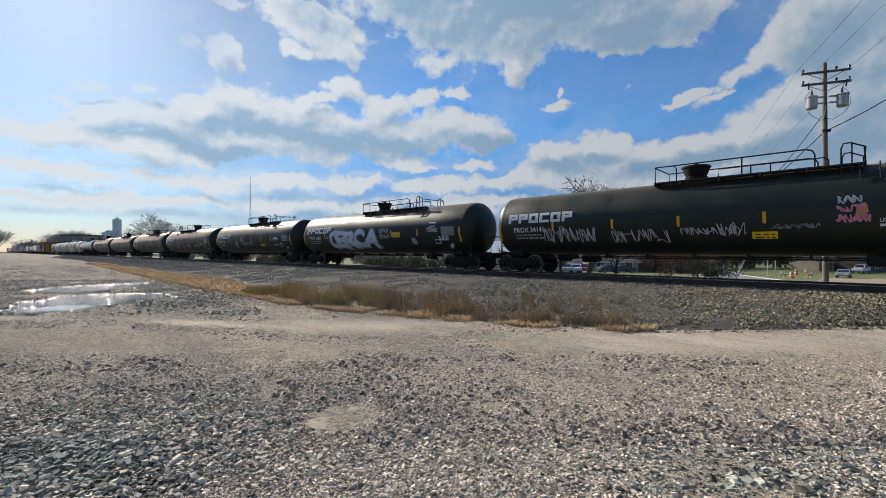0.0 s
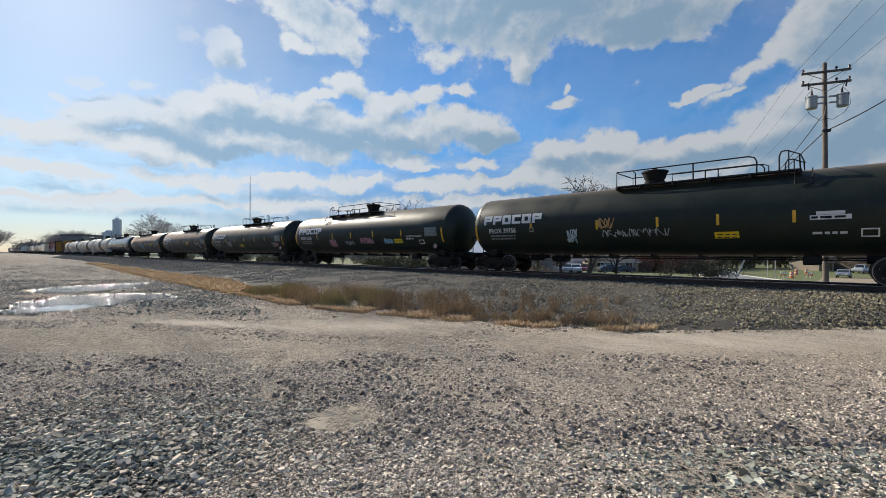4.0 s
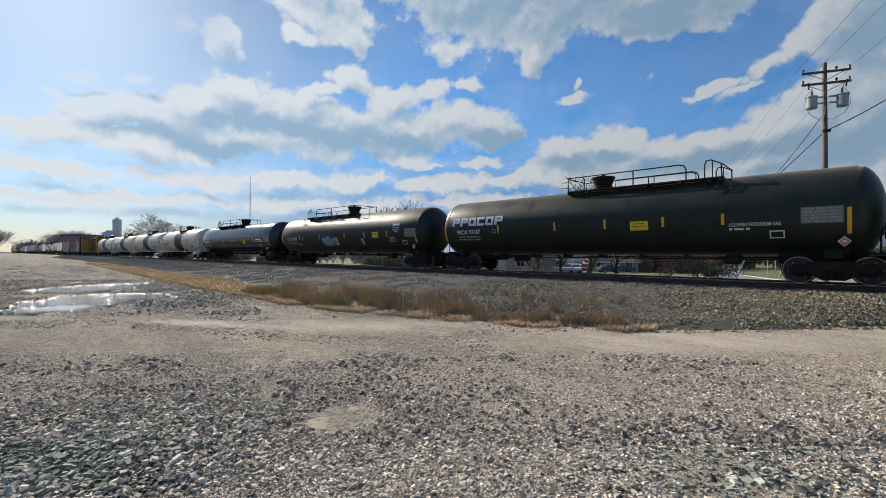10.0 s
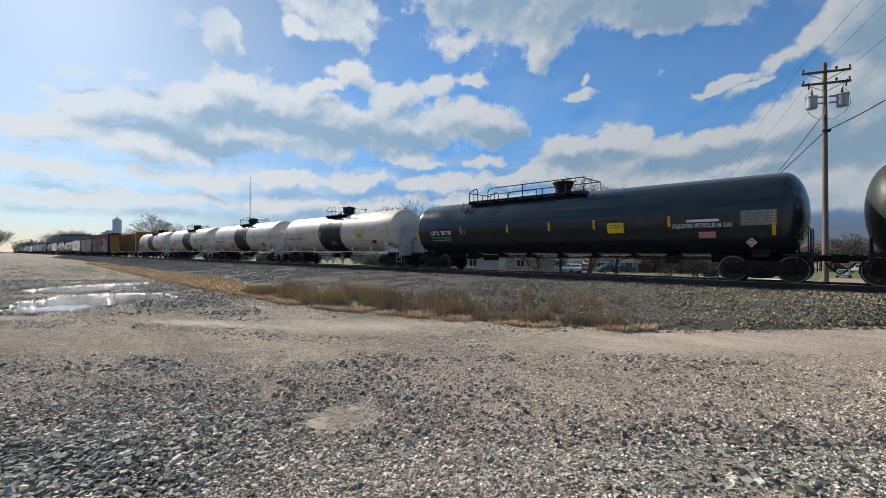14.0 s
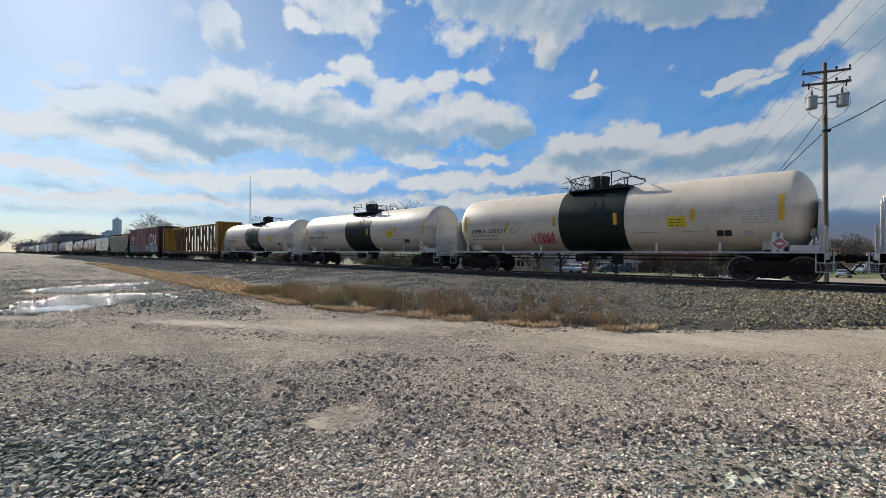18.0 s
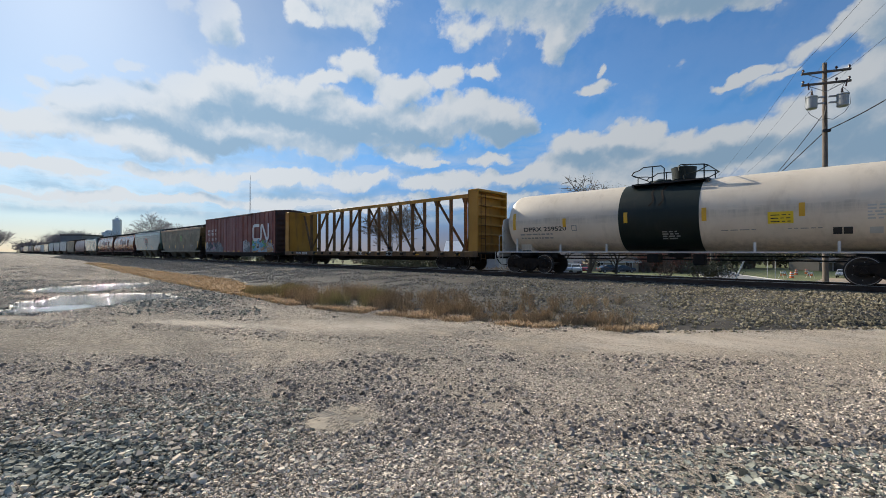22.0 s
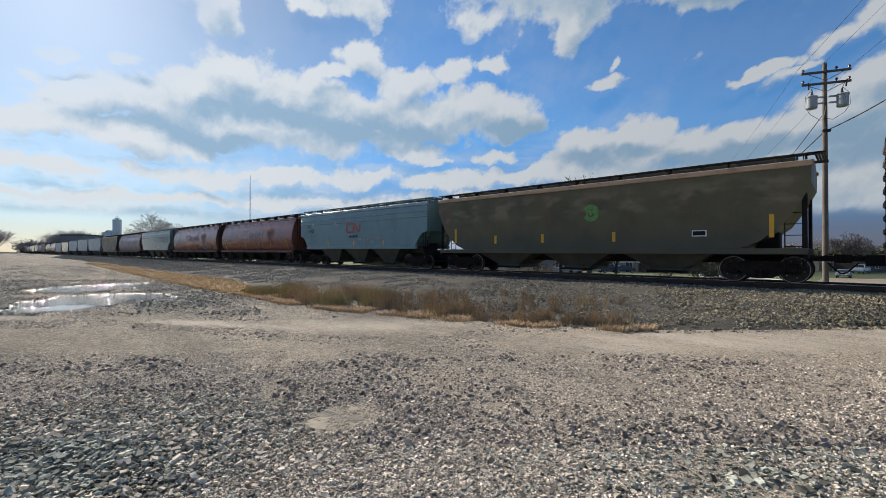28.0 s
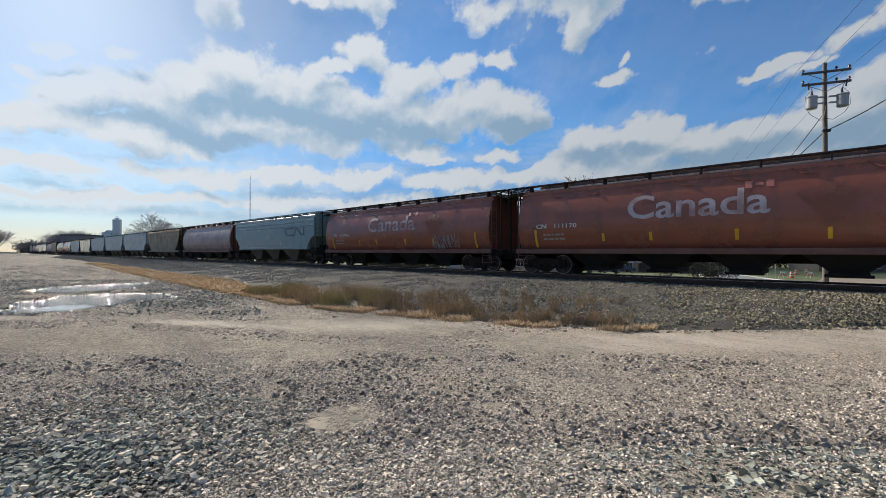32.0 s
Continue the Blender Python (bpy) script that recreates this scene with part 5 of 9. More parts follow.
    if words == "long":
        lettering("contents_words", car, CHALK, side, "LIQUEFIED PETROLEUM GAS", 5.28, 2.0, 1.5, 0.12)
        fine_print("stencil", car, CHALK, side, 5.28, 6.0, 1.86, 1, 0.1, 0.08, seed + 5)
    elif words == "stacked":
        decal("pale_bar", car, CHALK, side, 6.04, 6.62, 2.79, 2.86)
        for text, x, z, w in (("LIQUEFIED", 6.0, 2.54, 0.6), ("PETROLEUM GAS", 5.84, 2.40, 0.9), ("NON-ODORIZED", 5.9, 2.26, 0.83)):
            lettering("contents_words", car, CHALK, side, text, x, z, w, 0.105)
    elif words == "plate":
        decal("pale_plate", car, CHALK, side, 5.24, 6.25, 2.13, 2.28)
        decal("pale_plate", car, CHALK, side, 5.4, 6.1, 2.29, 2.40)
        fine_print("plate_print", car, UNDER, side, 5.28, 6.2, 2.17, 1, 0.1, 0.07, seed + 5, eps=0.016)
        fine_print("stencil", car, CHALK, side, 5.3, 6.15, 1.66, 1, 0.1, 0.08, seed + 6)
    elif words == "tall":
        decal("pale_bar", car, CHALK, side, 6.45, 7.12, 2.80, 2.92)
        fine_print("stencil", car, DULL, side, 6.42, 7.14, 2.62, 2, 0.14, 0.10, seed + 5)
        fine_print("stencil", car, CHALK, side, 6.68, 6.9, 2.36, 1, 0.1, 0.09, seed + 6)
        decal("pink_label", car, SPRAY_PINK, side, 6.1, 6.6, 1.95, 2.05)
        fine_print("stencil", car, DULL, side, 5.95, 6.75, 1.82, 2, 0.1, 0.06, seed + 7)
    elif words == "odour":
        lettering("contents_words", car, DULL, side, "NOT ODORIZED", 6.03, 1.82, 0.87, 0.1)
        decal("pink_label", car, SPRAY_PINK, side, 6.98, 7.5, 1.62, 1.89)
    else:
        lettering("contents_words", car, CHALK, side, "LIQUEFIED PETROLEUM GAS", 5.52, 2.0, 2.0, 0.16)
        decal("pale_bar", car, CHALK, side, 6.02, 7.11, 2.21, 2.31)
        decal("red_label", car, SPRAY_PINK, side, 6.41, 6.97, 1.6, 1.84)
    p0, p1 = panel
    decal("stencil_panel", car, PANEL_GREEN, side, p0, p1, 2.02, 2.56)
    fine_print("panel_print", car, DULL, side, p0 + 0.05, p1 - 0.05, 2.47, 5, 0.1, 0.05, seed + 6, eps=0.016)
    if square:
        decal("inspection_frame", car, CHALK, side, square[0], square[1], 1.55, 1.82)
        decal("inspection_ground", car, paint, side, square[0] + 0.04, square[1] - 0.04, 1.59, 1.78, 0.016)
    diamond(car, side, hazard, 1.42, 0.17)
    return car, side


def white_tank(at, mark, seed=0, band=(-1.4, 1.66), text=-6.68, turned=False):
    """White acid tank car with a black band round its middle."""
    car = thing("tank_car", "white tank car with a black middle band and grimy sides", "tank car", at, group="freight cars of the train")
    r, zc = 1.47, 2.56

    def side(z):
        return math.sqrt(max(r * r - (z - zc) ** 2, 0.04))
    part("tank", tank_shell(-7.2, 7.2, r, zc, 0.72), WHITE, car)
    part("black_band", Shape().lathe([(band[0], r - 0.01), (band[0] + 0.01, r + 0.010), (band[1], r + 0.010), (band[1] + 0.01, r - 0.01)], (0, 0, zc), "x", 56), BAND_BLACK, car, "tarry black band")
    half = 8.75
    for s in (-1, 1):
        part("stub_sill", Shape().box(min(s * 5.6, s * 8.2), max(s * 5.6, s * 8.2), -0.32, 0.32, 0.70, 1.06, 0.03).box(s * 6.7 - 0.28, s * 6.7 + 0.28, -1.0, 1.0, 0.84, 1.15, 0.05), UNDER, car)
        part("end_sill", Shape().box(s * 8.15 - 0.06, s * 8.15 + 0.06, -1.45, 1.45, 0.82, 1.06, 0.02), WHITE_PIPE, car)
        part("saddle", Shape().prism([(-0.9, 1.05), (0.9, 1.05), (1.0, 1.6), (-1.0, 1.6)], s * 6.7 - 0.3, s * 6.7 + 0.3, "x"), WHITE, car)
        bogie(car, s * 6.65)
    couplers(car, half)
    end_gear(car, half - 0.1, WHITE_PIPE, WHITE_PIPE, 1.08, 1.95, body=7.7)
    for y in (-1.52, 1.52):
        sh = Shape().tube([(-8.1, y, 1.06), (8.1, y, 1.06)], 0.035, 6)
        part("side_rail", sh, WHITE_PIPE, car)
        for x in (-6.9, -4.5, -2.3, 3.0, 5.2, 7.0):
            z1 = 1.75 if abs(x) > 6 else 1.42
            part("rail_bracket", Shape().box(x - 0.04, x + 0.04, min(y, y * 0.97) - 0.01, max(y, y * 0.97) + 0.01, 1.06, z1, 0.01), WHITE_PIPE, car)
    part("brake_pipe", Shape().tube([(-6.0, -0.45, 0.76), (6.0, -0.45, 0.76)], 0.03, 6).tube([(-6, 0.4, 0.9), (6, 0.4, 0.9)], 0.03, 6), UNDER, car)
    part("outlet_valve", Shape().lathe([(0.72, 0), (0.72, 0.12), (0.84, 0.16), (0.86, 0.42), (1.12, 0.45), (1.12, 0)], (0.2, 0, 0), "z", 14).box(-0.9, -0.4, -0.7, -0.2, 0.62, 0.98, 0.03).box(0.9, 1.3, -0.85, -0.45, 0.55, 1.0, 0.03), UNDER, car)
    zt = zc + r

    def px(v):
        return 0.62 - v if turned else v - 0.25

    def bar(sh, x0, x1, *rest):
        return sh.box(min(px(x0), px(x1)), max(px(x0), px(x1)), *rest)
    plat = bar(Shape(), -0.85, 2.05, -0.95, -0.45, zt - 0.12, zt - 0.06)
    bar(plat, -0.85, 2.05, 0.45, 0.95, zt - 0.12, zt - 0.06)
    bar(bar(plat, -0.85, -0.75, -0.95, 0.95, zt - 0.2, zt - 0.12), 1.95, 2.05, -0.95, 0.95, zt - 0.2, zt - 0.12)
    part("walkway", plat, GRATE, car)
    for y in (-0.95, 0.95):
        sh = Shape().tube([(px(v), y, zt + h) for v, h in ((-0.70, -0.1), (-0.70, 0.46))], 0.024, 6)
        sh.tube([(px(v), y, zt + h) for v, h in ((-0.84, 0.40), (-0.70, 0.46), (0.12, 0.55), (0.2, 0.5), (0.2, 0.3))], 0.024, 6)
        sh.tube([(px(v), y, zt + h) for v, h in ((-0.84, 0.40), (-0.45, 0.2), (-0.1, 0.14), (0.0, 0.12), (0.0, -0.1))], 0.02, 6)
        part("railing", sh, BAND_BLACK, car)
        sh = Shape().tube([(px(v), y, zt + h) for v, h in ((0.74, -0.1), (0.74, 0.48), (0.86, 0.6), (1.55, 0.62), (1.75, 0.5), (1.95, 0.46), (2.04, 0.34))], 0.024, 6)
        sh.tube([(px(1.2), y, zt - 0.1), (px(1.2), y, zt + 0.6)], 0.024, 6)
        sh.tube([(px(v), y, zt + h) for v, h in ((1.25, 0.14), (1.4, 0.2), (1.9, 0.24), (2.04, 0.34))], 0.02, 6)
        sh.tube([(px(1.78), y, zt - 0.1), (px(1.78), y, zt + 0.22)], 0.02, 6)
        part("railing", sh, BAND_BLACK, car)
    part("railing", Shape().tube([(px(-0.84), -0.95, zt + 0.40), (px(-0.84), 0.95, zt + 0.40)], 0.02, 6), BAND_BLACK, car)
    part("railing", Shape().tube([(px(2.04), -0.95, zt + 0.34), (px(2.04), 0.95, zt + 0.34)], 0.02, 6), BAND_BLACK, car)
    part("valve_housing", Shape().lathe([(-0.08, 0), (-0.08, 0.40), (0.06, 0.40), (0.07, 0.43), (0.5, 0.47), (0.56, 0.48), (0.58, 0.44), (0.60, 0.2), (0.64, 0.18), (0.65, 0)], (px(0.25), 0, zt), "z", 24), BAND_BLACK, car)
    part("safety_valve", Shape().lathe([(-0.05, 0), (-0.05, 0.34), (0.1, 0.34), (0.12, 0.26), (0.2, 0.1), (0.22, 0)], (px(1.15), 0, zt), "z", 12).box(px(1.15) - 0.45, px(1.15) + 0.45, -0.2, 0.2, zt - 0.03, zt + 0.13, 0.04), BAND_BLACK, car)
    for s in (-1, 1):
        part("head_shield", Shape().prism([(-1.28, 1.08), (1.28, 1.08), (1.32, 2.3), (1.2, 2.75), (0.9, 2.86), (-0.9, 2.86), (-1.2, 2.75), (-1.32, 2.3)], s * 7.96 - 0.02, s * 7.96 + 0.02, "x"), WHITE_PIPE, car, "standing white end shield plate")
    drip = Shape()
    for x in (px(0.62), px(1.0)):
        ribbon(drip, curve_points([(x, 3.9), (x - 0.15, 3.55), (x - 0.05, 3.2), (x - 0.2, 2.95)]), 0.07, side, 0.018)
    part("drip_stain", drip.mesh("drip_stain", TRUCK, 0), TRUCK, car)
    for x, z, tall in ((-7.1, 2.6, 0.85), (-4.33, 2.44, 0.4), (-1.5 if turned else -1.6, 2.52, 0.45), (1.42 if turned else 1.3, 2.5, 0.5), (4.28, 2.5, 0.45), (7.0, 2.62, 0.9)):
        decal("reflector", car, YELLOW, side, x - 0.08, x + 0.08, z - tall / 2, z + tall / 2, 0.016)
    lettering("car_mark", car, INK, side, mark, text, 2.08, 2.3, 0.2)
    fine_print("stencil", car, DULL, side, -6.8, -5.0, 1.9, 2, 0.18, 0.07, seed + 1)
    decal("test_square", car, DULL, side, text + 2.56, text + 2.82, 2.04, 2.3)
    decal("test_square_ground", car, WHITE, side, text + 2.60, text + 2.78, 2.08, 2.26, 0.016)
    decal("warning_panel", car, PLACARD, side, 3.36, 4.06, 2.06, 2.46, 0.02)
    fine_print("warning_print", car, INK, side, 3.44, 3.98, 2.33, 3, 0.11, 0.03, seed + 4, eps=0.024)
    if turned:
        fine_print("band_print", car, DULL, lambda z: side(z) + 0.01, -0.1, 0.55, 1.86, 4, 0.09, 0.05, seed + 8)
    fine_print("stencil", car, DULL, side, 1.95, 3.0, 1.86, 1, 0.1, 0.03, seed + 5)
    fine_print("stencil", car, DULL, side, 3.9, 4.8, 1.86, 1, 0.1, 0.03, seed + 6)
    for x in (5.05, 5.3):
        decal("stencil_box", car, INK, side, x, x + 0.22, 1.66, 1.88)
    fine_print("stencil", car, PANEL_PALE, side, 5.85, 6.9, 2.5, 5, 0.1, 0.05, seed + 7)
    decal("stencil_panel", car, PANEL_PALE, side, 5.9, 6.2, 1.66, 1.86)
    diamond(car, lambda z: 1.5, 6.95, 1.36, 0.26)
    part("placard_bracket", Shape().box(6.72, 6.86, -1.5, -1.3, 1.06, 1.75, 0.01), WHITE_PIPE, car)
    part("sill_box", Shape().box(7.2, 8.0, -1.5, -1.1, 1.06, 1.3, 0.03), WHITE_PIPE, car)
    return car, side


PANEL_PALE = surface("pale_stencil_print", (0.42, 0.44, 0.42), (0.5, 0.5, 0.48), 0.6, bump=0)


def centre_beam(at):
    """Bulkhead flat car with a lattice along its middle."""
    car = thing("centerbeam_flatcar", "empty yellow centerbeam flat car with rust-stained end bulkheads", "flat car", at, group="freight cars of the train")
    half, e = 11.8, 11.05

    def side(z):
        return 1.42
    part("deck", Shape().box(-e, e, -1.4, 1.4, 0.98, 1.08, 0.01), BEAM_RUST, car)
    for s in (-1, 1):
        part("side_sill", Shape().box(-e, e, s * 1.4 - 0.03, s * 1.4 + 0.03, 0.80, 1.10, 0.008).box(-e, e, min(s * 1.3, s * 1.44), max(s * 1.3, s * 1.44), 0.78, 0.83), BEAM_RUST, car)
    part("centre_sill", Shape().prism([(-11.2, 0.66), (-7.5, 0.66), (-6.5, 0.55), (6.5, 0.55), (7.5, 0.66), (11.2, 0.66), (11.2, 0.98), (-11.2, 0.98)], -0.3, 0.3, "y"), UNDER, car)
    part("brake_pipe", Shape().tube([(-8.5, -0.9, 0.55), (8.5, -0.9, 0.55)], 0.025, 5).tube([(-7.8, -1.1, 0.68), (7.8, -1.1, 0.68)], 0.02, 5).box(-3.3, -2.5, -0.9, -0.4, 0.42, 0.78, 0.04), UNDER, car)
    for s in (-1, 1):
        bk = Shape().box(min(s * 10.35, s * 11.05), max(s * 10.35, s * 11.05), -1.4, -1.3, 1.08, 4.5, 0.02).box(min(s * 10.35, s * 11.05), max(s * 10.35, s * 11.05), 1.3, 1.4, 1.08, 4.5, 0.02)
        bk.box(min(s * 10.35, s * 10.43), max(s * 10.35, s * 10.43), -1.4, 1.4, 1.08, 4.5, 0.01)
        bk.box(min(s * 10.35, s * 11.07), max(s * 10.35, s * 11.07), -1.4, 1.4, 4.44, 4.58, 0.02)
        part("bulkhead", bk, BEAM_YELLOW, car)
        rib = Shape()
        for z in (1.5, 2.05, 2.6, 3.15, 3.7, 4.2):
            rib.box(min(s * 10.75, s * 11.03), max(s * 10.75, s * 11.03), -1.3, 1.3, z - 0.05, z + 0.05, 0.01)
        rib.box(min(s * 10.5, s * 10.65), max(s * 10.5, s * 10.65), -1.3, 1.3, 1.08, 4.44)
        part("bulkhead_rib", rib, BEAM_YELLOW, car)
        lad = Shape()
        for y in (-1.2, -0.8):
            lad.tube([(s * 11.13, y, 0.6), (s * 11.13, y, 4.3)], 0.018, 5)
        for k in range(10):
            lad.tube([(s * 11.13, -1.2, 0.7 + 0.37 * k), (s * 11.13, -0.8, 0.7 + 0.37 * k)], 0.014, 4)
        part("ladder", lad, BEAM_RUST, car)
        part("end_platform", Shape().box(min(s * 11.05, s * 11.35), max(s * 11.05, s * 11.35), -1.4, 1.4, 0.95, 1.02, 0.01), UNDER, car)
        part("corner_step", Shape().tube([(s * 11.25, -1.4, 1.0), (s * 11.25, -1.42, 0.42), (s * 10.9, -1.42, 0.42), (s * 10.9, -1.4, 1.0)], 0.018, 5), UNDER, car)
        bogie(car, s * 8.65)
    couplers(car, half)
    top = 4.49
    part("top_chord", Shape().box(-10.36, 10.36, -0.16, 0.16, top - 0.10, top + 0.06, 0.02).box(-10.36, 10.36, -0.2, -0.17, top - 0.18, top + 0.04), BEAM_YELLOW, car)
    posts = [-8.95, -7.65, -6.44, -5.34, -4.18, -2.95, -1.78, -0.6, 0.6, 1.85, 3.0, 4.25, 5.43, 6.6, 7.8, 9.0]
    post = fixed(Shape().box(-0.065, 0.065, -0.11, 0.11, 1.08, top - 0.1, 0.012).mesh("post", BEAM_RUST))
    for x in posts:
        part("post", post, BEAM_RUST, car, at=pose(x, 0, 0))
    up = top - 0.12
    for a, b in (((-10.25, up), (-8.95, 1.15)), ((-8.95, 1.15), (-6.44, up)), ((-6.44, 1.15), (-4.18, up)), ((-4.18, 1.15), (-1.78, up)), ((-0.6, up), (1.85, 1.15)), ((0.6, up), (-0.6, 2.9)),
                 ((1.85, up), (4.25, 1.15)), ((4.25, up), (6.6, 1.15)), ((6.6, up), (9.0, 1.15)), ((10.25, up), (9.0, 1.15))):
        part("diagonal", Shape().tube([(a[0], 0, a[1]), (b[0], 0, b[1])], 0.10, 4), BEAM_RUST, car)
    for x in (-8.95, -6.44, -4.18, -1.78, 1.85, 4.25, 6.6, 9.0):
        part("gusset", Shape().prism([(x - 0.3, top - 0.1), (x + 0.3, top - 0.1), (x + 0.1, top - 0.55), (x - 0.1, top - 0.55)], -0.03, 0.03, "y"), BEAM_RUST, car)
        part("gusset", Shape().prism([(x - 0.28, 1.08), (x + 0.28, 1.08), (x + 0.1, 1.5), (x - 0.1, 1.5)], -0.03, 0.03, "y"), BEAM_RUST, car)
    for k in range(17):
        x = -9.6 + 1.2 * k
        if -9.1 < x < -7.0:
            continue
        part("tie_down_winch", Shape().box(x - 0.1, x + 0.1, -1.52, -1.42, 0.86, 1.04, 0.02).lathe([(-1.56, 0), (-1.56, 0.07), (-1.42, 0.07), (-1.42, 0)], (x, 0, 0.95), "y", 10), UNDER, car)
    for x in (-7.65, -2.95, 1.85, 5.43):
        part("strap", Shape().tube([(x, -0.13, 2.9), (x + 0.03, -0.16, 2.2), (x + 0.1, -0.2, 1.6), (x + 0.08, -0.2, 1.3)], 0.018, 5).box(x + 0.0, x + 0.16, -0.24, -0.14, 1.25, 1.42, 0.02), UNDER, car)
    lettering("car_mark", car, CHALK, side, "TTZX  85772", -9.0, 0.86, 1.85, 0.17, 0.04)
    for x in (-0.19, 0.05, 0.29):
        block = Shape()
        ring_block(block, side, x, x + 0.21, 0.87, 1.06, 0.05, 0.04, "right")
        part("logo_block", block.mesh("logo_block", CHALK, 0), CHALK, car)
    decal("stencil_panel", car, DULL, side, 3.2, 3.85, 0.78, 1.12, 0.05)
    decal("stencil_panel_ground", car, UNDER, side, 3.24, 3.81, 0.82, 1.08, 0.055)
    fine_print("stencil", car, CHALK, side, 3.28, 3.78, 0.98, 2, 0.1, 0.04, 4, eps=0.06)
    decal("stencil_panel", car, CHALK, side, 1.12, 1.48, 0.98, 1.05, 0.04)
    for x in (-9.9, -6.0, 0.9, 6.0, 9.4):
        decal("reflector", car, YELLOW, side, x, x + 0.4, 0.86, 0.92, 0.04)
    return car


def box_car(at):
    car = thing("boxcar", "oxide brown boxcar with ribbed sides, white logo and graffiti", "boxcar", at, group="freight cars of the train")
    half, e, w = 10.05, 9.03, 1.58

    def side(z):
        return w
    sh = Shape().box(-e, e, -w, w, 0.98, 4.86, 0.02)
    part("body", sh, BOX_BROWN, car)
    part("roof", Shape().prism([(-1.62, 4.84), (1.62, 4.84), (1.6, 4.90), (0.2, 5.02), (-0.2, 5.02), (-1.6, 4.90)], -e - 0.05, e + 0.05, "x"), BOX_END, car)
    for k in range(14):
        x = -8.5 + k * 1.3
        part("roof_seam", Shape().prism([(-1.58, 4.89), (-0.2, 5.01), (0.2, 5.01), (1.58, 4.89), (1.58, 4.915), (0.2, 5.035), (-0.2, 5.035), (-1.58, 4.915)], x - 0.04, x + 0.04, "x"), BOX_END, car)
    part("side_sill", Shape().prism([(-e, 0.80), (-7.0, 0.80), (-6.4, 0.66), (6.4, 0.66), (7.0, 0.80), (e, 0.80), (e, 1.0), (-e, 1.0)], -w, -w + 0.08, "y"), UNDER, car)
    part("side_sill", Shape().box(-e, e, w - 0.08, w, 0.7, 1.0), UNDER, car)
    rib = fixed(Shape().prism([(-0.11, -w + 0.005), (-0.06, -w - 0.06), (0.06, -w - 0.06), (0.11, -w + 0.005)], 1.02, 4.82, "z").mesh("rib", BOX_BROWN))
    for x in (-8.25, -7.2, -6.2, -5.2, -4.2, -3.3, 2.0, 2.95, 3.9, 4.85, 5.8, 6.75, 7.7, 8.55):
        part("rib", rib, BOX_BROWN, car, at=pose(x, 0, 0))
    for x0, x1 in ((-3.12, -0.62), (-0.58, 1.82)):
        door = part("door", Shape().box(x0, x1, -w - 0.07, -w - 0.005, 1.05, 4.72, 0.01), BOX_DOOR, car, "faded brown plug door with many horizontal ridges")
        ridge = fixed(Shape().box(x0 + 0.08, x1 - 0.08, -w - 0.095, -w - 0.065, -0.035, 0.035, 0.012).mesh("door_ridge", BOX_DOOR))
        for k in range(20):
            part("door_ridge", ridge, BOX_DOOR, door, at=pose(0, 0, 1.25 + k * 0.172))
        part("lock_bar", Shape().tube([((x0 + x1) / 2 - 0.35, -w - 0.12, 1.0), ((x0 + x1) / 2 - 0.35, -w - 0.12, 4.7)], 0.022, 6).tube([((x0 + x1) / 2 + 0.35, -w - 0.12, 1.0), ((x0 + x1) / 2 + 0.35, -w - 0.12, 4.7)], 0.022, 6), BOX_DOOR, door)
    part("door_track", Shape().box(-5.6, 4.2, -w - 0.12, -w - 0.02, 0.96, 1.04).box(-5.6, 4.2, -w - 0.1, -w - 0.02, 4.72, 4.78), BOX_END, car)
    for s in (-1, 1):
        end = part("end_wall", Shape().box(min(s * e, s * (e + 0.012)), max(s * e, s * (e + 0.012)), -1.55, 1.55, 1.0, 4.84), BOX_END, car)
        for k in range(8):
            z = 1.3 + k * 0.465
            part("corrugation", Shape().prism([(s * e - s * 0.01, z - 0.19), (s * e + s * 0.10, z - 0.06), (s * e + s * 0.10, z + 0.06), (s * e - s * 0.01, z + 0.19)], -1.45, 1.45, "y"), BOX_END, end)
        part("end_sill", Shape().box(min(s * (e - 0.2), s * (e + 0.12)), max(s * (e - 0.2), s * (e + 0.12)), -1.5, 1.5, 0.72, 1.0, 0.02), UNDER, car)
        lad = Shape()
        for y in (-1.5, -1.05):
            lad.tube([(s * (e + 0.12), y, 0.9), (s * (e + 0.12), y, 4.6)], 0.016, 5)
        for k in range(10):
            lad.tube([(s * (e + 0.12), -1.5, 1.0 + 0.38 * k), (s * (e + 0.12), -1.05, 1.0 + 0.38 * k)], 0.014, 4)
        part("ladder", lad, BOX_END, car)
        stp = Shape().tube([(s * 8.95, -1.56, 1.0), (s * 8.95, -1.58, 0.4), (s * 8.55, -1.58, 0.4), (s * 8.55, -1.56, 1.0)], 0.018, 5)
        part("corner_step", stp, UNDER, car)
        bogie(car, s * 6.85)
    part("underframe", Shape().box(-9.6, 9.6, -0.35, 0.35, 0.62, 0.98, 0.02).box(-2.6, -1.7, -0.9, -0.3, 0.42, 0.8, 0.04).tube([(-6, -0.7, 0.6), (6, -0.7, 0.6)], 0.03, 5), UNDER, car)
    couplers(car, half)
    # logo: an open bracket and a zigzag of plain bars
    sh = Shape()
    ribbon(sh, [(5.9, 3.62), (4.85, 3.62), (4.62, 3.55), (4.5, 3.38), (4.5, 2.48), (4.62, 2.3), (4.85, 2.24), (6.0, 2.24), (6.22, 2.32), (6.3, 2.5), (6.3, 3.4), (6.36, 3.56), (6.5, 3.62), (6.66, 3.52), (7.35, 2.4), (7.5, 2.26), (7.66, 2.26), (7.8, 2.4), (7.84, 2.6), (7.84, 3.72)], 0.30, side, 0.075)
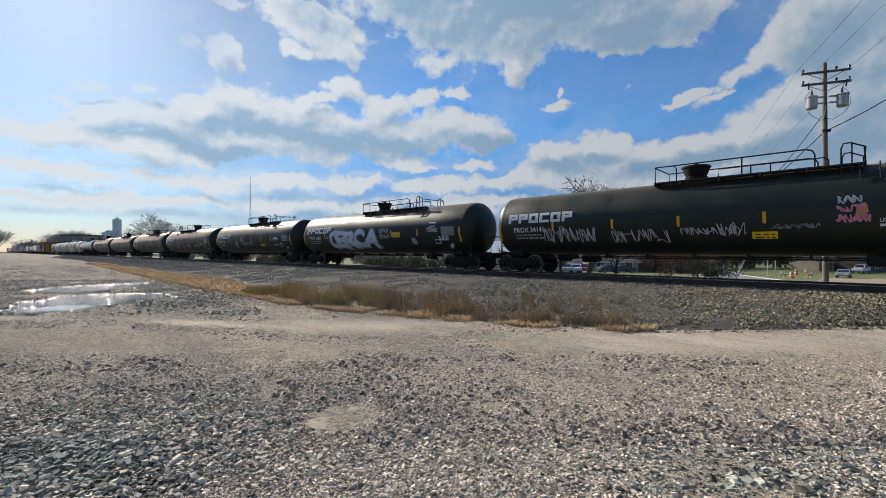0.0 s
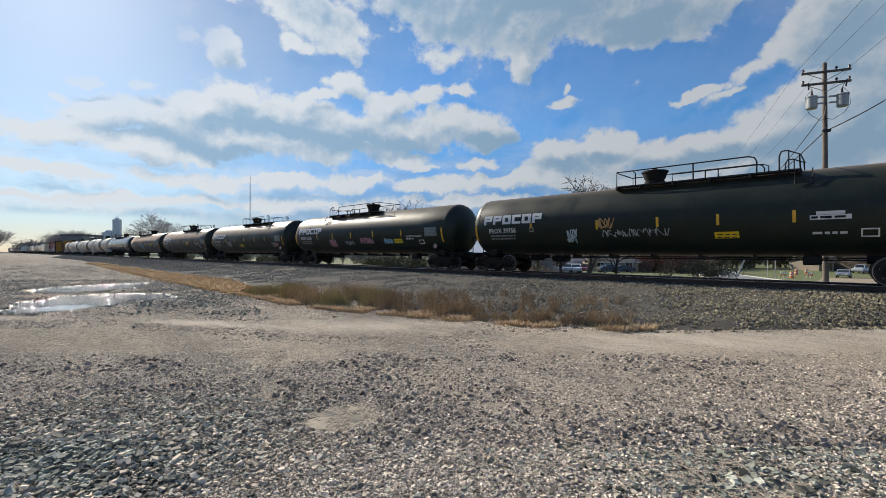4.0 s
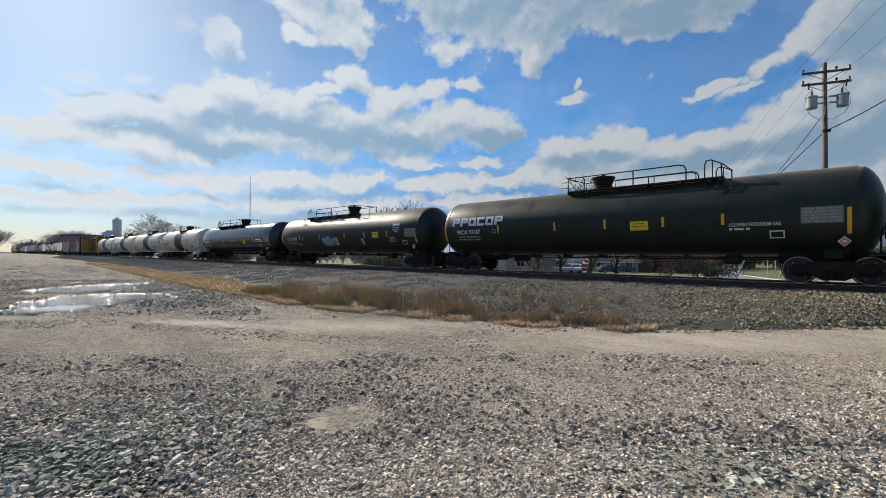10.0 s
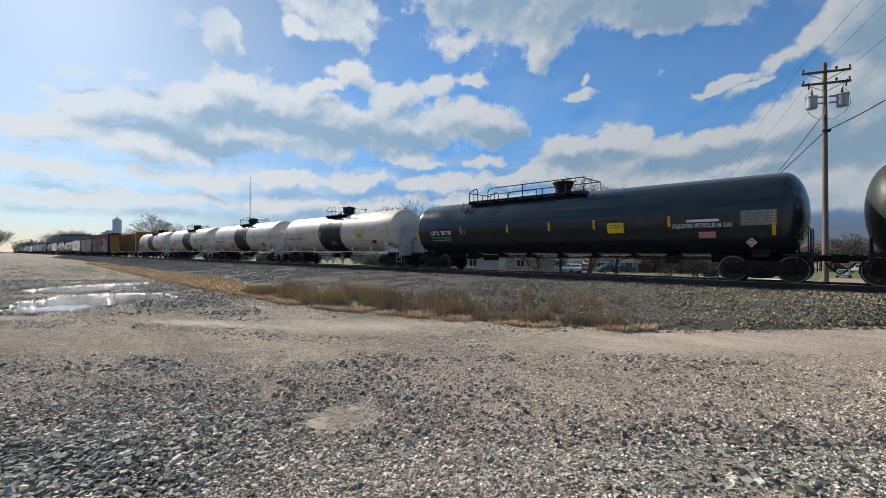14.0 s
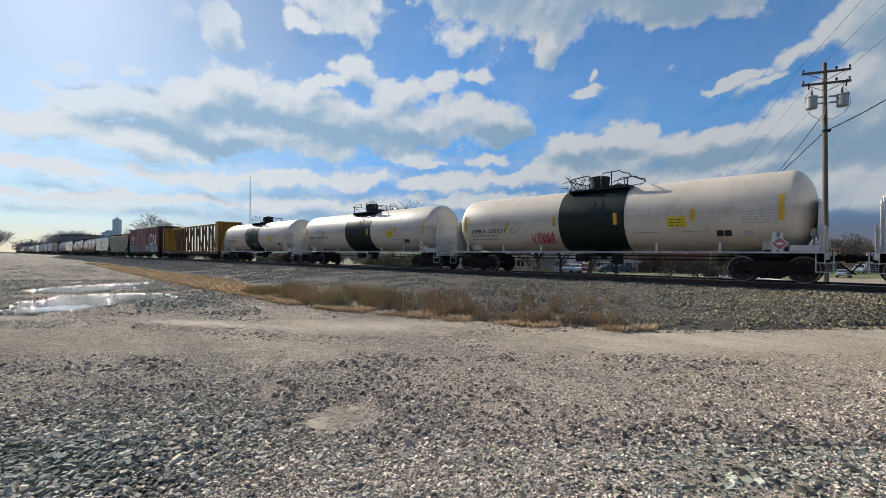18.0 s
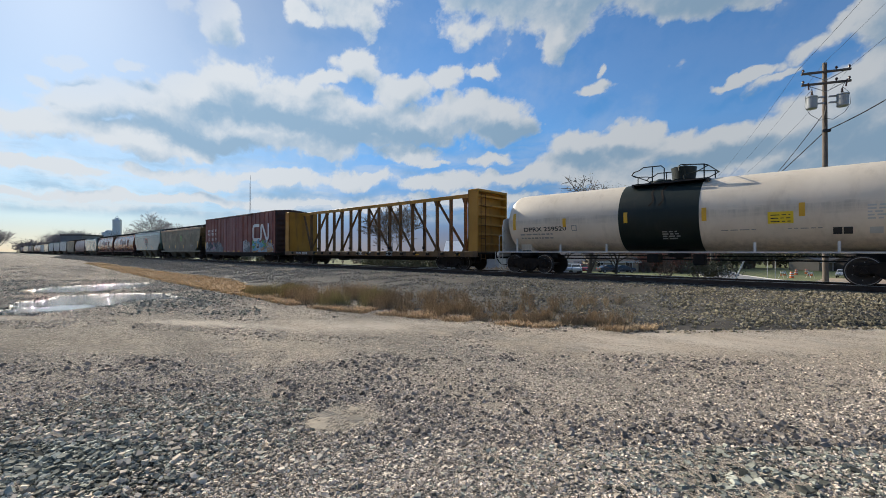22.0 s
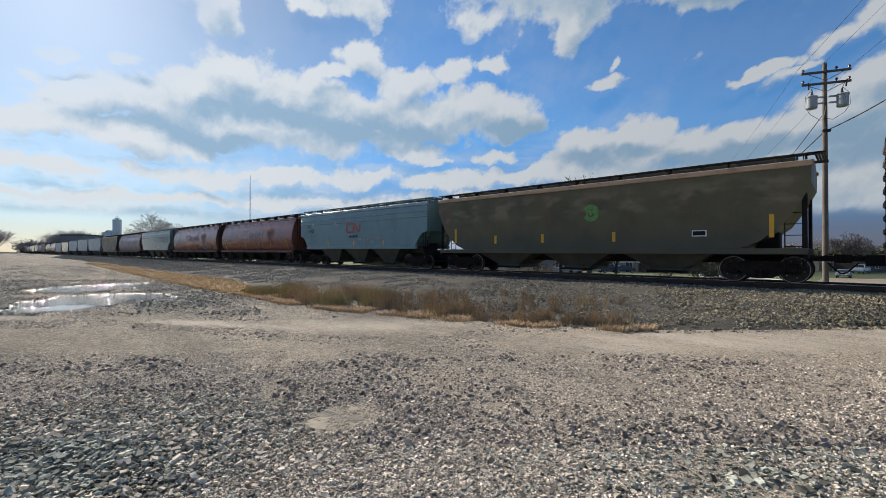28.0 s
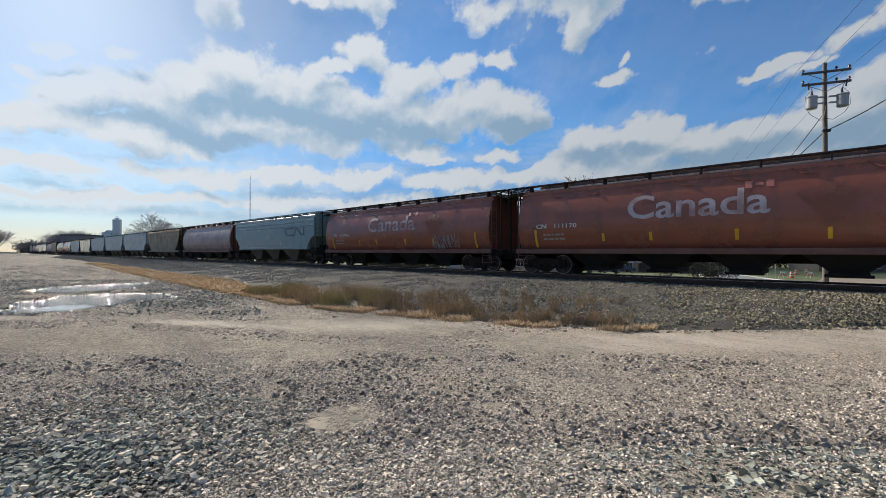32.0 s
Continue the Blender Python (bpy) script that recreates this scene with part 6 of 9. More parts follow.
    part("logo_shape", sh.mesh("logo_shape", CHALK, 0), CHALK, car, "white looping logo band")
    for x, wide in ((-8.13, 0.78), (-6.95, 0.63), (-5.9, 0.48)):
        for z in (3.34, 2.93):
            count = 3 if wide > 0.5 else 2
            for i in range(count):
                block = Shape()
                ring_block(block, side, x + i * wide / count, x + (i + 0.8) * wide / count, z, z + 0.27, 0.055, 0.02, ("right", "", "foot")[(i + int(z * 3)) % 3])
                part("name_block", block.mesh("name_block", CHALK, 0), CHALK, car)
    for text, x, wide in (("IC", -7.88, 0.33), ("533", -6.92, 0.6), ("201", -5.87, 0.56)):
        lettering("car_mark", car, CHALK, side, text, x, 2.36, wide, 0.26, 0.02)
    for x, tall in ((-8.9, 0.8), (-6.1, 0.4), (8.4, 0.85), (2.25, 0.4), (5.3, 0.4)):
        decal("reflector", car, YELLOW, side, x - 0.07, x + 0.07, 1.75 - tall / 2, 1.75 + tall / 2, 0.07)
    for x in (-2.9, -1.9, -0.4, 0.9):
        decal("door_placard", car, YELLOW if x != -1.9 else CHALK, side, x, x + 0.55, 1.08, 1.16, 0.13)
    decal("warning_panel", car, PLACARD, side, 7.1, 7.9, 1.5, 1.66, 0.07)
    decal("stencil_panel", car, CHALK, side, 5.35, 5.95, 1.38, 1.80, 0.10)
    decal("stencil_panel_ground", car, UNDER, side, 5.39, 5.91, 1.42, 1.76, 0.105)
    fine_print("panel_print", car, CHALK, side, 5.45, 5.85, 1.62, 2, 0.13, 0.07, 77, eps=0.11)
    decal("reflector", car, YELLOW, side, 5.2, 5.32, 1.38, 1.80, 0.10)
    for x0, x1, z1, ground, accents, line, seed in ((-8.7, -3.25, 2.25, SPRAY_SLATE, (SPRAY_SLATE, SPRAY_PINK, SPRAY_DARK, SPRAY_GREY), SPRAY_GREY, 3), (2.05, 3.75, 2.45, SPRAY_GREY, (SPRAY_SLATE, SPRAY_WHITE, SPRAY_PINK), SPRAY_WHITE, 5),
                                             (4.15, 8.85, 2.35, SPRAY_MIST, (SPRAY_OCHRE, SPRAY_MOSS, SPRAY_WHITE, SPRAY_BLUE, SPRAY_MIST, SPRAY_SLATE), SPRAY_WHITE, 8)):
        wild_tag(car, lambda z: w + 0.062, x0, x1, 1.02, z1, ground, accents, line, seed)
    return car


def hopper_width(kind, z):
    if kind == "round":
        return 1.56 * math.sqrt(max(0.0, 1 - ((z - 2.25) / 2.45) ** 2.0)) if z > 2.25 else 1.56 * math.sqrt(max(0.0, 1 - ((2.25 - z) / 1.75) ** 2))
    if kind == "ribbed":
        return 1.56 if z < 3.7 else 1.56 - 0.10 * (z - 3.7)
    return 1.57


def hopper(at, kind, paint, roof, body, half, label, eave=4.0, bays=3, rust=UNDER):
    """Covered grain hopper; kind is flat, ribbed or round."""
    car = thing("covered_hopper_car", label, "hopper car", at, group="freight cars of the train")
    z_low = 1.15

    def side(z):
        return hopper_width(kind, z)
    cut = 0.4 if kind == "round" else 1.75
    sh = Shape()
    floor = 1.42 if kind == "ribbed" else z_low
    slope = ((0, 2.35), (0.5, 2.2), (0.8, 1.85), (1.02, 1.55), (1.15, floor)) if kind == "ribbed" else ((0, 1.35), (cut * 0.35, 1.2), (cut, z_low)) if kind == "round" else ((0, 3.35), (0.3, 2.7), (0.75, 2.0), (1.4, 1.45), (2.1, z_low))
    stations = [(-body + d, z) for d, z in slope] + [(0, floor)] + [(body - d, z) for d, z in reversed(slope)]
    n = 14
    rows = []
    for x, zb in stations:
        ring = []
        for k in range(n + 1):
            z = zb + (eave - zb) * k / n
            ring.append((x, -side(z), z))
        ring += [(x, -0.75, eave + 0.24), (x, 0, eave + 0.32), (x, 0.75, eave + 0.24)]
        for k in range(n, -1, -1):
            z = zb + (eave - zb) * k / n
            ring.append((x, side(z), z))
        ring.append((x, 0, zb))
        ring.append(ring[0])
        rows.append(ring)
    sh.grid(rows)
    for row, flip in ((rows[0], 1), (rows[-1], 0)):
        sh.add(row[:-1], [tuple(range(len(row) - 1))])
    part("body", sh, paint, car)
    we = side(eave)
    over = 0.85 if kind == "round" else 0.08 if kind == "ribbed" else 0.35
    edge_mat = roof
    board = BLUE_HOP if kind == "ribbed" else GRATE
    part("roof_edge", Shape().box(-body - 0.05, body + 0.05, -we - 0.06, -we + 0.1, eave - 0.10, eave + 0.10, 0.02), edge_mat, car)
    part("roof_edge", Shape().box(-body - 0.05, body + 0.05, we - 0.1, we + 0.05, eave - 0.06, eave + 0.08, 0.02), edge_mat, car)
    part("hatch_cover", Shape().box(-body + 0.5, body - 0.5, -0.35, 0.35, eave + 0.28, eave + 0.46, 0.04), ROOF_DARK, car)
    clamp = fixed(Shape().box(-0.05, 0.05, -0.45, 0.45, eave + 0.3, eave + 0.52, 0.01).mesh("hatch_clamp", ROOF_DARK))
    for k in range(13):
        part("hatch_clamp", clamp, ROOF_DARK, car, at=pose(-body + 1.0 + k * (2 * body - 2) / 12, 0, 0))
    for s in (-1, 1):
        part("running_board", Shape().box(-body - over, body + over, min(s * 0.75, s * 1.2), max(s * 0.75, s * 1.2), eave + 0.36, eave + 0.40), board, car)
        leg = fixed(Shape().box(-0.02, 0.02, min(s * 0.8, s * 1.15), max(s * 0.8, s * 1.15), eave + 0.06, eave + 0.37).mesh("board_bracket", board))
        for k in range(9):
            part("board_bracket", leg, board, car, at=pose(-body + 0.4 + k * (2 * body - 0.8) / 8, 0, 0))
        ends = Shape()
        for k in range(4):
            x = s * (body + 0.08 + (over - 0.12) * k / 3)
            ends.box(x - 0.03, x + 0.03, -1.2, 1.2, eave + 0.355, eave + 0.395)
        part("end_board", ends, board, car)
    for s in (-1, 1):
        long_ = body - 1.0 if kind == "ribbed" else half - 0.75
        sill = Shape().box(-long_, long_, min(s * 1.34, s * 1.585), max(s * 1.34, s * 1.585), floor - 0.16, floor + 0.06, 0.015)
        part("side_sill", sill, rust if kind == "round" else paint, car)
    part("centre_sill", Shape().box(-half + 0.7, half - 0.7, -0.32, 0.32, 0.66, 0.98, 0.02), UNDER, car)
    # discharge bays
    span_ = 2 * (body - (2.6 if kind != "round" else 2.4))
    wide = span_ / bays * 0.98
    for k in range(bays):
        x = -span_ / 2 + span_ * (k + 0.5) / bays
        a, b = wide / 2, wide * 0.16
        bay = Shape()
        rows = [[(x - a, -1.38, floor), (x + a, -1.38, floor), (x + a, 1.38, floor), (x - a, 1.38, floor), (x - a, -1.38, floor)],
                [(x - b, -0.95, 0.40), (x + b, -0.95, 0.40), (x + b, 0.95, 0.40), (x - b, 0.95, 0.40), (x - b, -0.95, 0.40)]]
        bay.grid(rows).box(x - b - 0.06, x + b + 0.06, -1.0, 1.0, 0.26, 0.42, 0.02)
        hb = part("discharge_bay", bay, BAY_DARK if kind != "round" else UNDER, car, "dark discharge bay")
        part("outlet_gate", Shape().box(x - b - 0.16, x + b + 0.16, -1.12, -1.0, 0.24, 0.34, 0.02).tube([(x - b, -1.2, 0.32), (x + b, -1.2, 0.32)], 0.03, 6), UNDER, hb)
    for s in (-1, 1):
        xe = s * (half - 0.8)
        far = Shape()
        for y in (1.0, 1.42):
            far.tube([(xe, y, 0.45 if y > 1.2 else z_low), (xe, y, eave + 0.36)], 0.022, 5)
        for k in range(11):
            far.tube([(xe, 1.42, 0.55 + k * 0.35), (xe, 1.0, 0.55 + k * 0.35)], 0.014, 4)
        part("ladder", far, UNDER if kind == "flat" else rust, car)
        gear = Shape()
        for y in (-1.42, -1.0):
            gear.tube([(xe, y, 0.45 if abs(y) > 1.2 else z_low), (xe, y, eave + 0.36)], 0.022, 5)
        for k in range(11):
            z = 0.55 + k * 0.35
            gear.tube([(xe, -1.42, z), (xe, -1.0, z)], 0.014, 4)
        part("ladder", gear, UNDER if kind == "flat" else rust, car)
        top = 2.6 if kind == "ribbed" else 1.5 if kind == "round" else 2.8
        side_l = Shape()
        xs_ = (s * (half - 0.85), s * (half - 1.35))
        for x in xs_:
            side_l.tube([(x, -1.5, 0.45), (x, -1.5, eave + 0.3 if kind == "flat" and x == xs_[0] else top)], 0.02, 5)
        for k in range(3 if kind == "round" else 6):
            side_l.tube([(xs_[0], -1.5, 0.5 + k * 0.38), (xs_[1], -1.5, 0.5 + k * 0.38)], 0.014, 4)
        part("side_ladder", side_l, UNDER if kind == "flat" else rust, car)
        for q in (-1, 1):
            part("corner_post", Shape().box(min(xe, xe - s * 0.1), max(xe, xe - s * 0.1), min(q * 1.38, q * 1.5), max(q * 1.38, q * 1.5), z_low, eave, 0.01) if kind == "flat" else
                 Shape().tube([(xe - s * 0.5, q * 0.7, z_low), (xe - s * 0.5, q * 0.7, eave)], 0.03, 6), UNDER, car)
        if kind == "round":
            # folded end sheet under a drooping plate roof
            fold = [(-1.5, 0.0), (-0.95, 0.10), (-0.9, 0.03), (-0.05, 0.14), (0.0, 0.05), (0.9, 0.14), (0.95, 0.03), (1.5, 0.0)]
            sheet = Shape()
            low, high = z_low + 0.05, eave - 0.02
            sheet.grid([[(s * (body + 0.006 + d), y * min(1.0, side(z) / 1.56) * 0.985, z) for y, d in fold] for z in [low + (high - low) * k / 10 for k in range(11)]])
            sheet.grid([[(s * (body + 0.002), y * min(1.0, side(z) / 1.56) * 0.985, z) for y, d in fold] for z in [low + (high - low) * k / 10 for k in range(11)]])
            part("end_sheet", sheet, END_RUST, car, "dull rust-brown folded end sheet")
            lid = Shape()
            for dz in (0.0, 0.02):
                lid.grid([[(s * (body - 0.1), y, eave + 0.20 - 0.14 * abs(y) / 1.3 + dz), (s * (body + 0.5), y, eave + 0.18 - 0.14 * abs(y) / 1.3 + dz), (s * (body + 0.8), y, eave + 0.06 - 0.14 * abs(y) / 1.3 + dz)] for y in (-1.35, -0.7, 0, 0.7, 1.35)])
            part("end_canopy", lid, GRATE, car, "dark plate over the car's end")
            for y in (-1.42, -0.5, 0.42, 1.42):
                part("end_post", Shape().box(s * (body + 0.72) - 0.03, s * (body + 0.72) + 0.03, y - 0.03, y + 0.03, z_low - 0.1, eave + 0.36, 0.01), UNDER, car)
        plate = Shape().box(min(s * (body - 1.6), xe), max(s * (body - 1.6), xe), -1.45, 1.45, z_low - 0.12, z_low - 0.06)
        plate.box(xe - 0.05, xe + 0.05, -1.5, 1.5, z_low - 0.3, z_low + 0.02, 0.01)
        part("end_platform", plate, UNDER, car)
        if kind != "round":
            hop = Shape().box(s * (body - 1.3) - 0.35, s * (body - 1.3) + 0.35, -0.4, 0.4, z_low, 1.8, 0.05)
            part("brake_gear", hop, UNDER, car)
        bogie(car, s * (half - 2.05))
    couplers(car, half)
    if kind == "ribbed":
        for z in (3.25, 3.58):
            bead = Shape()
            bead.prism([(-side(z) + 0.01, z - 0.05), (-side(z) - 0.025, z - 0.015), (-side(z) - 0.025, z + 0.015), (-side(z) + 0.01, z + 0.05)], -body + 0.02, body - 0.02, "x")
            part("side_bead", bead, paint, car)
    return car, side


# ---- the train, from its first car seen to its last ----
CARS = []


def rolling_at(front, length):
    """Pose at 0 s of a car whose front coupler stands at that x."""
    m = pose(front - length / 2, YC, ZR)
    return m


def join(made, front, length, near=True):
    car = made[0] if isinstance(made, tuple) else made
    CARS.append((car, front - length / 2, near))
    return made


def build_train():
    rows = (("PROX 34141", -4.65, 10.15, 9.4, 8.05, False, (-5.74, -2.9, -0.3, 2.43), (2.06, 2.79, 1.54, 1.79), "long"),
            ("PROX 34361", -24.8, 10.0, 9.4, 8.05, False, (-5.6, -2.4, 2.5, 5.0), (2.61, 3.36, 2.02, 2.34), "stacked"),
            ("PROX 39756", -44.65, 9.87, 9.4, 8.05, False, (-5.34, -1.98, 0.53, 2.63, 4.84), (2.5, 3.27, 1.58, 1.82), "plate"),
            ("PROX 35830", -64.6, 10.05, 9.4, 8.05, True, (-5.4, -3.16, -0.73, 1.91, 4.87), (4.09, 4.89, 1.64, 1.92), "long"),
            ("PROX 34910", -84.5, 9.85, 9.4, 8.05, False, (-4.67, -2.26, 0.2, 2.67, 4.95), (-1.02, -0.22, 1.54, 1.82), "odour"),
            ("PROX 93187", -104.55, 10.2, 9.4, 8.1, False, (-5.04, -1.75, 0.68, 3.04, 5.09), (1.76, 2.48, 1.97, 2.34), "long"),
            ("TILX 303084", -124.6, 10.0, 9.5, 8.25, True, (-5.84, -2.63, 0.86, 3.31, 5.85), (4.26, 4.94, 2.05, 2.44), "tall"),
            ("CBTX 787790", -145.08, 10.3, 9.62, 8.3, True, (-5.51, -2.34, 0.08, 2.32, 5.4), (2.92, 3.62, 1.88, 2.31), "wide"))
    sides = []
    for i, (mark, x, half, reach, bx, mirror, stripes, sign, words) in enumerate(rows):
        label = ("glossy clean black pressure tank car with white lettering" if i == 7 else "black pressure tank car with pale blue graffiti and top walkway" if i == 6 else
                 "black pressure tank car with white logo and large bubble graffiti" if i == 1 else "black pressure tank car with white block logo and top walkway")
        extra = {6: dict(panel=(7.62, 8.67), square=(7.3, 7.72), hazard=8.3), 7: dict(panel=(7.76, 8.81), square=None, hazard=8.07), 5: dict(panel=(7.31, 8.37), hazard=8.38)}.get(i, {})
        car, side = long_tank(pose(x, YC, ZR), BLACK_NEW if i == 7 else BLACK, mark, mirror, i < 6, label, half, reach, bx, stripes, sign, words=words, seed=i * 10, **extra)
        CARS.append((car, x, True))
        sides.append((car, side))
    (a, sa), (b, sb), (c, sc), (d, sd), (e, se), (f, sf), (g, sg), (h, sh_) = sides
    for car, side, x0, x1, z0, z1, fill, edge, count, stroke, seed in (
            (a, sa, -6.25, -3.52, 1.5, 2.19, SPRAY_WHITE, None, 7, 0.06, 1), (a, sa, -2.96, -0.66, 1.47, 2.0, SPRAY_WHITE, None, 6, 0.05, 2), (a, sa, -0.23, 1.03, 1.74, 2.0, SPRAY_WHITE, None, 6, 0.045, 3),
            (a, sa, 0.99, 1.88, 1.68, 2.12, SPRAY_WHITE, None, 4, 0.05, 5), (a, sa, 4.3, 4.95, 2.62, 2.85, SPRAY_WHITE, None, 3, 0.07, 4), (a, sa, 4.3, 5.0, 2.34, 2.55, SPRAY_PINK, None, 3, 0.06, 34), (a, sa, 4.25, 5.1, 2.02, 2.25, SPRAY_PINK, None, 4, 0.06, 35), (a, sa, 4.75, 4.98, 2.1, 2.6, SPRAY_OCHRE, None, 1, 0.22, 6), (a, sa, 2.6, 3.9, 1.86, 2.02, SPRAY_SLATE, None, 6, 0.05, 36),
            (b, sb, 1.2, 2.3, 2.3, 2.66, SPRAY_WHITE, None, 6, 0.03, 7), (b, sb, 1.2, 2.5, 1.95, 2.25, SPRAY_WHITE, None, 6, 0.03, 27), (b, sb, 4.4, 4.86, 1.5, 2.0, SPRAY_PALE, None, 3, 0.04, 8), (b, sb, 6.8, 7.7, 1.74, 2.03, SPRAY_PALE, None, 5, 0.06, 9),
            (c, sc, -1.87, 1.11, 1.72, 2.04, SPRAY_WHITE, None, 9, 0.04, 10), (c, sc, -3.5, -2.85, 1.5, 2.1, SPRAY_PALE, None, 3, 0.06, 11), (c, sc, -2.0, -1.2, 2.1, 2.55, SPRAY_OCHRE, None, 2, 0.08, 12),
            (d, sd, -3.7, -2.65, 1.45, 2.0, SPRAY_PINK, SPRAY_WHITE, 3, 0.08, 14), (d, sd, -1.53, -0.4, 1.56, 1.86, SPRAY_WHITE, None, 4, 0.06, 15), (d, sd, 0.42, 1.99, 1.62, 2.05, SPRAY_PINK, SPRAY_WHITE, 5, 0.055, 16),
            (d, sd, 3.08, 4.05, 1.6, 1.95, SPRAY_BLUE, SPRAY_PALE, 4, 0.06, 17), (e, se, -4.28, -2.92, 1.58, 2.18, SPRAY_WHITE, None, 7, 0.045, 18),
            (g, sg, -2.29, -0.8, 1.53, 2.25, SPRAY_BLUE, SPRAY_PALE, 4, 0.07, 21), (g, sg, -1.1, 0.05, 1.55, 2.2, SPRAY_PALE, None, 4, 0.07, 24), (g, sg, -6.3, -5.5, 1.58, 1.8, SPRAY_WHITE, None, 4, 0.035, 22),
            (g, sg, 2.9, 3.28, 1.55, 2.03, SPRAY_WHITE, None, 2, 0.055, 23)):
        scrawl(car, side, x0, x1, z0, z1, fill, edge, count, stroke, seed)
    fat_letters(b, sb, "CERCA", ((-5.0, -3.85), (-4.1, -2.85), (-2.98, -1.35), (-1.75, -0.45), (-0.45, 1.12)), 1.32, 2.55, SPRAY_CHROME, SPRAY_DARK, SPRAY_PALE, "big silvery blue bubble graffiti letter")
    for i, (mark, front, length) in enumerate((("DPRX 259541", -155.4, 17.4), ("DPRX 259217", -172.8, 17.5), ("DPRX 259538", -190.3, 17.6), ("DPRX 259520", -207.9, 17.6))):
        car, side = join(white_tank(rolling_at(front, length), mark, i * 7 + 1, ((-1.75, 1.34), (-1.38, 1.68), (-1.43, 1.64), (-1.82, 1.24))[i], -6.55 if i == 3 else -6.68, i in (0, 3)), front, length)
        if i == 1:
            scrawl(car, side, -2.9, -1.6, 1.45, 2.05, SPRAY_RED, None, 6, 0.05, 31, "red sprayed scrawl")
    join(centre_beam(rolling_at(-225.5, 23.6)), -225.5, 23.6)
    join(box_car(rolling_at(-248.97, 20.1)), -248.97, 20.1)
    car, side = join(hopper(rolling_at(-269.2, 18.3), "flat", OLIVE, OLIVE_ROOF, 8.45, 9.1, "grimy olive brown covered hopper car with yellow reflectors", 4.02), -269.2, 18.3)
    for x, z, tall in ((7.4, 1.98, 0.8), (1.96, 1.72, 0.42), (-1.5, 1.72, 0.42), (-4.3, 1.72, 0.42), (-7.1, 1.98, 0.8)):
        decal("reflector", car, YELLOW, side, x - 0.07, x + 0.07, z - tall / 2, z + tall / 2)
    decal("stencil_panel", car, CHALK, side, 4.95, 5.45, 1.66, 1.9)
    decal("stencil_panel_ground", car, UNDER, side, 4.99, 5.41, 1.70, 1.86, 0.016)
    ring = Shape()
    ribbon(ring, [(0.95 + 0.28 * math.cos(k * 0.3), 2.8 + 0.28 * math.sin(k * 0.3)) for k in range(-9, 10)], 0.2, side, 0.014)
    part("spray_ring", ring.mesh("spray_ring", SPRAY_MOSS, 0), SPRAY_MOSS, car, "fading green sprayed ring")
    scrawl(car, side, 0.7, 1.3, 2.7, 2.95, SPRAY_MOSS, None, 2, 0.08, 42)
    car, side = join(hopper(rolling_at(-287.25, 16.3), "ribbed", GREY_CN, BLUE_HOP, 7.6, 8.1, "blue-grey covered hopper car with red logo and dark lettering", 4.05), -287.25, 16.3)
    zig(car, side, -0.85, 0.78, 2.5, RED_LOGO)
    fine_print("name_bars", car, INK, side, -0.6, 0.6, 2.1, 1, 0.2, 0.16, 46)
    lettering("car_mark", car, INK, side, "CN", -6.5, 3.0, 0.42, 0.25)
    lettering("car_mark", car, INK, side, "114920", -6.5, 2.62, 1.07, 0.25)
    fine_print("stencil", car, DULL, side, -6.48, -5.45, 2.42, 4, 0.17, 0.06, 44)
    for x, tall in ((-3.4, 0.35), (0, 0.35), (3.4, 0.35)):
        decal("reflector", car, YELLOW, side, x - 0.06, x + 0.06, 1.7 - tall / 2, 1.7 + tall / 2)
    fine_print("stencil", car, DULL, side, 0.5, 3.2, 1.9, 1, 0.2, 0.12, 45)
    front = -303.65
    for i in range(2):
        car, side = join(hopper(rolling_at(front, 17.9), "round", RED_HOP, RED_HOP, 8.0, 8.9, "weathered oxide red round-sided grain hopper with white lettering", 3.98, 4, SILL_RUST), front, 17.9)
        lettering("country_name", car, FADED_WHITE if i == 0 else FADED_PINK, side, "Canada", -2.62, 2.46, 4.85, 0.95, 0.02, "large white painted word")
        for x0, x1, z0 in ((1.48, 1.7, 3.36), (1.78, 2.02, 3.44), (2.1, 2.32, 3.36)):
            decal("flag_mark", car, FADED_RED, side, x0, x1, z0, 3.62 if z0 < 3.4 else 3.54)
        lettering("car_mark", car, CHALK, side, "CN   111170" if i == 0 else "CN   110966", -6.98, 2.2, 2.1, 0.2)
        fine_print("stencil", car, DULL, side, -6.6, -5.5, 1.85, 2, 0.2, 0.08, 51 + i)
        wheat = Shape()
        for k in range(5):
            ribbon(wheat, curve_points([(3.8, 1.9), (3.5 + 0.15 * k, 2.5), (3.0 + 0.4 * k, 3.1 + 0.12 * (2 - abs(k - 2)))]), 0.22, side, 0.012 + 0.0006 * k)
        part("faded_emblem", wheat.mesh("faded_emblem", WHEAT, 0), WHEAT, car, "faded ochre grain emblem")
        for x, tall in ((7.05, 0.85), (3.77, 0.42), (1.25, 0.4), (-1.7, 0.35), (-3.67, 0.35), (-7.03, 0.85)):
            decal("reflector", car, YELLOW, side, x - 0.06, x + 0.06, 1.72 - tall / 2, 1.72 + tall / 2)
        for k in range(8):
            x = -6.5 + k * 1.85
            part("roof_clip", Shape().tube([(x, -side(3.98) - 0.03, 3.98), (x + 0.35, -side(3.72) - 0.09, 3.72), (x + 0.75, -side(3.66) - 0.03, 3.66)], 0.018, 4), RED_HOP, car)
        if i:
            scrawl(car, side, 3.6, 5.9, 1.25, 2.1, SPRAY_GREY, None, 7, 0.035, 55)
        front -= 17.9
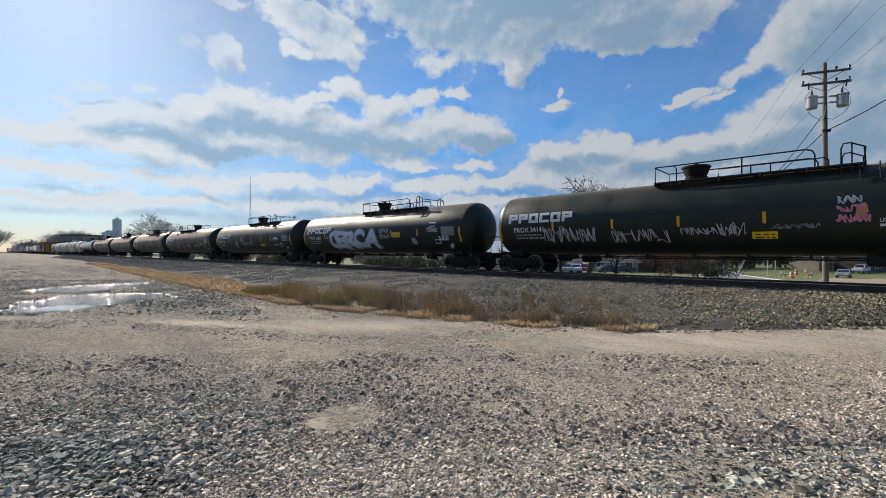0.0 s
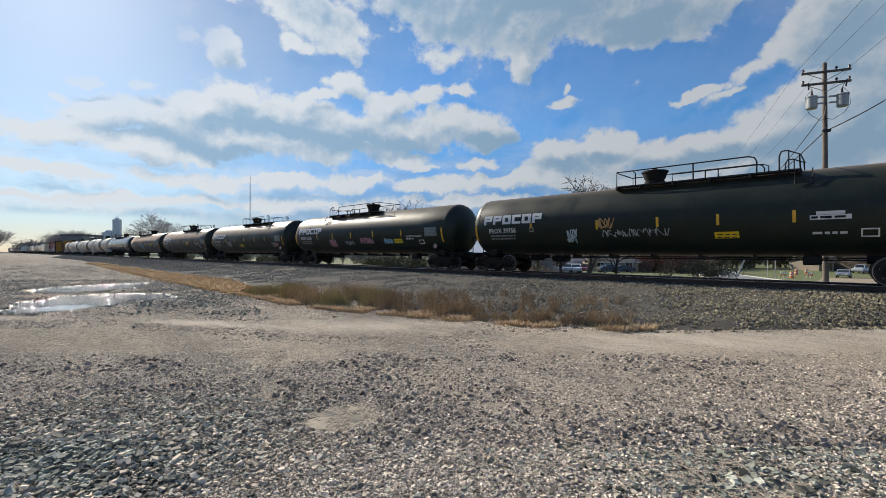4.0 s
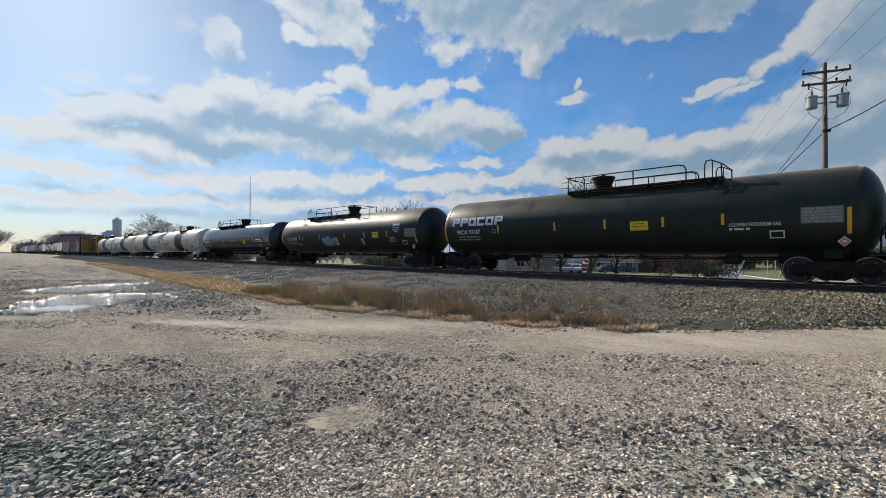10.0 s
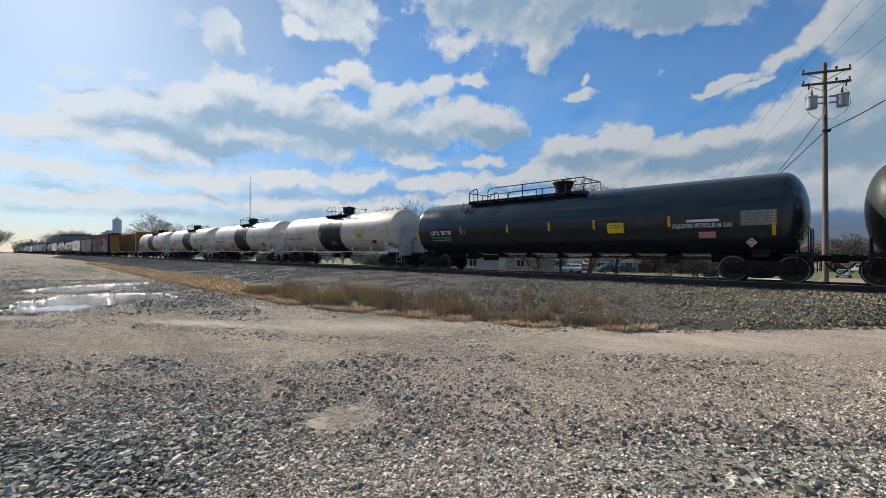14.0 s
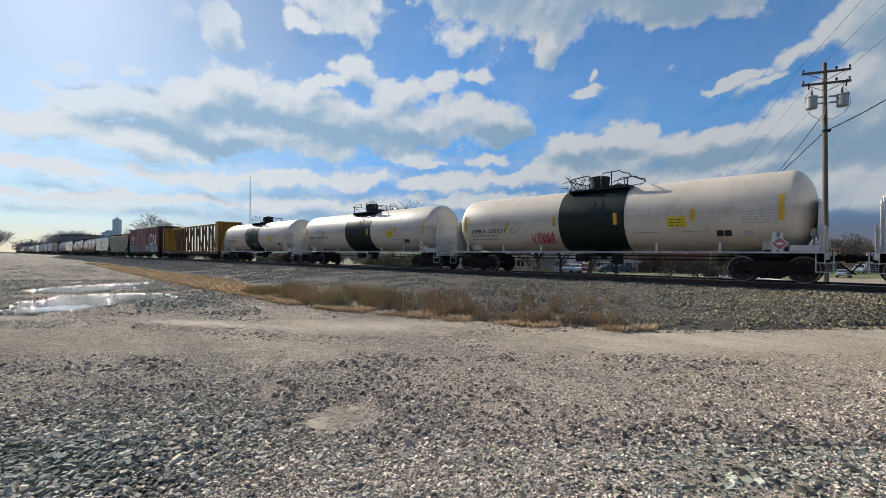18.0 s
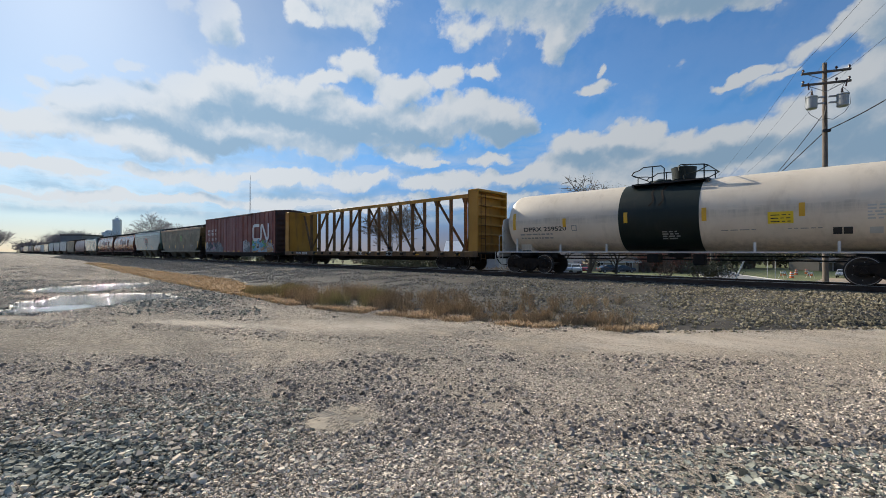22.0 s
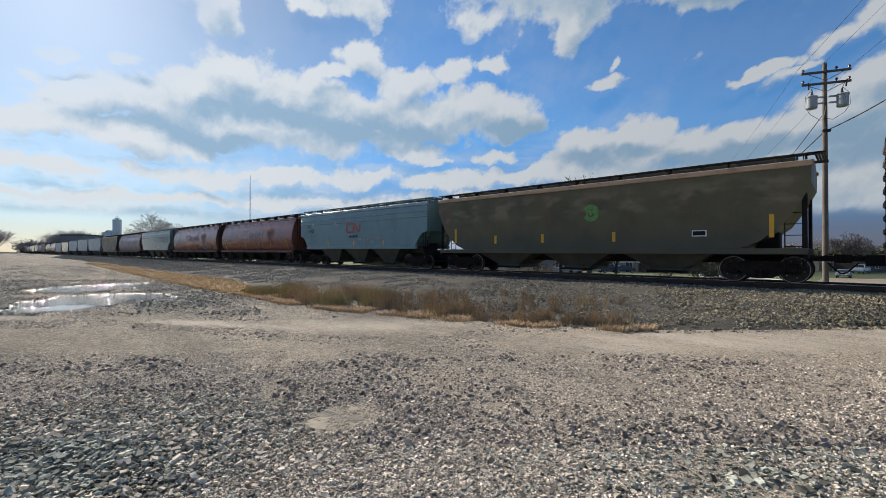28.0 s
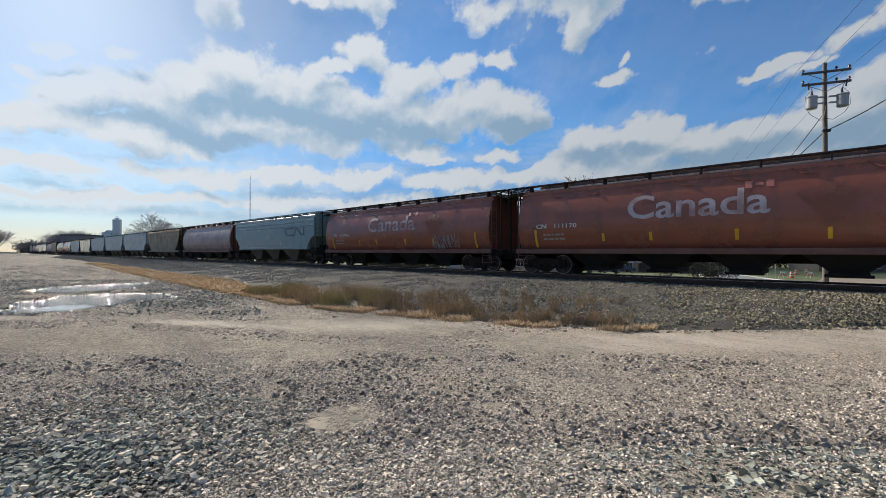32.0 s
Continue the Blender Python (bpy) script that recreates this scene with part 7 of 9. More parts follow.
    # the cars behind, seen only from afar
    tones = (("ribbed", GREY_CN, BLUE_HOP, "blue-grey"), ("round", PINK_HOP, RED_HOP, "faded pinkish grey"), ("flat", OLIVE, OLIVE_ROOF, "olive brown"), ("ribbed", BLUE_HOP, BLUE_HOP, "pale blue-grey"), ("ribbed", BLUE_HOP, BLUE_HOP, "pale blue-grey"),
             ("ribbed", BLUE_HOP, BLUE_HOP, "pale blue-grey"), ("flat", GREY_CN, OLIVE_ROOF, "grey"), ("flat", BLUE_HOP, OLIVE_ROOF, "pale grey"), ("round", RED_HOP, RED_HOP, "oxide red"), ("round", RED_HOP, RED_HOP, "oxide red"),
             ("flat", OLIVE, OLIVE_ROOF, "olive brown"), ("round", PINK_HOP, RED_HOP, "faded pinkish grey"), ("ribbed", GREY_CN, BLUE_HOP, "blue-grey"), ("flat", GREY_CN, OLIVE_ROOF, "grey"), ("round", RED_HOP, RED_HOP, "oxide red"), ("round", PINK_HOP, RED_HOP, "faded pinkish grey"), ("flat", OLIVE, OLIVE_ROOF, "olive brown"))
    for i, (kind, paint, roof, tone) in enumerate(tones):
        car, side = join(hopper(rolling_at(front, 17.6), kind, paint, roof, 7.95, 8.75, f"{tone} covered grain hopper car far down the train", 4.0, 3, SILL_RUST), front, 17.6, False)
        if i == 0:
            zig(car, side, 3.2, 6.4, 2.5, DARK_BLUE)
        front -= 17.6


def zig(car, side, x0, x1, z0, material):
    """Looping logo band."""
    w, h, sh = x1 - x0, 0.62, Shape()
    keys = [(0.42, 1), (0.1, 1), (0.02, 0.92), (0, 0.8), (0, 0.2), (0.02, 0.08), (0.1, 0), (0.45, 0), (0.5, 0.08), (0.52, 0.2), (0.52, 0.85), (0.56, 1), (0.62, 0.95), (0.84, 0.06), (0.9, 0), (0.96, 0.06), (0.98, 0.2), (0.98, 1.05)]
    ribbon(sh, [(x0 + a * w, z0 + b * h) for a, b in keys], 0.115, side, 0.035)
    part("logo_shape", sh.mesh("logo_shape", material, 0), material, car)


WHEAT = surface("faded_ochre_emblem", (0.225, 0.082, 0.042), (0.20, 0.064, 0.042), 0.6, bump=0, big=1.5)
build_track()
build_train()


# ---- clouds: one high sheet that drifts over ----
CLOUD_H = 250.0
CLOUD_Z = EYE_Z + CLOUD_H
CLOUD_WAY = away(-334, 770).normalized()
# cumulus masses over a view of 1568 by 882 units, horizon at 445: across, down, half width, half height, turn in degrees
MASSES = (
    # the large cloud overhead
    (555, 50, 110, 46, 8), (610, 78, 40, 24, 60), (520, 80, 45, 18, 0), (800, 30, 120, 92, 20), (925, 62, 105, 62, 0), (915, 110, 40, 26, 90), (1085, 30, 160, 70, -6), (1210, 18, 80, 62, -30),
    (880, -60, 420, 110, 0), (1000, -220, 700, 130, 0),
    # small ones to the left
    (308, 18, 52, 27, 20), (405, 2, 42, 14, 0), (395, 92, 40, 27, 40), (335, 72, 30, 18, 60), (149, 142, 44, 9, 4), (265, 155, 24, 11, 0), (118, 174, 34, 12, 0),
    # the long bank in the middle
    (425, 168, 70, 30, 0), (350, 195, 90, 30, -10), (500, 205, 125, 48, 6), (200, 205, 130, 32, -4), (90, 225, 120, 26, 0), (590, 232, 130, 42, 4), (450, 250, 220, 34, 3), (250, 262, 150, 24, 4),
    (608, 152, 40, 25, 0), (560, 172, 45, 12, -12), (690, 190, 46, 30, 0), (745, 182, 36, 24, 0), (810, 166, 32, 13, -5), (842, 226, 66, 40, 0), (775, 215, 55, 28, 0), (715, 240, 95, 30, 0),
    # puffs under it
    (700, 290, 62, 18, 0), (852, 290, 44, 13, 0), (745, 300, 26, 9, 0), (640, 262, 60, 18, 0),
    # the right-hand bank
    (985, 184, 28, 13, -10), (990, 160, 7, 12, 20), (985, 262, 62, 30, 0), (1060, 262, 60, 28, 0), (1130, 275, 90, 26, 0), (1040, 290, 130, 26, 0), (1230, 265, 110, 30, -14), (1340, 235, 130, 42, -14),
    (1480, 235, 170, 62, -8), (1215, 178, 62, 10, -22), (1280, 160, 32, 9, -30), (1300, 120, 50, 24, -22), (1335, 95, 36, 30, 0), (1430, 60, 110, 80, -20), (1540, 110, 110, 130, 0), (1400, 160, 70, 40, -20), (1600, 230, 140, 110, 0), (1150, 345, 200, 40, 0), (1400, 330, 260, 60, 0), (1320, 290, 160, 40, -8),
    # low streaks over the horizon
    (480, 322, 120, 14, 0), (620, 326, 110, 17, -5), (330, 318, 130, 12, 4), (120, 300, 140, 13, 3), (740, 330, 90, 17, 0), (880, 322, 120, 20, -4), (1010, 318, 110, 22, 0), (260, 352, 200, 11, 0), (560, 362, 200, 12, 0),
    (60, 345, 120, 12, 0), (820, 358, 180, 13, 0))

# where the clouds are thick and their bases dark, in the same units
BASES = ((580, 245, 240, 34, 4), (350, 258, 120, 22, 4), (480, 225, 110, 26, 0), (985, 15, 330, 62, 0), (760, 10, 90, 50, 20), (1130, 40, 130, 40, 0), (880, -120, 700, 110, 0),
         (1480, 250, 200, 60, -8), (1250, 285, 150, 22, -10), (1510, 60, 120, 90, 0), (560, 30, 70, 22, 8), (860, 250, 50, 16, 0), (1010, 292, 90, 16, 0))


def cloud_sheet():
    m = bpy.data.materials.new("drifting_clouds")
    m.use_nodes = True
    nt = m.node_tree
    nt.nodes.clear()
    tc = nt.nodes.new("ShaderNodeTexCoord")
    sep = nt.nodes.new("ShaderNodeSeparateXYZ")
    nt.links.new(tc.outputs["Object"], sep.inputs[0])
    x, y = sep.outputs[0], sep.outputs[1]
    lat = calc(nt, "MULTIPLY_ADD", x, CP, calc(nt, "MULTIPLY", y, SP))
    dep = calc(nt, "MULTIPLY_ADD", x, -SP, calc(nt, "MULTIPLY", y, CP))
    az = calc(nt, "ARCTAN2", lat, dep)
    r = calc(nt, "POWER", calc(nt, "MULTIPLY_ADD", x, x, calc(nt, "MULTIPLY", y, y)), 0.5)
    el = calc(nt, "DIVIDE", CLOUD_H, calc(nt, "MAXIMUM", r, 60.0))
    q = nt.nodes.new("ShaderNodeCombineXYZ")
    nt.links.new(az, q.inputs[0])
    nt.links.new(el, q.inputs[1])

    def moved(vec, dx, dy):
        n = nt.nodes.new("ShaderNodeVectorMath")
        n.operation = "ADD"
        nt.links.new(vec, n.inputs[0])
        n.inputs[1].default_value = (dx, dy, 0)
        return n.outputs[0]

    def warped(vec, scale, amount, detail):
        n = node(nt, "ShaderNodeTexNoise", Scale=scale, Detail=detail, Roughness=0.6)
        nt.links.new(vec, n.inputs["Vector"])
        off = nt.nodes.new("ShaderNodeVectorMath")
        off.operation = "MULTIPLY_ADD"
        nt.links.new(n.outputs["Color"], off.inputs[0])
        off.inputs[1].default_value = (amount, amount, 0)
        nt.links.new(vec, off.inputs[2])
        return moved(off.outputs[0], -amount / 2, -amount / 2)

    def billow(vec, scale):
        """Cauliflower lumps of several sizes, 1 at a lump's middle."""
        n = node(nt, "ShaderNodeTexVoronoi", Scale=scale, Detail=3.5, Roughness=0.55, Lacunarity=2.3, Smoothness=0.35)
        n.feature, n.normalize = "SMOOTH_F1", True
        nt.links.new(vec, n.inputs["Vector"])
        return calc(nt, "SUBTRACT", 1.0, n.outputs["Distance"])

    def field(vec, masses, grow=1.5):
        total = None
        for px, py, hw, hh, turn in masses:
            u, v = (px - 784) / 770, (445 - py) / 770
            a, e = math.atan(u), v / math.hypot(1, u)
            wa, we = hw / 770 / (1 + u * u) * grow, hh / 770 / math.hypot(1, u) * grow
            t = radians(turn)
            mp = node(nt, "ShaderNodeMapping", Location=(a, e, 0), Rotation=(0, 0, -t), Scale=(wa, we, 1))
            mp.vector_type = "TEXTURE"
            nt.links.new(vec, mp.inputs["Vector"])
            g = nt.nodes.new("ShaderNodeTexGradient")
            g.gradient_type = "SPHERICAL"
            nt.links.new(mp.outputs[0], g.inputs[0])
            total = g.outputs["Fac"] if total is None else calc(nt, "SMOOTH_MAX", total, g.outputs["Fac"], 0.12)
        return total

    near_q = warped(warped(q.outputs[0], 7.0, 0.07, 3), 22.0, 0.04, 6)
    total = field(near_q, MASSES)
    # the same cloud a little way towards the light, for lit tops and shaded bases
    total_up = field(moved(near_q, -0.014, 0.03), MASSES)
    base = field(near_q, BASES, 1.7)
    wq = warped(q.outputs[0], 12.0, 0.03, 4)
    puff = billow(wq, 15.0)
    puff_up = billow(moved(wq, -0.010, 0.016), 15.0)
    soft = noise_of(nt, q.outputs[0], 9.0, 9, 0.58)
    soft_up = noise_of(nt, moved(q.outputs[0], -0.012, 0.022), 9.0, 9, 0.58)
    stretch = node(nt, "ShaderNodeMapping", Scale=(4.0, 24.0, 1.0))
    nt.links.new(warped(q.outputs[0], 5.0, 0.06, 4), stretch.inputs["Vector"])
    veil = noise_of(nt, stretch.outputs[0], 1.0, 8, 0.6)
    wide = noise_of(nt, q.outputs[0], 3.2, 7, 0.6)
    behind = span(nt, calc(nt, "ABSOLUTE", az), 0.95, 1.4)
    # denser towards the middle of a mass, eaten away by lumps and wisps at its rim
    dens = calc(nt, "MULTIPLY_ADD", total, 1.5, calc(nt, "MULTIPLY_ADD", puff, 2.4, -2.34))
    dens = calc(nt, "ADD", dens, calc(nt, "MULTIPLY_ADD", soft, 2.0, -1.0))
    dens = calc(nt, "MULTIPLY_ADD", base, 0.7, dens)
    dens = calc(nt, "MAXIMUM", dens, calc(nt, "MULTIPLY", behind, calc(nt, "MULTIPLY_ADD", wide, 2.2, -1.1)))
    # thin veils, thicker to the left and low down
    low = calc(nt, "MULTIPLY", span(nt, el, 0.03, 0.36, 1.0, 0.0), span(nt, az, -0.1, 0.6, 1.0, 0.45))
    hazy = calc(nt, "MULTIPLY", low, calc(nt, "MULTIPLY", span(nt, veil, 0.34, 0.62), 0.88))
    # clear sky round the sun
    da = calc(nt, "SUBTRACT", az, radians(PHI - SUN_AZ))
    de = calc(nt, "SUBTRACT", el, math.tan(radians(SUN_EL)))
    gap = calc(nt, "POWER", calc(nt, "MULTIPLY_ADD", da, da, calc(nt, "MULTIPLY", de, de)), 0.5)
    thin = calc(nt, "MULTIPLY", span(nt, wide, 0.36, 0.72), 0.34)
    alpha = calc(nt, "MAXIMUM", calc(nt, "MAXIMUM", span(nt, dens, -0.12, 0.42), hazy), thin)
    alpha = calc(nt, "MULTIPLY", alpha, span(nt, gap, 0.17, 0.36))
    alpha = calc(nt, "MULTIPLY", calc(nt, "MULTIPLY", alpha, 0.97), span(nt, el, 0.055, 0.08))
    relief = calc(nt, "MULTIPLY_ADD", calc(nt, "SUBTRACT", puff_up, puff), 1.5, calc(nt, "MULTIPLY", calc(nt, "SUBTRACT", total_up, total), 0.8))
    thick = calc(nt, "MULTIPLY_ADD", span(nt, dens, 0.1, 0.9), 0.22, relief)
    thick = calc(nt, "MULTIPLY_ADD", span(nt, base, 0.0, 1.0), 0.50, thick)
    thick = calc(nt, "ADD", thick, calc(nt, "MULTIPLY", calc(nt, "SUBTRACT", soft_up, soft), 1.0))
    col = mix(nt, span(nt, thick, -0.1, 0.75), CLOUD_LIT, CLOUD_SHADE)
    # clouds nearer the sun are lit through and shine brighter
    em = nt.nodes.new("ShaderNodeEmission")
    nt.links.new(span(nt, gap, 0.2, 1.3, 1.0, 0.68), em.inputs["Strength"])
    nt.links.new(col, em.inputs[0])
    tr = nt.nodes.new("ShaderNodeBsdfTransparent")
    mx = nt.nodes.new("ShaderNodeMixShader")
    nt.links.new(alpha, mx.inputs[0])
    nt.links.new(tr.outputs[0], mx.inputs[1])
    nt.links.new(em.outputs[0], mx.inputs[2])
    out = nt.nodes.new("ShaderNodeOutputMaterial")
    nt.links.new(mx.outputs[0], out.inputs["Surface"])
    sh = Shape()
    ring = [(4600 * math.cos(k * math.pi / 48), 4600 * math.sin(k * math.pi / 48), 0) for k in range(96)]
    sh.add(ring, [tuple(range(96))])
    ob = new("clouds", sh.mesh("clouds", m, 0))
    ob.location = (0, 0, CLOUD_Z)
    return tagged(ob, "broken white and grey cumulus clouds drifting under blue sky", "clouds", kind="structure")


CLOUD_LIT, CLOUD_SHADE = (0.585, 0.61, 0.635), (0.255, 0.37, 0.49)
clouds = cloud_sheet()

# ---- trees ----
BARK = surface("grey_brown_bark", (0.085, 0.068, 0.055), (0.05, 0.04, 0.034), 0.9, bump=0.5, big=3)
TWIG = surface("bare_twigs", (0.18, 0.135, 0.11), (0.12, 0.092, 0.078), 0.9, bump=0)
# far twigs and thickets paler and greyer: distance haze mixed into their colour
FAR_TWIG = surface("haze_grey_far_twigs", (0.34, 0.30, 0.30), (0.26, 0.23, 0.23), 0.9, bump=0)
FAR_LEAF = surface("haze_grey_far_thicket", (0.25, 0.215, 0.21), (0.18, 0.155, 0.15), 0.9, island=True, random_tone=0.5, bump=0)
HAZE_LEAF = surface("sparse_olive_leaves", (0.17, 0.145, 0.07), (0.12, 0.10, 0.055), 0.8, island=True, random_tone=0.8, bump=0)
RED_LEAF = surface("russet_leaves", (0.22, 0.075, 0.05), (0.15, 0.06, 0.045), 0.8, island=True, random_tone=0.8, bump=0)
GOLD_LEAF = surface("golden_leaves", (0.34, 0.20, 0.06), (0.25, 0.15, 0.05), 0.8, island=True, random_tone=0.8, bump=0)
OLIVE_LEAF = surface("olive_leaves", (0.075, 0.075, 0.036), (0.11, 0.095, 0.05), 0.8, island=True, random_tone=0.8, bump=0)
BROWN_LEAF = surface("brown_leaves", (0.14, 0.10, 0.065), (0.10, 0.075, 0.055), 0.8, island=True, random_tone=0.8, bump=0)


def bare_tree(name, spot, height, spread, seed, label, levels=5, twig_mat=None, trunk_r=0.02, low=0.25, leaf=None, leaf_n=0, leaf_size=0.12, thick=0.012):
    """Trunk, limbs and a crown of thin twigs, grown by branching."""
    rng = random.Random(seed)
    trunk, limbs, twigs, leaves = Shape(), Shape(), Shape(), Shape()
    tips = []

    def grow(p, d, length, r, level):
        pts, q = [p], p
        n = 3 if level < 3 else 2
        for k in range(n):
            d = (d + Vector((rng.uniform(-1, 1), rng.uniform(-1, 1), rng.uniform(-0.5, 0.7))) * (0.12 + 0.04 * level)).normalized()
            q = q + d * length / n
            pts.append(q)
        sh, sides = (trunk, 9) if level == 0 else (limbs, 5) if level < 3 else (twigs, 3)
        sh.tube(pts, r, sides, max(r * 0.6, thick * 0.6), cap=level < 3)
        if level >= levels:
            tips.append(q)
            return
        count = 5 if level == 0 else 4 if level < 3 else 3
        turn0 = rng.uniform(0, 6.28)
        for k in range(count):
            w = turn0 + 6.28 * k / count + rng.uniform(-0.5, 0.5)
            lean = rng.uniform(0.45, 0.95) * spread * (0.35 if k == 0 and level < 3 else 1)
            side = Vector((math.cos(w), math.sin(w), 0))
            side = (side - d * side.dot(d)).normalized()
            nd = (d + side * lean + Vector((0, 0, 0.10))).normalized()
            start = pts[-1] if k < 2 else pts[rng.randint(max(1, n - 2), n)]
            grow(start, nd, length * (rng.uniform(1.0, 1.3) if level == 0 else rng.uniform(0.6, 0.86)), max(r * rng.uniform(0.45, 0.6), thick), level + 1)

    grow(Vector((0, 0, -0.1)), Vector((0, 0, 1)), height * low, height * trunk_r, 0)
    top = max(p.z for p in tips)
    k = height / top
    for sh in (trunk, limbs, twigs):
        sh.v = [(x * k, y * k, z * k) for x, y, z in sh.v]
    tree = thing(name, label, "tree", Matrix.Translation(spot))
    part("trunk", trunk, BARK, tree)
    part("branchwork", limbs, BARK, tree)
    part("crown", twigs.mesh("crown", twig_mat or TWIG, 0), twig_mat or TWIG, tree)
    if leaf:
        for _ in range(leaf_n):
            p = rng.choice(tips) * k + Vector((rng.gauss(0, 0.25), rng.gauss(0, 0.25), rng.gauss(0, 0.2)))
            a, b = Vector((rng.gauss(0, 1), rng.gauss(0, 1), rng.gauss(0, 1))).normalized(), Vector((rng.gauss(0, 1), rng.gauss(0, 1), rng.gauss(0, 1))).normalized()
            s = leaf_size * rng.uniform(0.6, 1.4)
            leaves.add([p - a * s, p + b * s * 0.6, p + a * s, p - b * s * 0.6], [(0, 1, 2, 3)])
        part("leaves", leaves.mesh("leaves", leaf, 0), leaf, tree)
    return tree


def thicket(name, spots, size, leaf, label, seed, category="shrub", density=260, leaf_size=0.16):
    """Shrub: many stems from the ground with small leaf clumps and an uneven outline."""
    rng = random.Random(seed)
    ob = thing(name, label, category, Matrix.Translation(spots[0]))
    stems, leaves = Shape(), Shape()
    for spot in spots:
        o = Vector(spot) - Vector(spots[0])
        s = size * rng.uniform(0.75, 1.2)
        for _ in range(16):
            w, l = rng.uniform(0, 6.28), rng.uniform(0.3, 0.9) * s
            tip = o + Vector((math.cos(w) * l * 0.8, math.sin(w) * l * 0.8, rng.uniform(0.6, 1.1) * s))
            midp = o + (tip - o) * 0.5 + Vector((rng.gauss(0, 0.1), rng.gauss(0, 0.1), 0.1 * s))
            stems.tube([o + Vector((rng.gauss(0, 0.15), rng.gauss(0, 0.15), -0.1)), midp, tip], 0.03 * s / 2, 3, 0.006, cap=False)
            for _ in range(density // 16):
                p = midp.lerp(tip, rng.random()) + Vector((rng.gauss(0, 0.2 * s), rng.gauss(0, 0.2 * s), rng.gauss(0, 0.16 * s)))
                if p.z < 0.02:
                    continue
                a, b = Vector((rng.gauss(0, 1), rng.gauss(0, 1), rng.gauss(0, 1))).normalized(), Vector((rng.gauss(0, 1), rng.gauss(0, 1), rng.gauss(0, 1))).normalized()
                q = leaf_size * rng.uniform(0.5, 1.5)
                leaves.add([p - a * q, p + b * q * 0.7, p + a * q, p - b * q * 0.7], [(0, 1, 2, 3)])
    part("branchwork", stems.mesh("branchwork", TWIG, 0), TWIG, ob)
    part("leaves", leaves.mesh("leaves", leaf, 0), leaf, ob)
    return ob


def pix(x, depth, z=0.0):
    """The place so far before the camera's stand in the direction x across the view of 1568 units."""
    p = away((x - 784) / 770 * depth, depth, z)
    if z == 0.0 and p.y > 26:
        p.z = lawn_z(p.y) + 0.02
    return p


def plant_trees():
    bare_tree("bare_tree", pix(1042, 40), 9.6, 1.05, 5, "large bare tree behind the track with a dense twiggy crown", 6, low=0.14, trunk_r=0.019, thick=0.021, leaf=HAZE_LEAF, leaf_n=7000, leaf_size=0.06)
    bare_tree("bare_tree", pix(935, 58), 8.2, 1.2, 8, "bare tree with spreading thin twigs", 6, low=0.15, thick=0.024, trunk_r=0.014)
    bare_tree("bare_tree", pix(697, 80), 12.9, 1.0, 12, "tall bare tree with a wide fan of thin twigs", 6, low=0.2, thick=0.034, trunk_r=0.012)
    bare_tree("bare_tree", pix(284, 180), 19.0, 1.15, 14, "tall bare tree with a round open crown", 6, low=0.12, thick=0.036, trunk_r=0.014, twig_mat=FAR_TWIG)
    bare_tree("bare_tree", pix(234, 190), 14.5, 1.2, 15, "thin bare tree with open twigs", 5, low=0.15, thick=0.036, trunk_r=0.013, twig_mat=FAR_TWIG)
    bare_tree("small_tree", pix(411, 140), 12.3, 1.0, 18, "small tree with a few golden leaves", 5, low=0.2, leaf=GOLD_LEAF, leaf_n=1500, leaf_size=0.13, thick=0.036, trunk_r=0.012, twig_mat=FAR_TWIG)
    bare_tree("bare_tree", pix(1508, 100), 9.3, 1.15, 21, "bare tree behind the houses", 6, low=0.18, thick=0.03, trunk_r=0.013)
    bare_tree("bare_tree", pix(-10, 95), 7.2, 0.8, 23, "dark bare tree at the lot's far edge", 5, low=0.15, trunk_r=0.014, thick=0.02, twig_mat=FAR_TWIG)
    bare_tree("bare_tree", pix(955, 46), 7.2, 1.15, 31, "bare grey-brown tree with dense fine twigs", 6, low=0.12, thick=0.018, trunk_r=0.014)
    bare_tree("bare_tree", pix(992, 52), 8.6, 1.1, 33, "bare grey-brown tree with dense fine twigs", 6, low=0.12, thick=0.02, trunk_r=0.014, leaf=HAZE_LEAF, leaf_n=4000, leaf_size=0.05)
    bare_tree("bare_tree", pix(1090, 50), 8.4, 1.2, 35, "bare tree with rusty last leaves", 6, low=0.14, thick=0.02, trunk_r=0.014, leaf=HAZE_LEAF, leaf_n=5000, leaf_size=0.05)
    rng = random.Random(77)
    kinds = [bare_tree("bare_tree", pix(x, d), h, 1.2, 60 + i, "bare tree in the far woods", 5, low=0.15, thick=0.03, trunk_r=0.013, twig_mat=FAR_TWIG) for i, (x, d, h) in enumerate(((96, 330, 17), (1330, 190, 9), (118, 350, 21), (980, 150, 8)))]
    for ob in kinds:
        tagged(ob, group="far woods")
    for k in range(46):
        left = k < 18
        x, d = (rng.uniform(82, 158), rng.uniform(330, 400)) if left else (rng.uniform(880, 1640), rng.uniform(140, 230))
        ob = copy_thing(kinds[rng.choice((0, 2)) if left else rng.choice((1, 3))], Matrix.Translation(pix(x, d)) @ pose(0, 0, 0, 0, 0, rng.uniform(0, 360)))
    thicket("autumn_shrubs", [pix(x, 97 + 3 * math.sin(x)) for x in range(1122, 1250, 9)], 4.3, RED_LEAF, "row of russet autumn shrubs beyond the lawn", 3, density=420)
    thicket("russet_bushes", [pix(x, 92 + 2 * math.sin(x * 1.7)) for x in range(1128, 1225, 10)], 6.4, RED_LEAF, "tall russet bushes beside the lawn", 6, density=420)
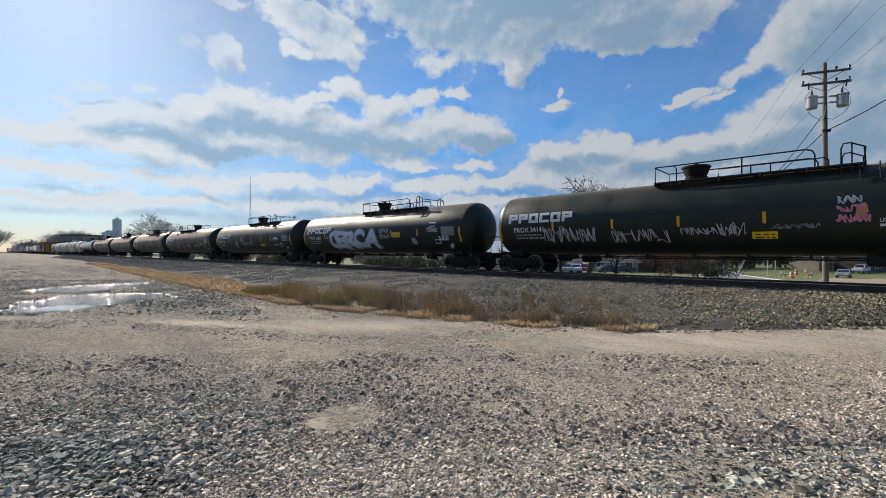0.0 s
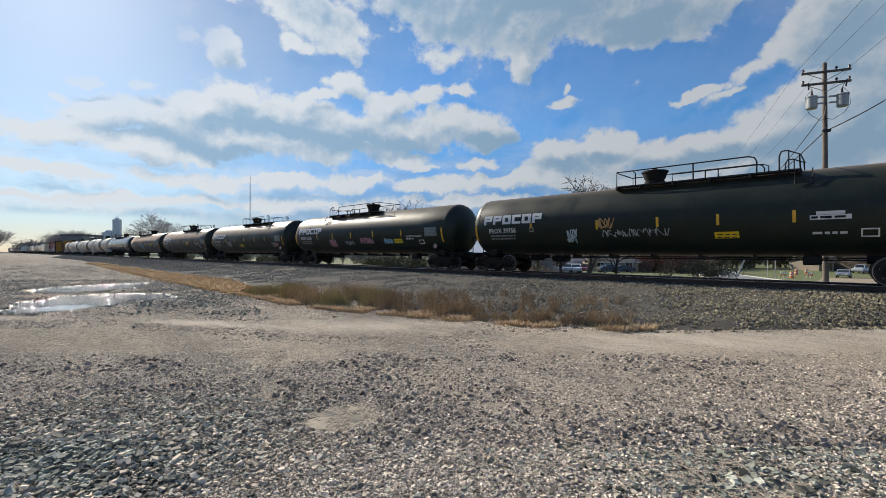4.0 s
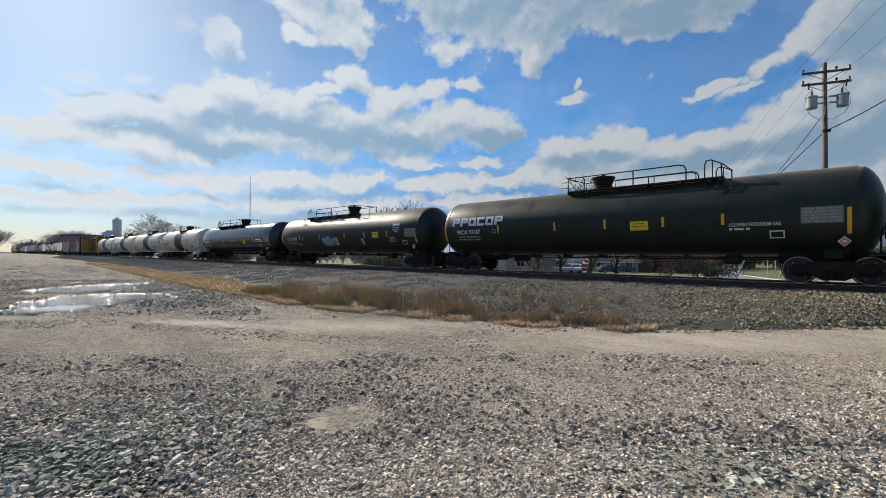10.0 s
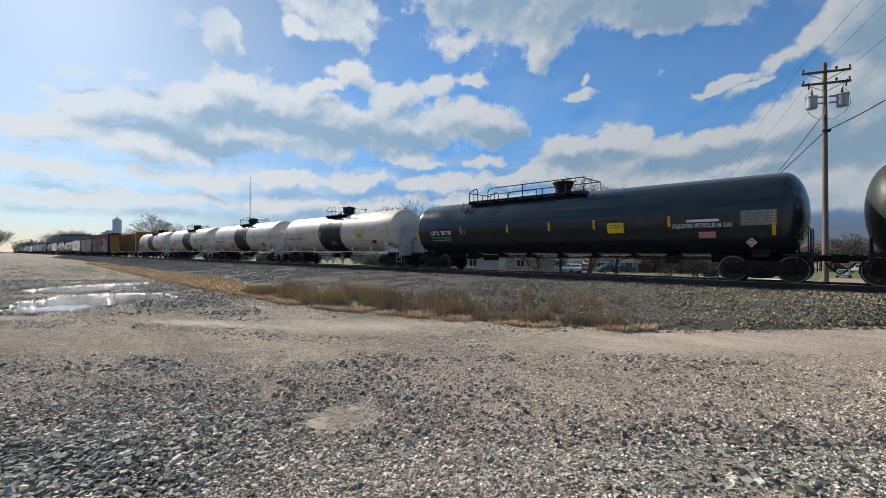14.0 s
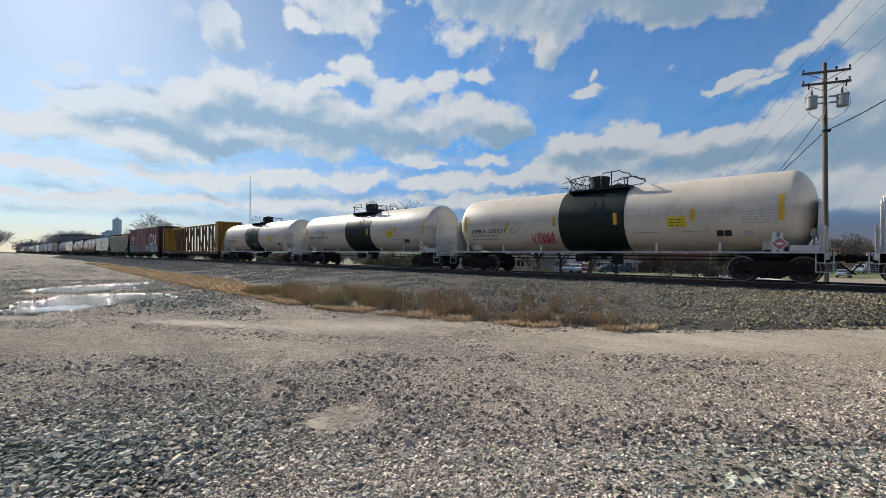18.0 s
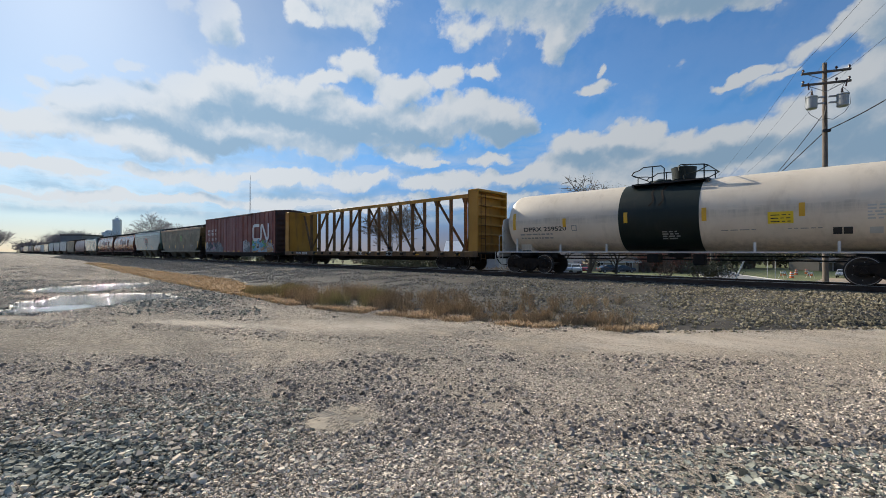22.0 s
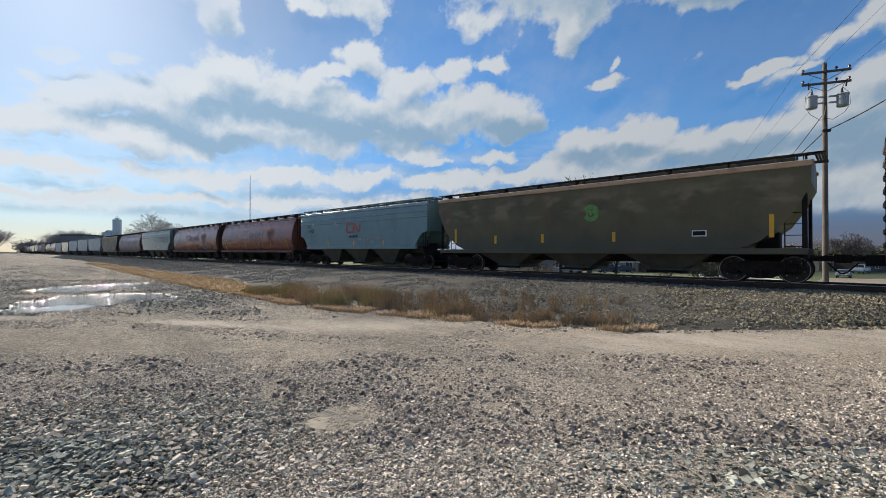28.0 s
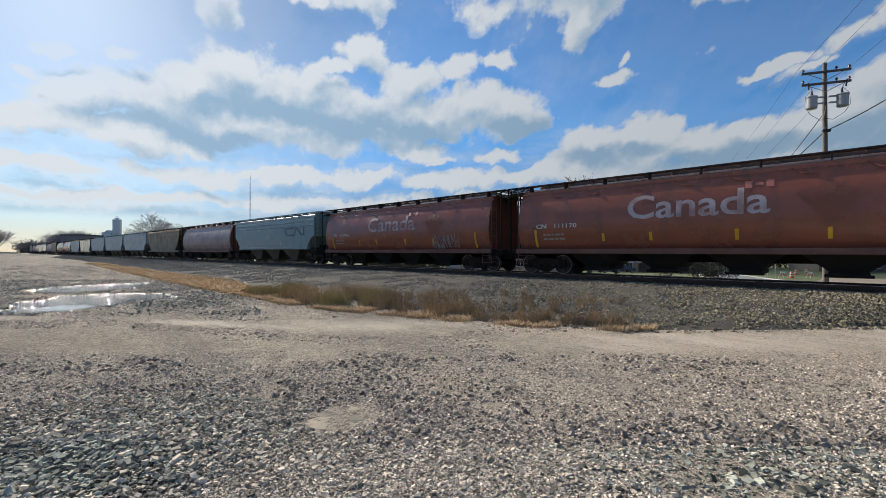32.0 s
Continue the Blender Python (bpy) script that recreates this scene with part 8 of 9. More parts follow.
    hedge = thicket("hedgerow", [pix(1210 + 8 * k, 112 + 3 * math.sin(k)) for k in range(9)], 4.6, OLIVE_LEAF, "dark olive hedgerow behind the houses", 9, "hedge", density=480, leaf_size=0.3)
    tagged(hedge, group="far hedges")
    for x, d, w in ((1065, 108, 3), (1140, 112, -4), (1285, 118, 8), (1370, 122, 4), (1455, 124, 9), (1540, 126, 6), (1625, 126, 3)):
        copy_thing(hedge, Matrix.Translation(pix(x, d)) @ pose(0, 0, 0, 0, 0, w))
    bank = thicket("roadside_brush", [Vector((-30 - 1.5 * k, 31.5 + 0.8 * math.sin(k * 2.1), lawn_z(31))) for k in range(8)], 1.7, OLIVE_LEAF, "dark olive brush behind the track bed", 19, "brush", density=420, leaf_size=0.11)
    tagged(bank, group="brush behind the track")
    for k in range(1, 8):
        copy_thing(bank, Matrix.Translation(Vector((-30 - 12.5 * k, 31.5 + 0.9 * math.sin(k * 1.7), lawn_z(31)))) @ pose(0, 0, 0, 0, 0, 180 * (k % 2)))
    thicket("weed_bank", [pix(x, 46 + math.sin(x)) for x in range(812, 985, 8)], 0.75, WEED, "dry brown weeds before the pale wall", 15, "weeds", density=160, leaf_size=0.06)
    thicket("grey_green_shrub", [pix(1235, 36), pix(1258, 37), pix(1275, 36)], 1.9, OLIVE_LEAF, "rounded olive shrub beside the track", 5, density=900, leaf_size=0.07)
    thicket("brushwood", [pix(x, 102 + 3 * math.sin(x * 3)) for x in range(985, 1125, 9)], 5.6, BROWN_LEAF, "thick brown brushwood behind the bare tree", 6, density=420, leaf_size=0.13)
    thicket("small_evergreen", [pix(948, 50)], 1.5, OLIVE_LEAF, "small olive green shrub by the white building", 9, density=700, leaf_size=0.07)
    thicket("bare_shrub", [pix(905, 47), pix(918, 48)], 1.3, BROWN_LEAF, "small bare brown shrub beside the building", 19, density=160, leaf_size=0.05)
    thicket("bare_shrub", [pix(1172, 40), pix(1184, 40.5)], 1.9, BROWN_LEAF, "small bare shrub with several stems", 8, density=160, leaf_size=0.06)
    for lo, hi, n, d0, d1, size, leaf in ((34, 92, 34, 300, 340, 8.0, 0.5), (860, 1640, 110, 130, 220, 3.6, 0.28), (90, 180, 30, 300, 340, 3.5, 0.4), (300, 860, 60, 130, 190, 3.0, 0.28)):
        thicket("far_woods", [pix(rng.uniform(lo, hi), rng.uniform(d0, d1)) for _ in range(n)], size, FAR_LEAF, "low brown woods on the horizon", n, "woods", 190, leaf)


def wire(name, a, b, sag, r, label="thin overhead wire between wooden poles", mat_=None):
    pts = []
    for k in range(17):
        t = k / 16
        p = Vector(a).lerp(Vector(b), t)
        p.z -= 4 * sag * t * (1 - t)
        pts.append(p)
    return solid(name, Shape().tube(pts, r, 5), mat_ or WIRE, label, "cable", group="overhead wires")


def utility_pole(spot, height, turn, arms, label, cans=False, r=0.16):
    """Wooden pole; arms: heights and half spans of its crossarms."""
    at = Matrix.Translation(spot) @ pose(0, 0, 0, 0, 0, turn)
    ob = thing("utility_pole", label, "utility pole", at, group="utility poles")
    part("pole", Shape().tube([(0, 0, -0.3), (0, 0, height * 0.5), (0, 0, height)], r, 12, r * 0.66), POLE_WOOD, ob)
    for z, half in arms:
        arm = part("crossarm", Shape().box(-half, half, -0.2, -0.09, z - 0.06, z + 0.06, 0.01), ARM_WOOD, ob)
        for x in (-half * 0.93, half * 0.42, half * 0.93):
            part("insulator", Shape().lathe([(z + 0.06, 0), (z + 0.06, 0.03), (z + 0.12, 0.035), (z + 0.14, 0.075), (z + 0.18, 0.07), (z + 0.2, 0.05), (z + 0.24, 0.06), (z + 0.27, 0.0)], (x, -0.15, 0), "z", 8), PORCELAIN, arm)
        part("brace", Shape().tube([(-0.75 * half, -0.15, z - 0.05), (0, -0.14, z - 0.5)], 0.02, 4).tube([(0.75 * half, -0.15, z - 0.05), (0, -0.14, z - 0.5)], 0.02, 4), STEEL_MAST, ob)
    if cans:
        for s in (-1, 1):
            can = part("transformer", Shape().lathe([(0, 0.0), (0, 0.24), (0.04, 0.27), (0.62, 0.27), (0.65, 0.30), (0.70, 0.30), (0.75, 0.2), (0.77, 0.0)], (s * 0.72, -0.25, 10.68), "z", 20), CAN, ob, "grey transformer can")
            part("bushing", Shape().lathe([(0, 0), (0, 0.05), (0.1, 0.07), (0.15, 0.04), (0.22, 0.06), (0.32, 0.03), (0.32, 0)], (s * 0.70, -0.25, 11.43), "z", 8), PORCELAIN, can)
            for z in (10.95, 11.3):
                part("can_bracket", Shape().box(min(s * 0.1, s * 0.6), max(s * 0.1, s * 0.6), -0.22, -0.12, z, z + 0.08), STEEL_MAST, ob)
            part("drop_wire", Shape().tube([(s * 0.7, -0.3, 11.8), (s * 1.02, -0.3, 11.4), (s * 1.05, -0.3, 10.8), (s * 0.8, -0.3, 10.35), (s * 0.3, -0.2, 10.0), (0, -0.16, 10.1)], 0.012, 4), WIRE, ob)
            part("fuse", Shape().tube([(s * 0.86, -0.28, 11.8), (s * 0.9, -0.34, 12.2)], 0.04, 6), PORCELAIN, ob)
            part("jumper_wire", Shape().tube([(s * 0.9, -0.28, 12.2), (s * 0.78, -0.28, 11.95), (s * 0.7, -0.26, 11.75)], 0.012, 4), WIRE, ob)
        part("cable_clamp", Shape().box(-0.2, 0.2, -0.26, -0.12, 9.3, 9.45, 0.02), WIRE, ob)
        part("riser_cable", Shape().tube([(0.0, -0.2, 9.4), (-0.15, -0.24, 10.0), (-0.05, -0.22, 10.6), (0.02, -0.2, 11.0)], 0.02, 5), WIRE, ob)
    return ob


def build_poles():
    p1, p2 = pix(1461, 25.2), pix(1259, 63)
    turn = PHI - 20
    utility_pole(p1, 13.35, turn, ((12.80, 1.16), (12.14, 1.16)), "weathered wooden utility pole with two crossarms and transformers", True)
    utility_pole(p2, 13.0, turn, ((12.3, 1.6),), "dark wooden utility pole with one crossarm", r=0.17)
    utility_pole(pix(1357, 150), 10.6, PHI + 10, ((9.8, 2.2), (9.0, 1.6)), "distant wooden utility pole with crossarms", r=0.2)
    utility_pole(pix(1205, 165), 11.5, PHI + 30, ((11.0, 2.0), (10.0, 2.0), (8.6, 2.0)), "distant wooden utility pole with three crossarms", r=0.2)
    utility_pole(pix(1369, 120), 6.5, PHI, ((6.0, 0.4),), "slim distant wooden pole", r=0.12)
    for x in (1358, 1372):
        solid("sign_post", Shape().tube([pix(x, 62), pix(x, 62) + Vector((0, 0, 2.7))], 0.05, 6), WHITE_PIPE, "slim pale post on the lawn", "post")
    ax = Vector((math.cos(radians(turn)), math.sin(radians(turn)), 0))
    line = (p1 - p2).normalized()
    for z, x in ((13.1, -1.3), (13.4, 0.0), (13.1, 1.3)):
        a = p1 + ax * x + Vector((0, 0, z))
        wire("overhead_wire", a, p2 + ax * x + Vector((0, 0, 12.3)), 0.7, 0.007)
        wire("overhead_wire", a, a + line * 38 + Vector((0, 0, 0.4)), 0.6, 0.008)
    a = p1 + Vector((0, 0, 9.4))
    wire("service_cable", a, p2 + Vector((0, 0, 7.3)), 0.5, 0.03, "thick black service cable on poles")
    wire("service_cable", a, pix(1700, 19.5, 10.9), 0.25, 0.03, "thick black service cable on poles")
    wire("service_cable", p1 + Vector((0, 0, 10.5)), p2 + Vector((0, 0, 7.9)), 1.6, 0.022, "slack black service cable between poles")
    # white leaning stake by the road
    s = pix(1295, 31)
    solid("leaning_post", Shape().tube([s, s + away(0.9, 0, 1.9)], 0.055, 8), WHITE_PIPE, "leaning white post beside the road", "post")


build_poles()
plant_trees()


def far_landmarks():
    c = pix(207, 500)
    ob = thing("grain_elevator", "tall concrete grain elevator on the horizon, its haze painted pale", "grain elevator", Matrix.Translation(c) @ pose(0, 0, 0, 0, 0, PHI + 25))
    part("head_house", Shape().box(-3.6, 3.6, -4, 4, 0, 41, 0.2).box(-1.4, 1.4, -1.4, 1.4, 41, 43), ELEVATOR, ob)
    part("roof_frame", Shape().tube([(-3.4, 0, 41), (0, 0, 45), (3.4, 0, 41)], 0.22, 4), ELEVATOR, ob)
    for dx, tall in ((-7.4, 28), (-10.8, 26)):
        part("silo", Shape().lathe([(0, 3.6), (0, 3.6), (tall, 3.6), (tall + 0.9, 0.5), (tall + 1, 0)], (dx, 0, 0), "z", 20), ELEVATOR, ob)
    ob2 = thing("warehouse", "flat-roofed grey industrial building far behind the train", "building", Matrix.Translation(pix(146, 270)) @ pose(0, 0, 0, 0, 0, PHI))
    part("wall", Shape().box(-6.6, 6.6, -8, 8, 0, 12.2), SIDING, ob2)
    part("roof", Shape().box(-6.8, 6.8, -8.2, 8.2, 12.2, 12.9), ROOF_DARK, ob2)
    mast = thing("radio_mast", "slender lattice radio mast on the horizon", "mast", Matrix.Translation(pix(443, 300)))
    lat = Shape()
    for k in range(3):
        w = k * 2.094
        lat.tube([(0.45 * math.cos(w), 0.45 * math.sin(w), 0), (0.4 * math.cos(w), 0.4 * math.sin(w), 52)], 0.10, 4)
    part("lattice", lat, STEEL_MAST, mast)
    br = Shape()
    for k in range(40):
        w, z = (k % 3) * 2.094, k * 1.3
        br.tube([(0.43 * math.cos(w), 0.43 * math.sin(w), z), (0.43 * math.cos(w + 2.094), 0.43 * math.sin(w + 2.094), z + 1.3)], 0.05, 3)
    part("bracing", br, STEEL_MAST, mast)
    part("aerial", Shape().tube([(0, 0, 52), (0, 0, 57)], 0.08, 5), STEEL_MAST, mast)


# elevator concrete lightened almost to white: distance haze put into its colour
ELEVATOR = surface("haze_whitened_concrete", (0.80, 0.79, 0.76), (0.68, 0.67, 0.64), 0.8, bump=0.1, big=0.1, fine=2)
SIDING = surface("grey_metal_siding", (0.20, 0.20, 0.21), (0.15, 0.15, 0.16), 0.6, bump=0.05, fine=4)
far_landmarks()


# ---- beyond the track: road, houses, parked cars ----
BRICK = surface("red_brick_wall", (0.19, 0.082, 0.064), (0.14, 0.065, 0.052), 0.85, bump=0.3, fine=9)
BROWN_WALL = surface("dark_brown_siding", (0.11, 0.085, 0.065), (0.08, 0.062, 0.05), 0.8, bump=0.1, fine=6)
TAN_WALL = surface("tan_house_siding", (0.30, 0.25, 0.185), (0.24, 0.195, 0.145), 0.75, bump=0.1, fine=6)
WHITE_WALL = surface("white_metal_wall", (0.46, 0.47, 0.53), (0.36, 0.37, 0.42), 0.6, bump=0.05, fine=5)
PALE_ROOF = surface("pale_metal_roof", (0.62, 0.66, 0.72), (0.52, 0.56, 0.62), 0.4, bump=0.05, fine=4)
SHINGLE = surface("grey_shingle_roof", (0.13, 0.12, 0.115), (0.09, 0.085, 0.08), 0.85, bump=0.3, fine=8)
GLASS = surface("dark_window_glass", (0.02, 0.024, 0.028), (0.03, 0.034, 0.04), 0.08, bump=0)
TRIM = surface("white_trim_paint", (0.74, 0.73, 0.70), (0.62, 0.60, 0.57), 0.5, bump=0.05)
DIRT = surface("bare_tan_dirt", (0.34, 0.26, 0.18), (0.26, 0.20, 0.14), 0.9, bump=0.5, fine=6, big=0.5)
CAR_WHITE = surface("white_car_paint", (0.70, 0.70, 0.70), (0.62, 0.62, 0.62), 0.18, bump=0)
CAR_SILVER = surface("silver_car_paint", (0.42, 0.43, 0.45), (0.36, 0.37, 0.39), 0.22, 0.6, bump=0)
CAR_RED = surface("red_car_paint", (0.30, 0.03, 0.03), (0.24, 0.025, 0.025), 0.2, bump=0)
CAR_DARK = surface("dark_blue_car_paint", (0.02, 0.025, 0.04), (0.03, 0.035, 0.05), 0.2, bump=0)
TYRE = surface("black_tyre_rubber", (0.015, 0.015, 0.015), (0.03, 0.028, 0.026), 0.85, bump=0.2)
LAMP = surface("clear_headlight", (0.75, 0.76, 0.78), (0.6, 0.6, 0.62), 0.15, bump=0)
LAMP_RED = surface("red_tail_light", (0.4, 0.02, 0.02), (0.3, 0.02, 0.02), 0.2, bump=0)
ORANGE = surface("orange_barrel_plastic", (0.70, 0.16, 0.03), (0.58, 0.13, 0.03), 0.5, bump=0.05)


def build_road():
    """A worn road that runs off beyond the track, with a pale kerb on both sides."""
    a, b = away(20.2, 24.3), away(62, 100)
    d = (b - a).normalized()
    n = Vector((d.y, -d.x, 0))
    rows = []
    for k in range(21):
        p = a + (b - a) * k / 20 * 1.4
        rows.append([(*(p + n * w).to_2d(), lawn_z((p + n * w).y) + 0.10 + (0.02 if abs(w) < 2 else 0)) for w in (-3.4, -1.7, 0, 1.7, 3.4)])
    solid("road", Shape().grid(rows), ASPHALT, "worn pale asphalt road beyond the track", "road", kind="structure")
    for s in (-1, 1):
        sh = Shape()
        rows = []
        for o, z in ((3.4, 0.02), (3.4, 0.20), (3.6, 0.20), (3.6, -0.02)):
            rows.append([(*(a + (b - a) * k / 20 * 1.4 + n * s * o).to_2d(), lawn_z((a + (b - a) * k / 20 * 1.4 + n * s * o).y) + z) for k in range(21)])
        sh.grid(rows)
        solid("kerb", sh, CONCRETE, "pale concrete kerb along the road", "kerb", kind="structure")
    c = [pix(1440, 46), pix(1720, 44), pix(1640, 74), pix(1455, 74)]
    rows = []
    for i in range(9):
        row = []
        for j in range(13):
            p = c[0].lerp(c[1], j / 12).lerp(c[3].lerp(c[2], j / 12), i / 8)
            edge = i in (0, 8) or j in (0, 12)
            row.append((p.x + 0.5 * noise.noise((p.x, p.y, 1)), p.y + 0.5 * noise.noise((p.x, p.y, 5)), lawn_z(p.y) + (0.0 if edge else 0.115)))
        rows.append(row)
    solid("dirt_verge", Shape().grid(rows), DIRT, "bare tan dirt verge beside the road", "dirt", kind="structure")


def house(spot, turn, w, d, h, rise, wall, roof, label, windows, door=None, overhang=0.4):
    """Gabled house: walls, two roof slopes, framed windows and a door on its front at -y."""
    ob = thing("house", label, "house", Matrix.Translation(spot) @ pose(0, 0, 0, 0, 0, turn))
    body = Shape().prism([(-d / 2, -0.2), (d / 2, -0.2), (d / 2, h), (0, h + rise), (-d / 2, h)], -w / 2, w / 2, "x")
    part("wall", body, wall, ob)
    for s in (-1, 1):
        slope = rise / (d / 2)
        e = d / 2 + overhang
        prof = [(0, h + rise + 0.02), (s * e, h - overhang * slope + 0.02), (s * e, h - overhang * slope + 0.18), (0, h + rise + 0.2)]
        part("roof", Shape().prism(prof, -w / 2 - overhang, w / 2 + overhang, "x"), roof, ob)
    part("eaves_board", Shape().box(-w / 2 - overhang, w / 2 + overhang, -d / 2 - overhang - 0.03, -d / 2 - overhang, h - 0.35, h - 0.1), TRIM, ob)
    for x, z, ww, hh in windows:
        win = part("window", Shape().box(x - ww / 2, x + ww / 2, -d / 2 - 0.03, -d / 2 + 0.02, z, z + hh), GLASS, ob)
        fr = Shape()
        for x0, x1, z0, z1 in ((x - ww / 2 - 0.08, x + ww / 2 + 0.08, z + hh, z + hh + 0.08), (x - ww / 2 - 0.08, x + ww / 2 + 0.08, z - 0.08, z), (x - ww / 2 - 0.08, x - ww / 2, z, z + hh), (x + ww / 2, x + ww / 2 + 0.08, z, z + hh), (x - 0.03, x + 0.03, z, z + hh)):
            fr.box(x0, x1, -d / 2 - 0.06, -d / 2 - 0.01, z0, z1)
        part("window_frame", fr, TRIM, win)
    if door is not None:
        dr = part("door", Shape().box(door - 0.45, door + 0.45, -d / 2 - 0.05, -d / 2 + 0.02, 0, 2.05), TRIM, ob)
        part("door_handle", Shape().box(door + 0.32, door + 0.38, -d / 2 - 0.1, -d / 2 - 0.04, 0.98, 1.06), STEEL_MAST, dr)
    return ob


def parked_car(spot, turn, paint, label, pickup=False):
    """Car: shaped body and cabin, glass, wheels and lights; front at +x."""
    car = thing("parked_car", label, "car", Matrix.Translation(spot) @ pose(0, 0, 0, 0, 0, turn), group="parked cars")
    if pickup:
        prof = [(-2.7, 0.45), (2.6, 0.45), (2.68, 0.75), (2.6, 1.05), (1.35, 1.16), (0.75, 1.78), (-0.55, 1.84), (-0.75, 1.2), (-2.7, 1.16)]
        glass = [(1.22, 1.2), (0.70, 1.72), (-0.48, 1.77), (-0.62, 1.22)]
    else:
        prof = [(-2.2, 0.42), (2.15, 0.40), (2.25, 0.62), (2.1, 0.86), (1.1, 0.98), (0.35, 1.42), (-0.8, 1.46), (-1.6, 1.05), (-2.2, 0.98)]
        glass = [(0.95, 1.0), (0.30, 1.36), (-0.76, 1.40), (-1.42, 1.04)]
    body = Shape()
    rows = []
    for y, k in ((-0.90, 0.0), (-0.86, 1.0), (0.86, 1.0), (0.90, 0.0)):
        rows.append([(x * (1 if k else 0.985), y * (1 - 0.16 * max(0, z - 0.95)), z if k else max(0.5, z - 0.06)) for x, z in prof + prof[:1]])
    body.grid(rows)
    for row in (rows[0], rows[-1]):
        body.add(row[:-1], [tuple(range(len(prof)))])
    b = part("body", body, paint, car)
    for s in (-1, 1):
        part("side_glass", Shape().add([(x, s * (0.915 - 0.14 * max(0, z - 0.95)), z) for x, z in glass], [(0, 1, 2, 3)]), GLASS, b)
    a0, a1 = glass[0], glass[1]
    part("windscreen", Shape().add([(a0[0] + 0.1, -0.76, a0[1] + 0.03), (a0[0] + 0.1, 0.76, a0[1] + 0.03), (a1[0] + 0.1, 0.68, a1[1] + 0.03), (a1[0] + 0.1, -0.68, a1[1] + 0.03)], [(0, 1, 2, 3)]), GLASS, b)
    a0, a1 = glass[3], glass[2]
    part("rear_window", Shape().add([(a0[0] - 0.1, -0.72, a0[1] + 0.04), (a0[0] - 0.1, 0.72, a0[1] + 0.04), (a1[0] - 0.08, 0.66, a1[1] + 0.03), (a1[0] - 0.08, -0.66, a1[1] + 0.03)], [(0, 1, 2, 3)]), GLASS, b)
    front, back = prof[2][0], prof[0][0]
    for y in (-0.62, 0.62):
        part("headlight", Shape().box(front - 0.12, front + 0.01, y - 0.2, y + 0.2, 0.62, 0.76, 0.03), LAMP, b)
        part("tail_light", Shape().box(back - 0.015, back + 0.08, y - 0.18, y + 0.18, 0.72, 0.88, 0.02), LAMP_RED, b)
    r = 0.38 if pickup else 0.32
    for x in ((-1.7, 1.75) if pickup else (-1.35, 1.38)):
        for s in (-1, 1):
            t = part("wheel", Shape().lathe([(s * 0.72, 0), (s * 0.72, r - 0.03), (s * 0.75, r), (s * 0.89, r), (s * 0.92, r - 0.04), (s * 0.92, r * 0.62)], (x, 0, r), "y", 18), TYRE, car)
            part("rim", Shape().lathe([(s * 0.90, r * 0.62), (s * 0.915, r * 0.55), (s * 0.89, r * 0.2), (s * 0.91, 0)], (x, 0, r), "y", 14), STEEL_MAST, t)
    return car


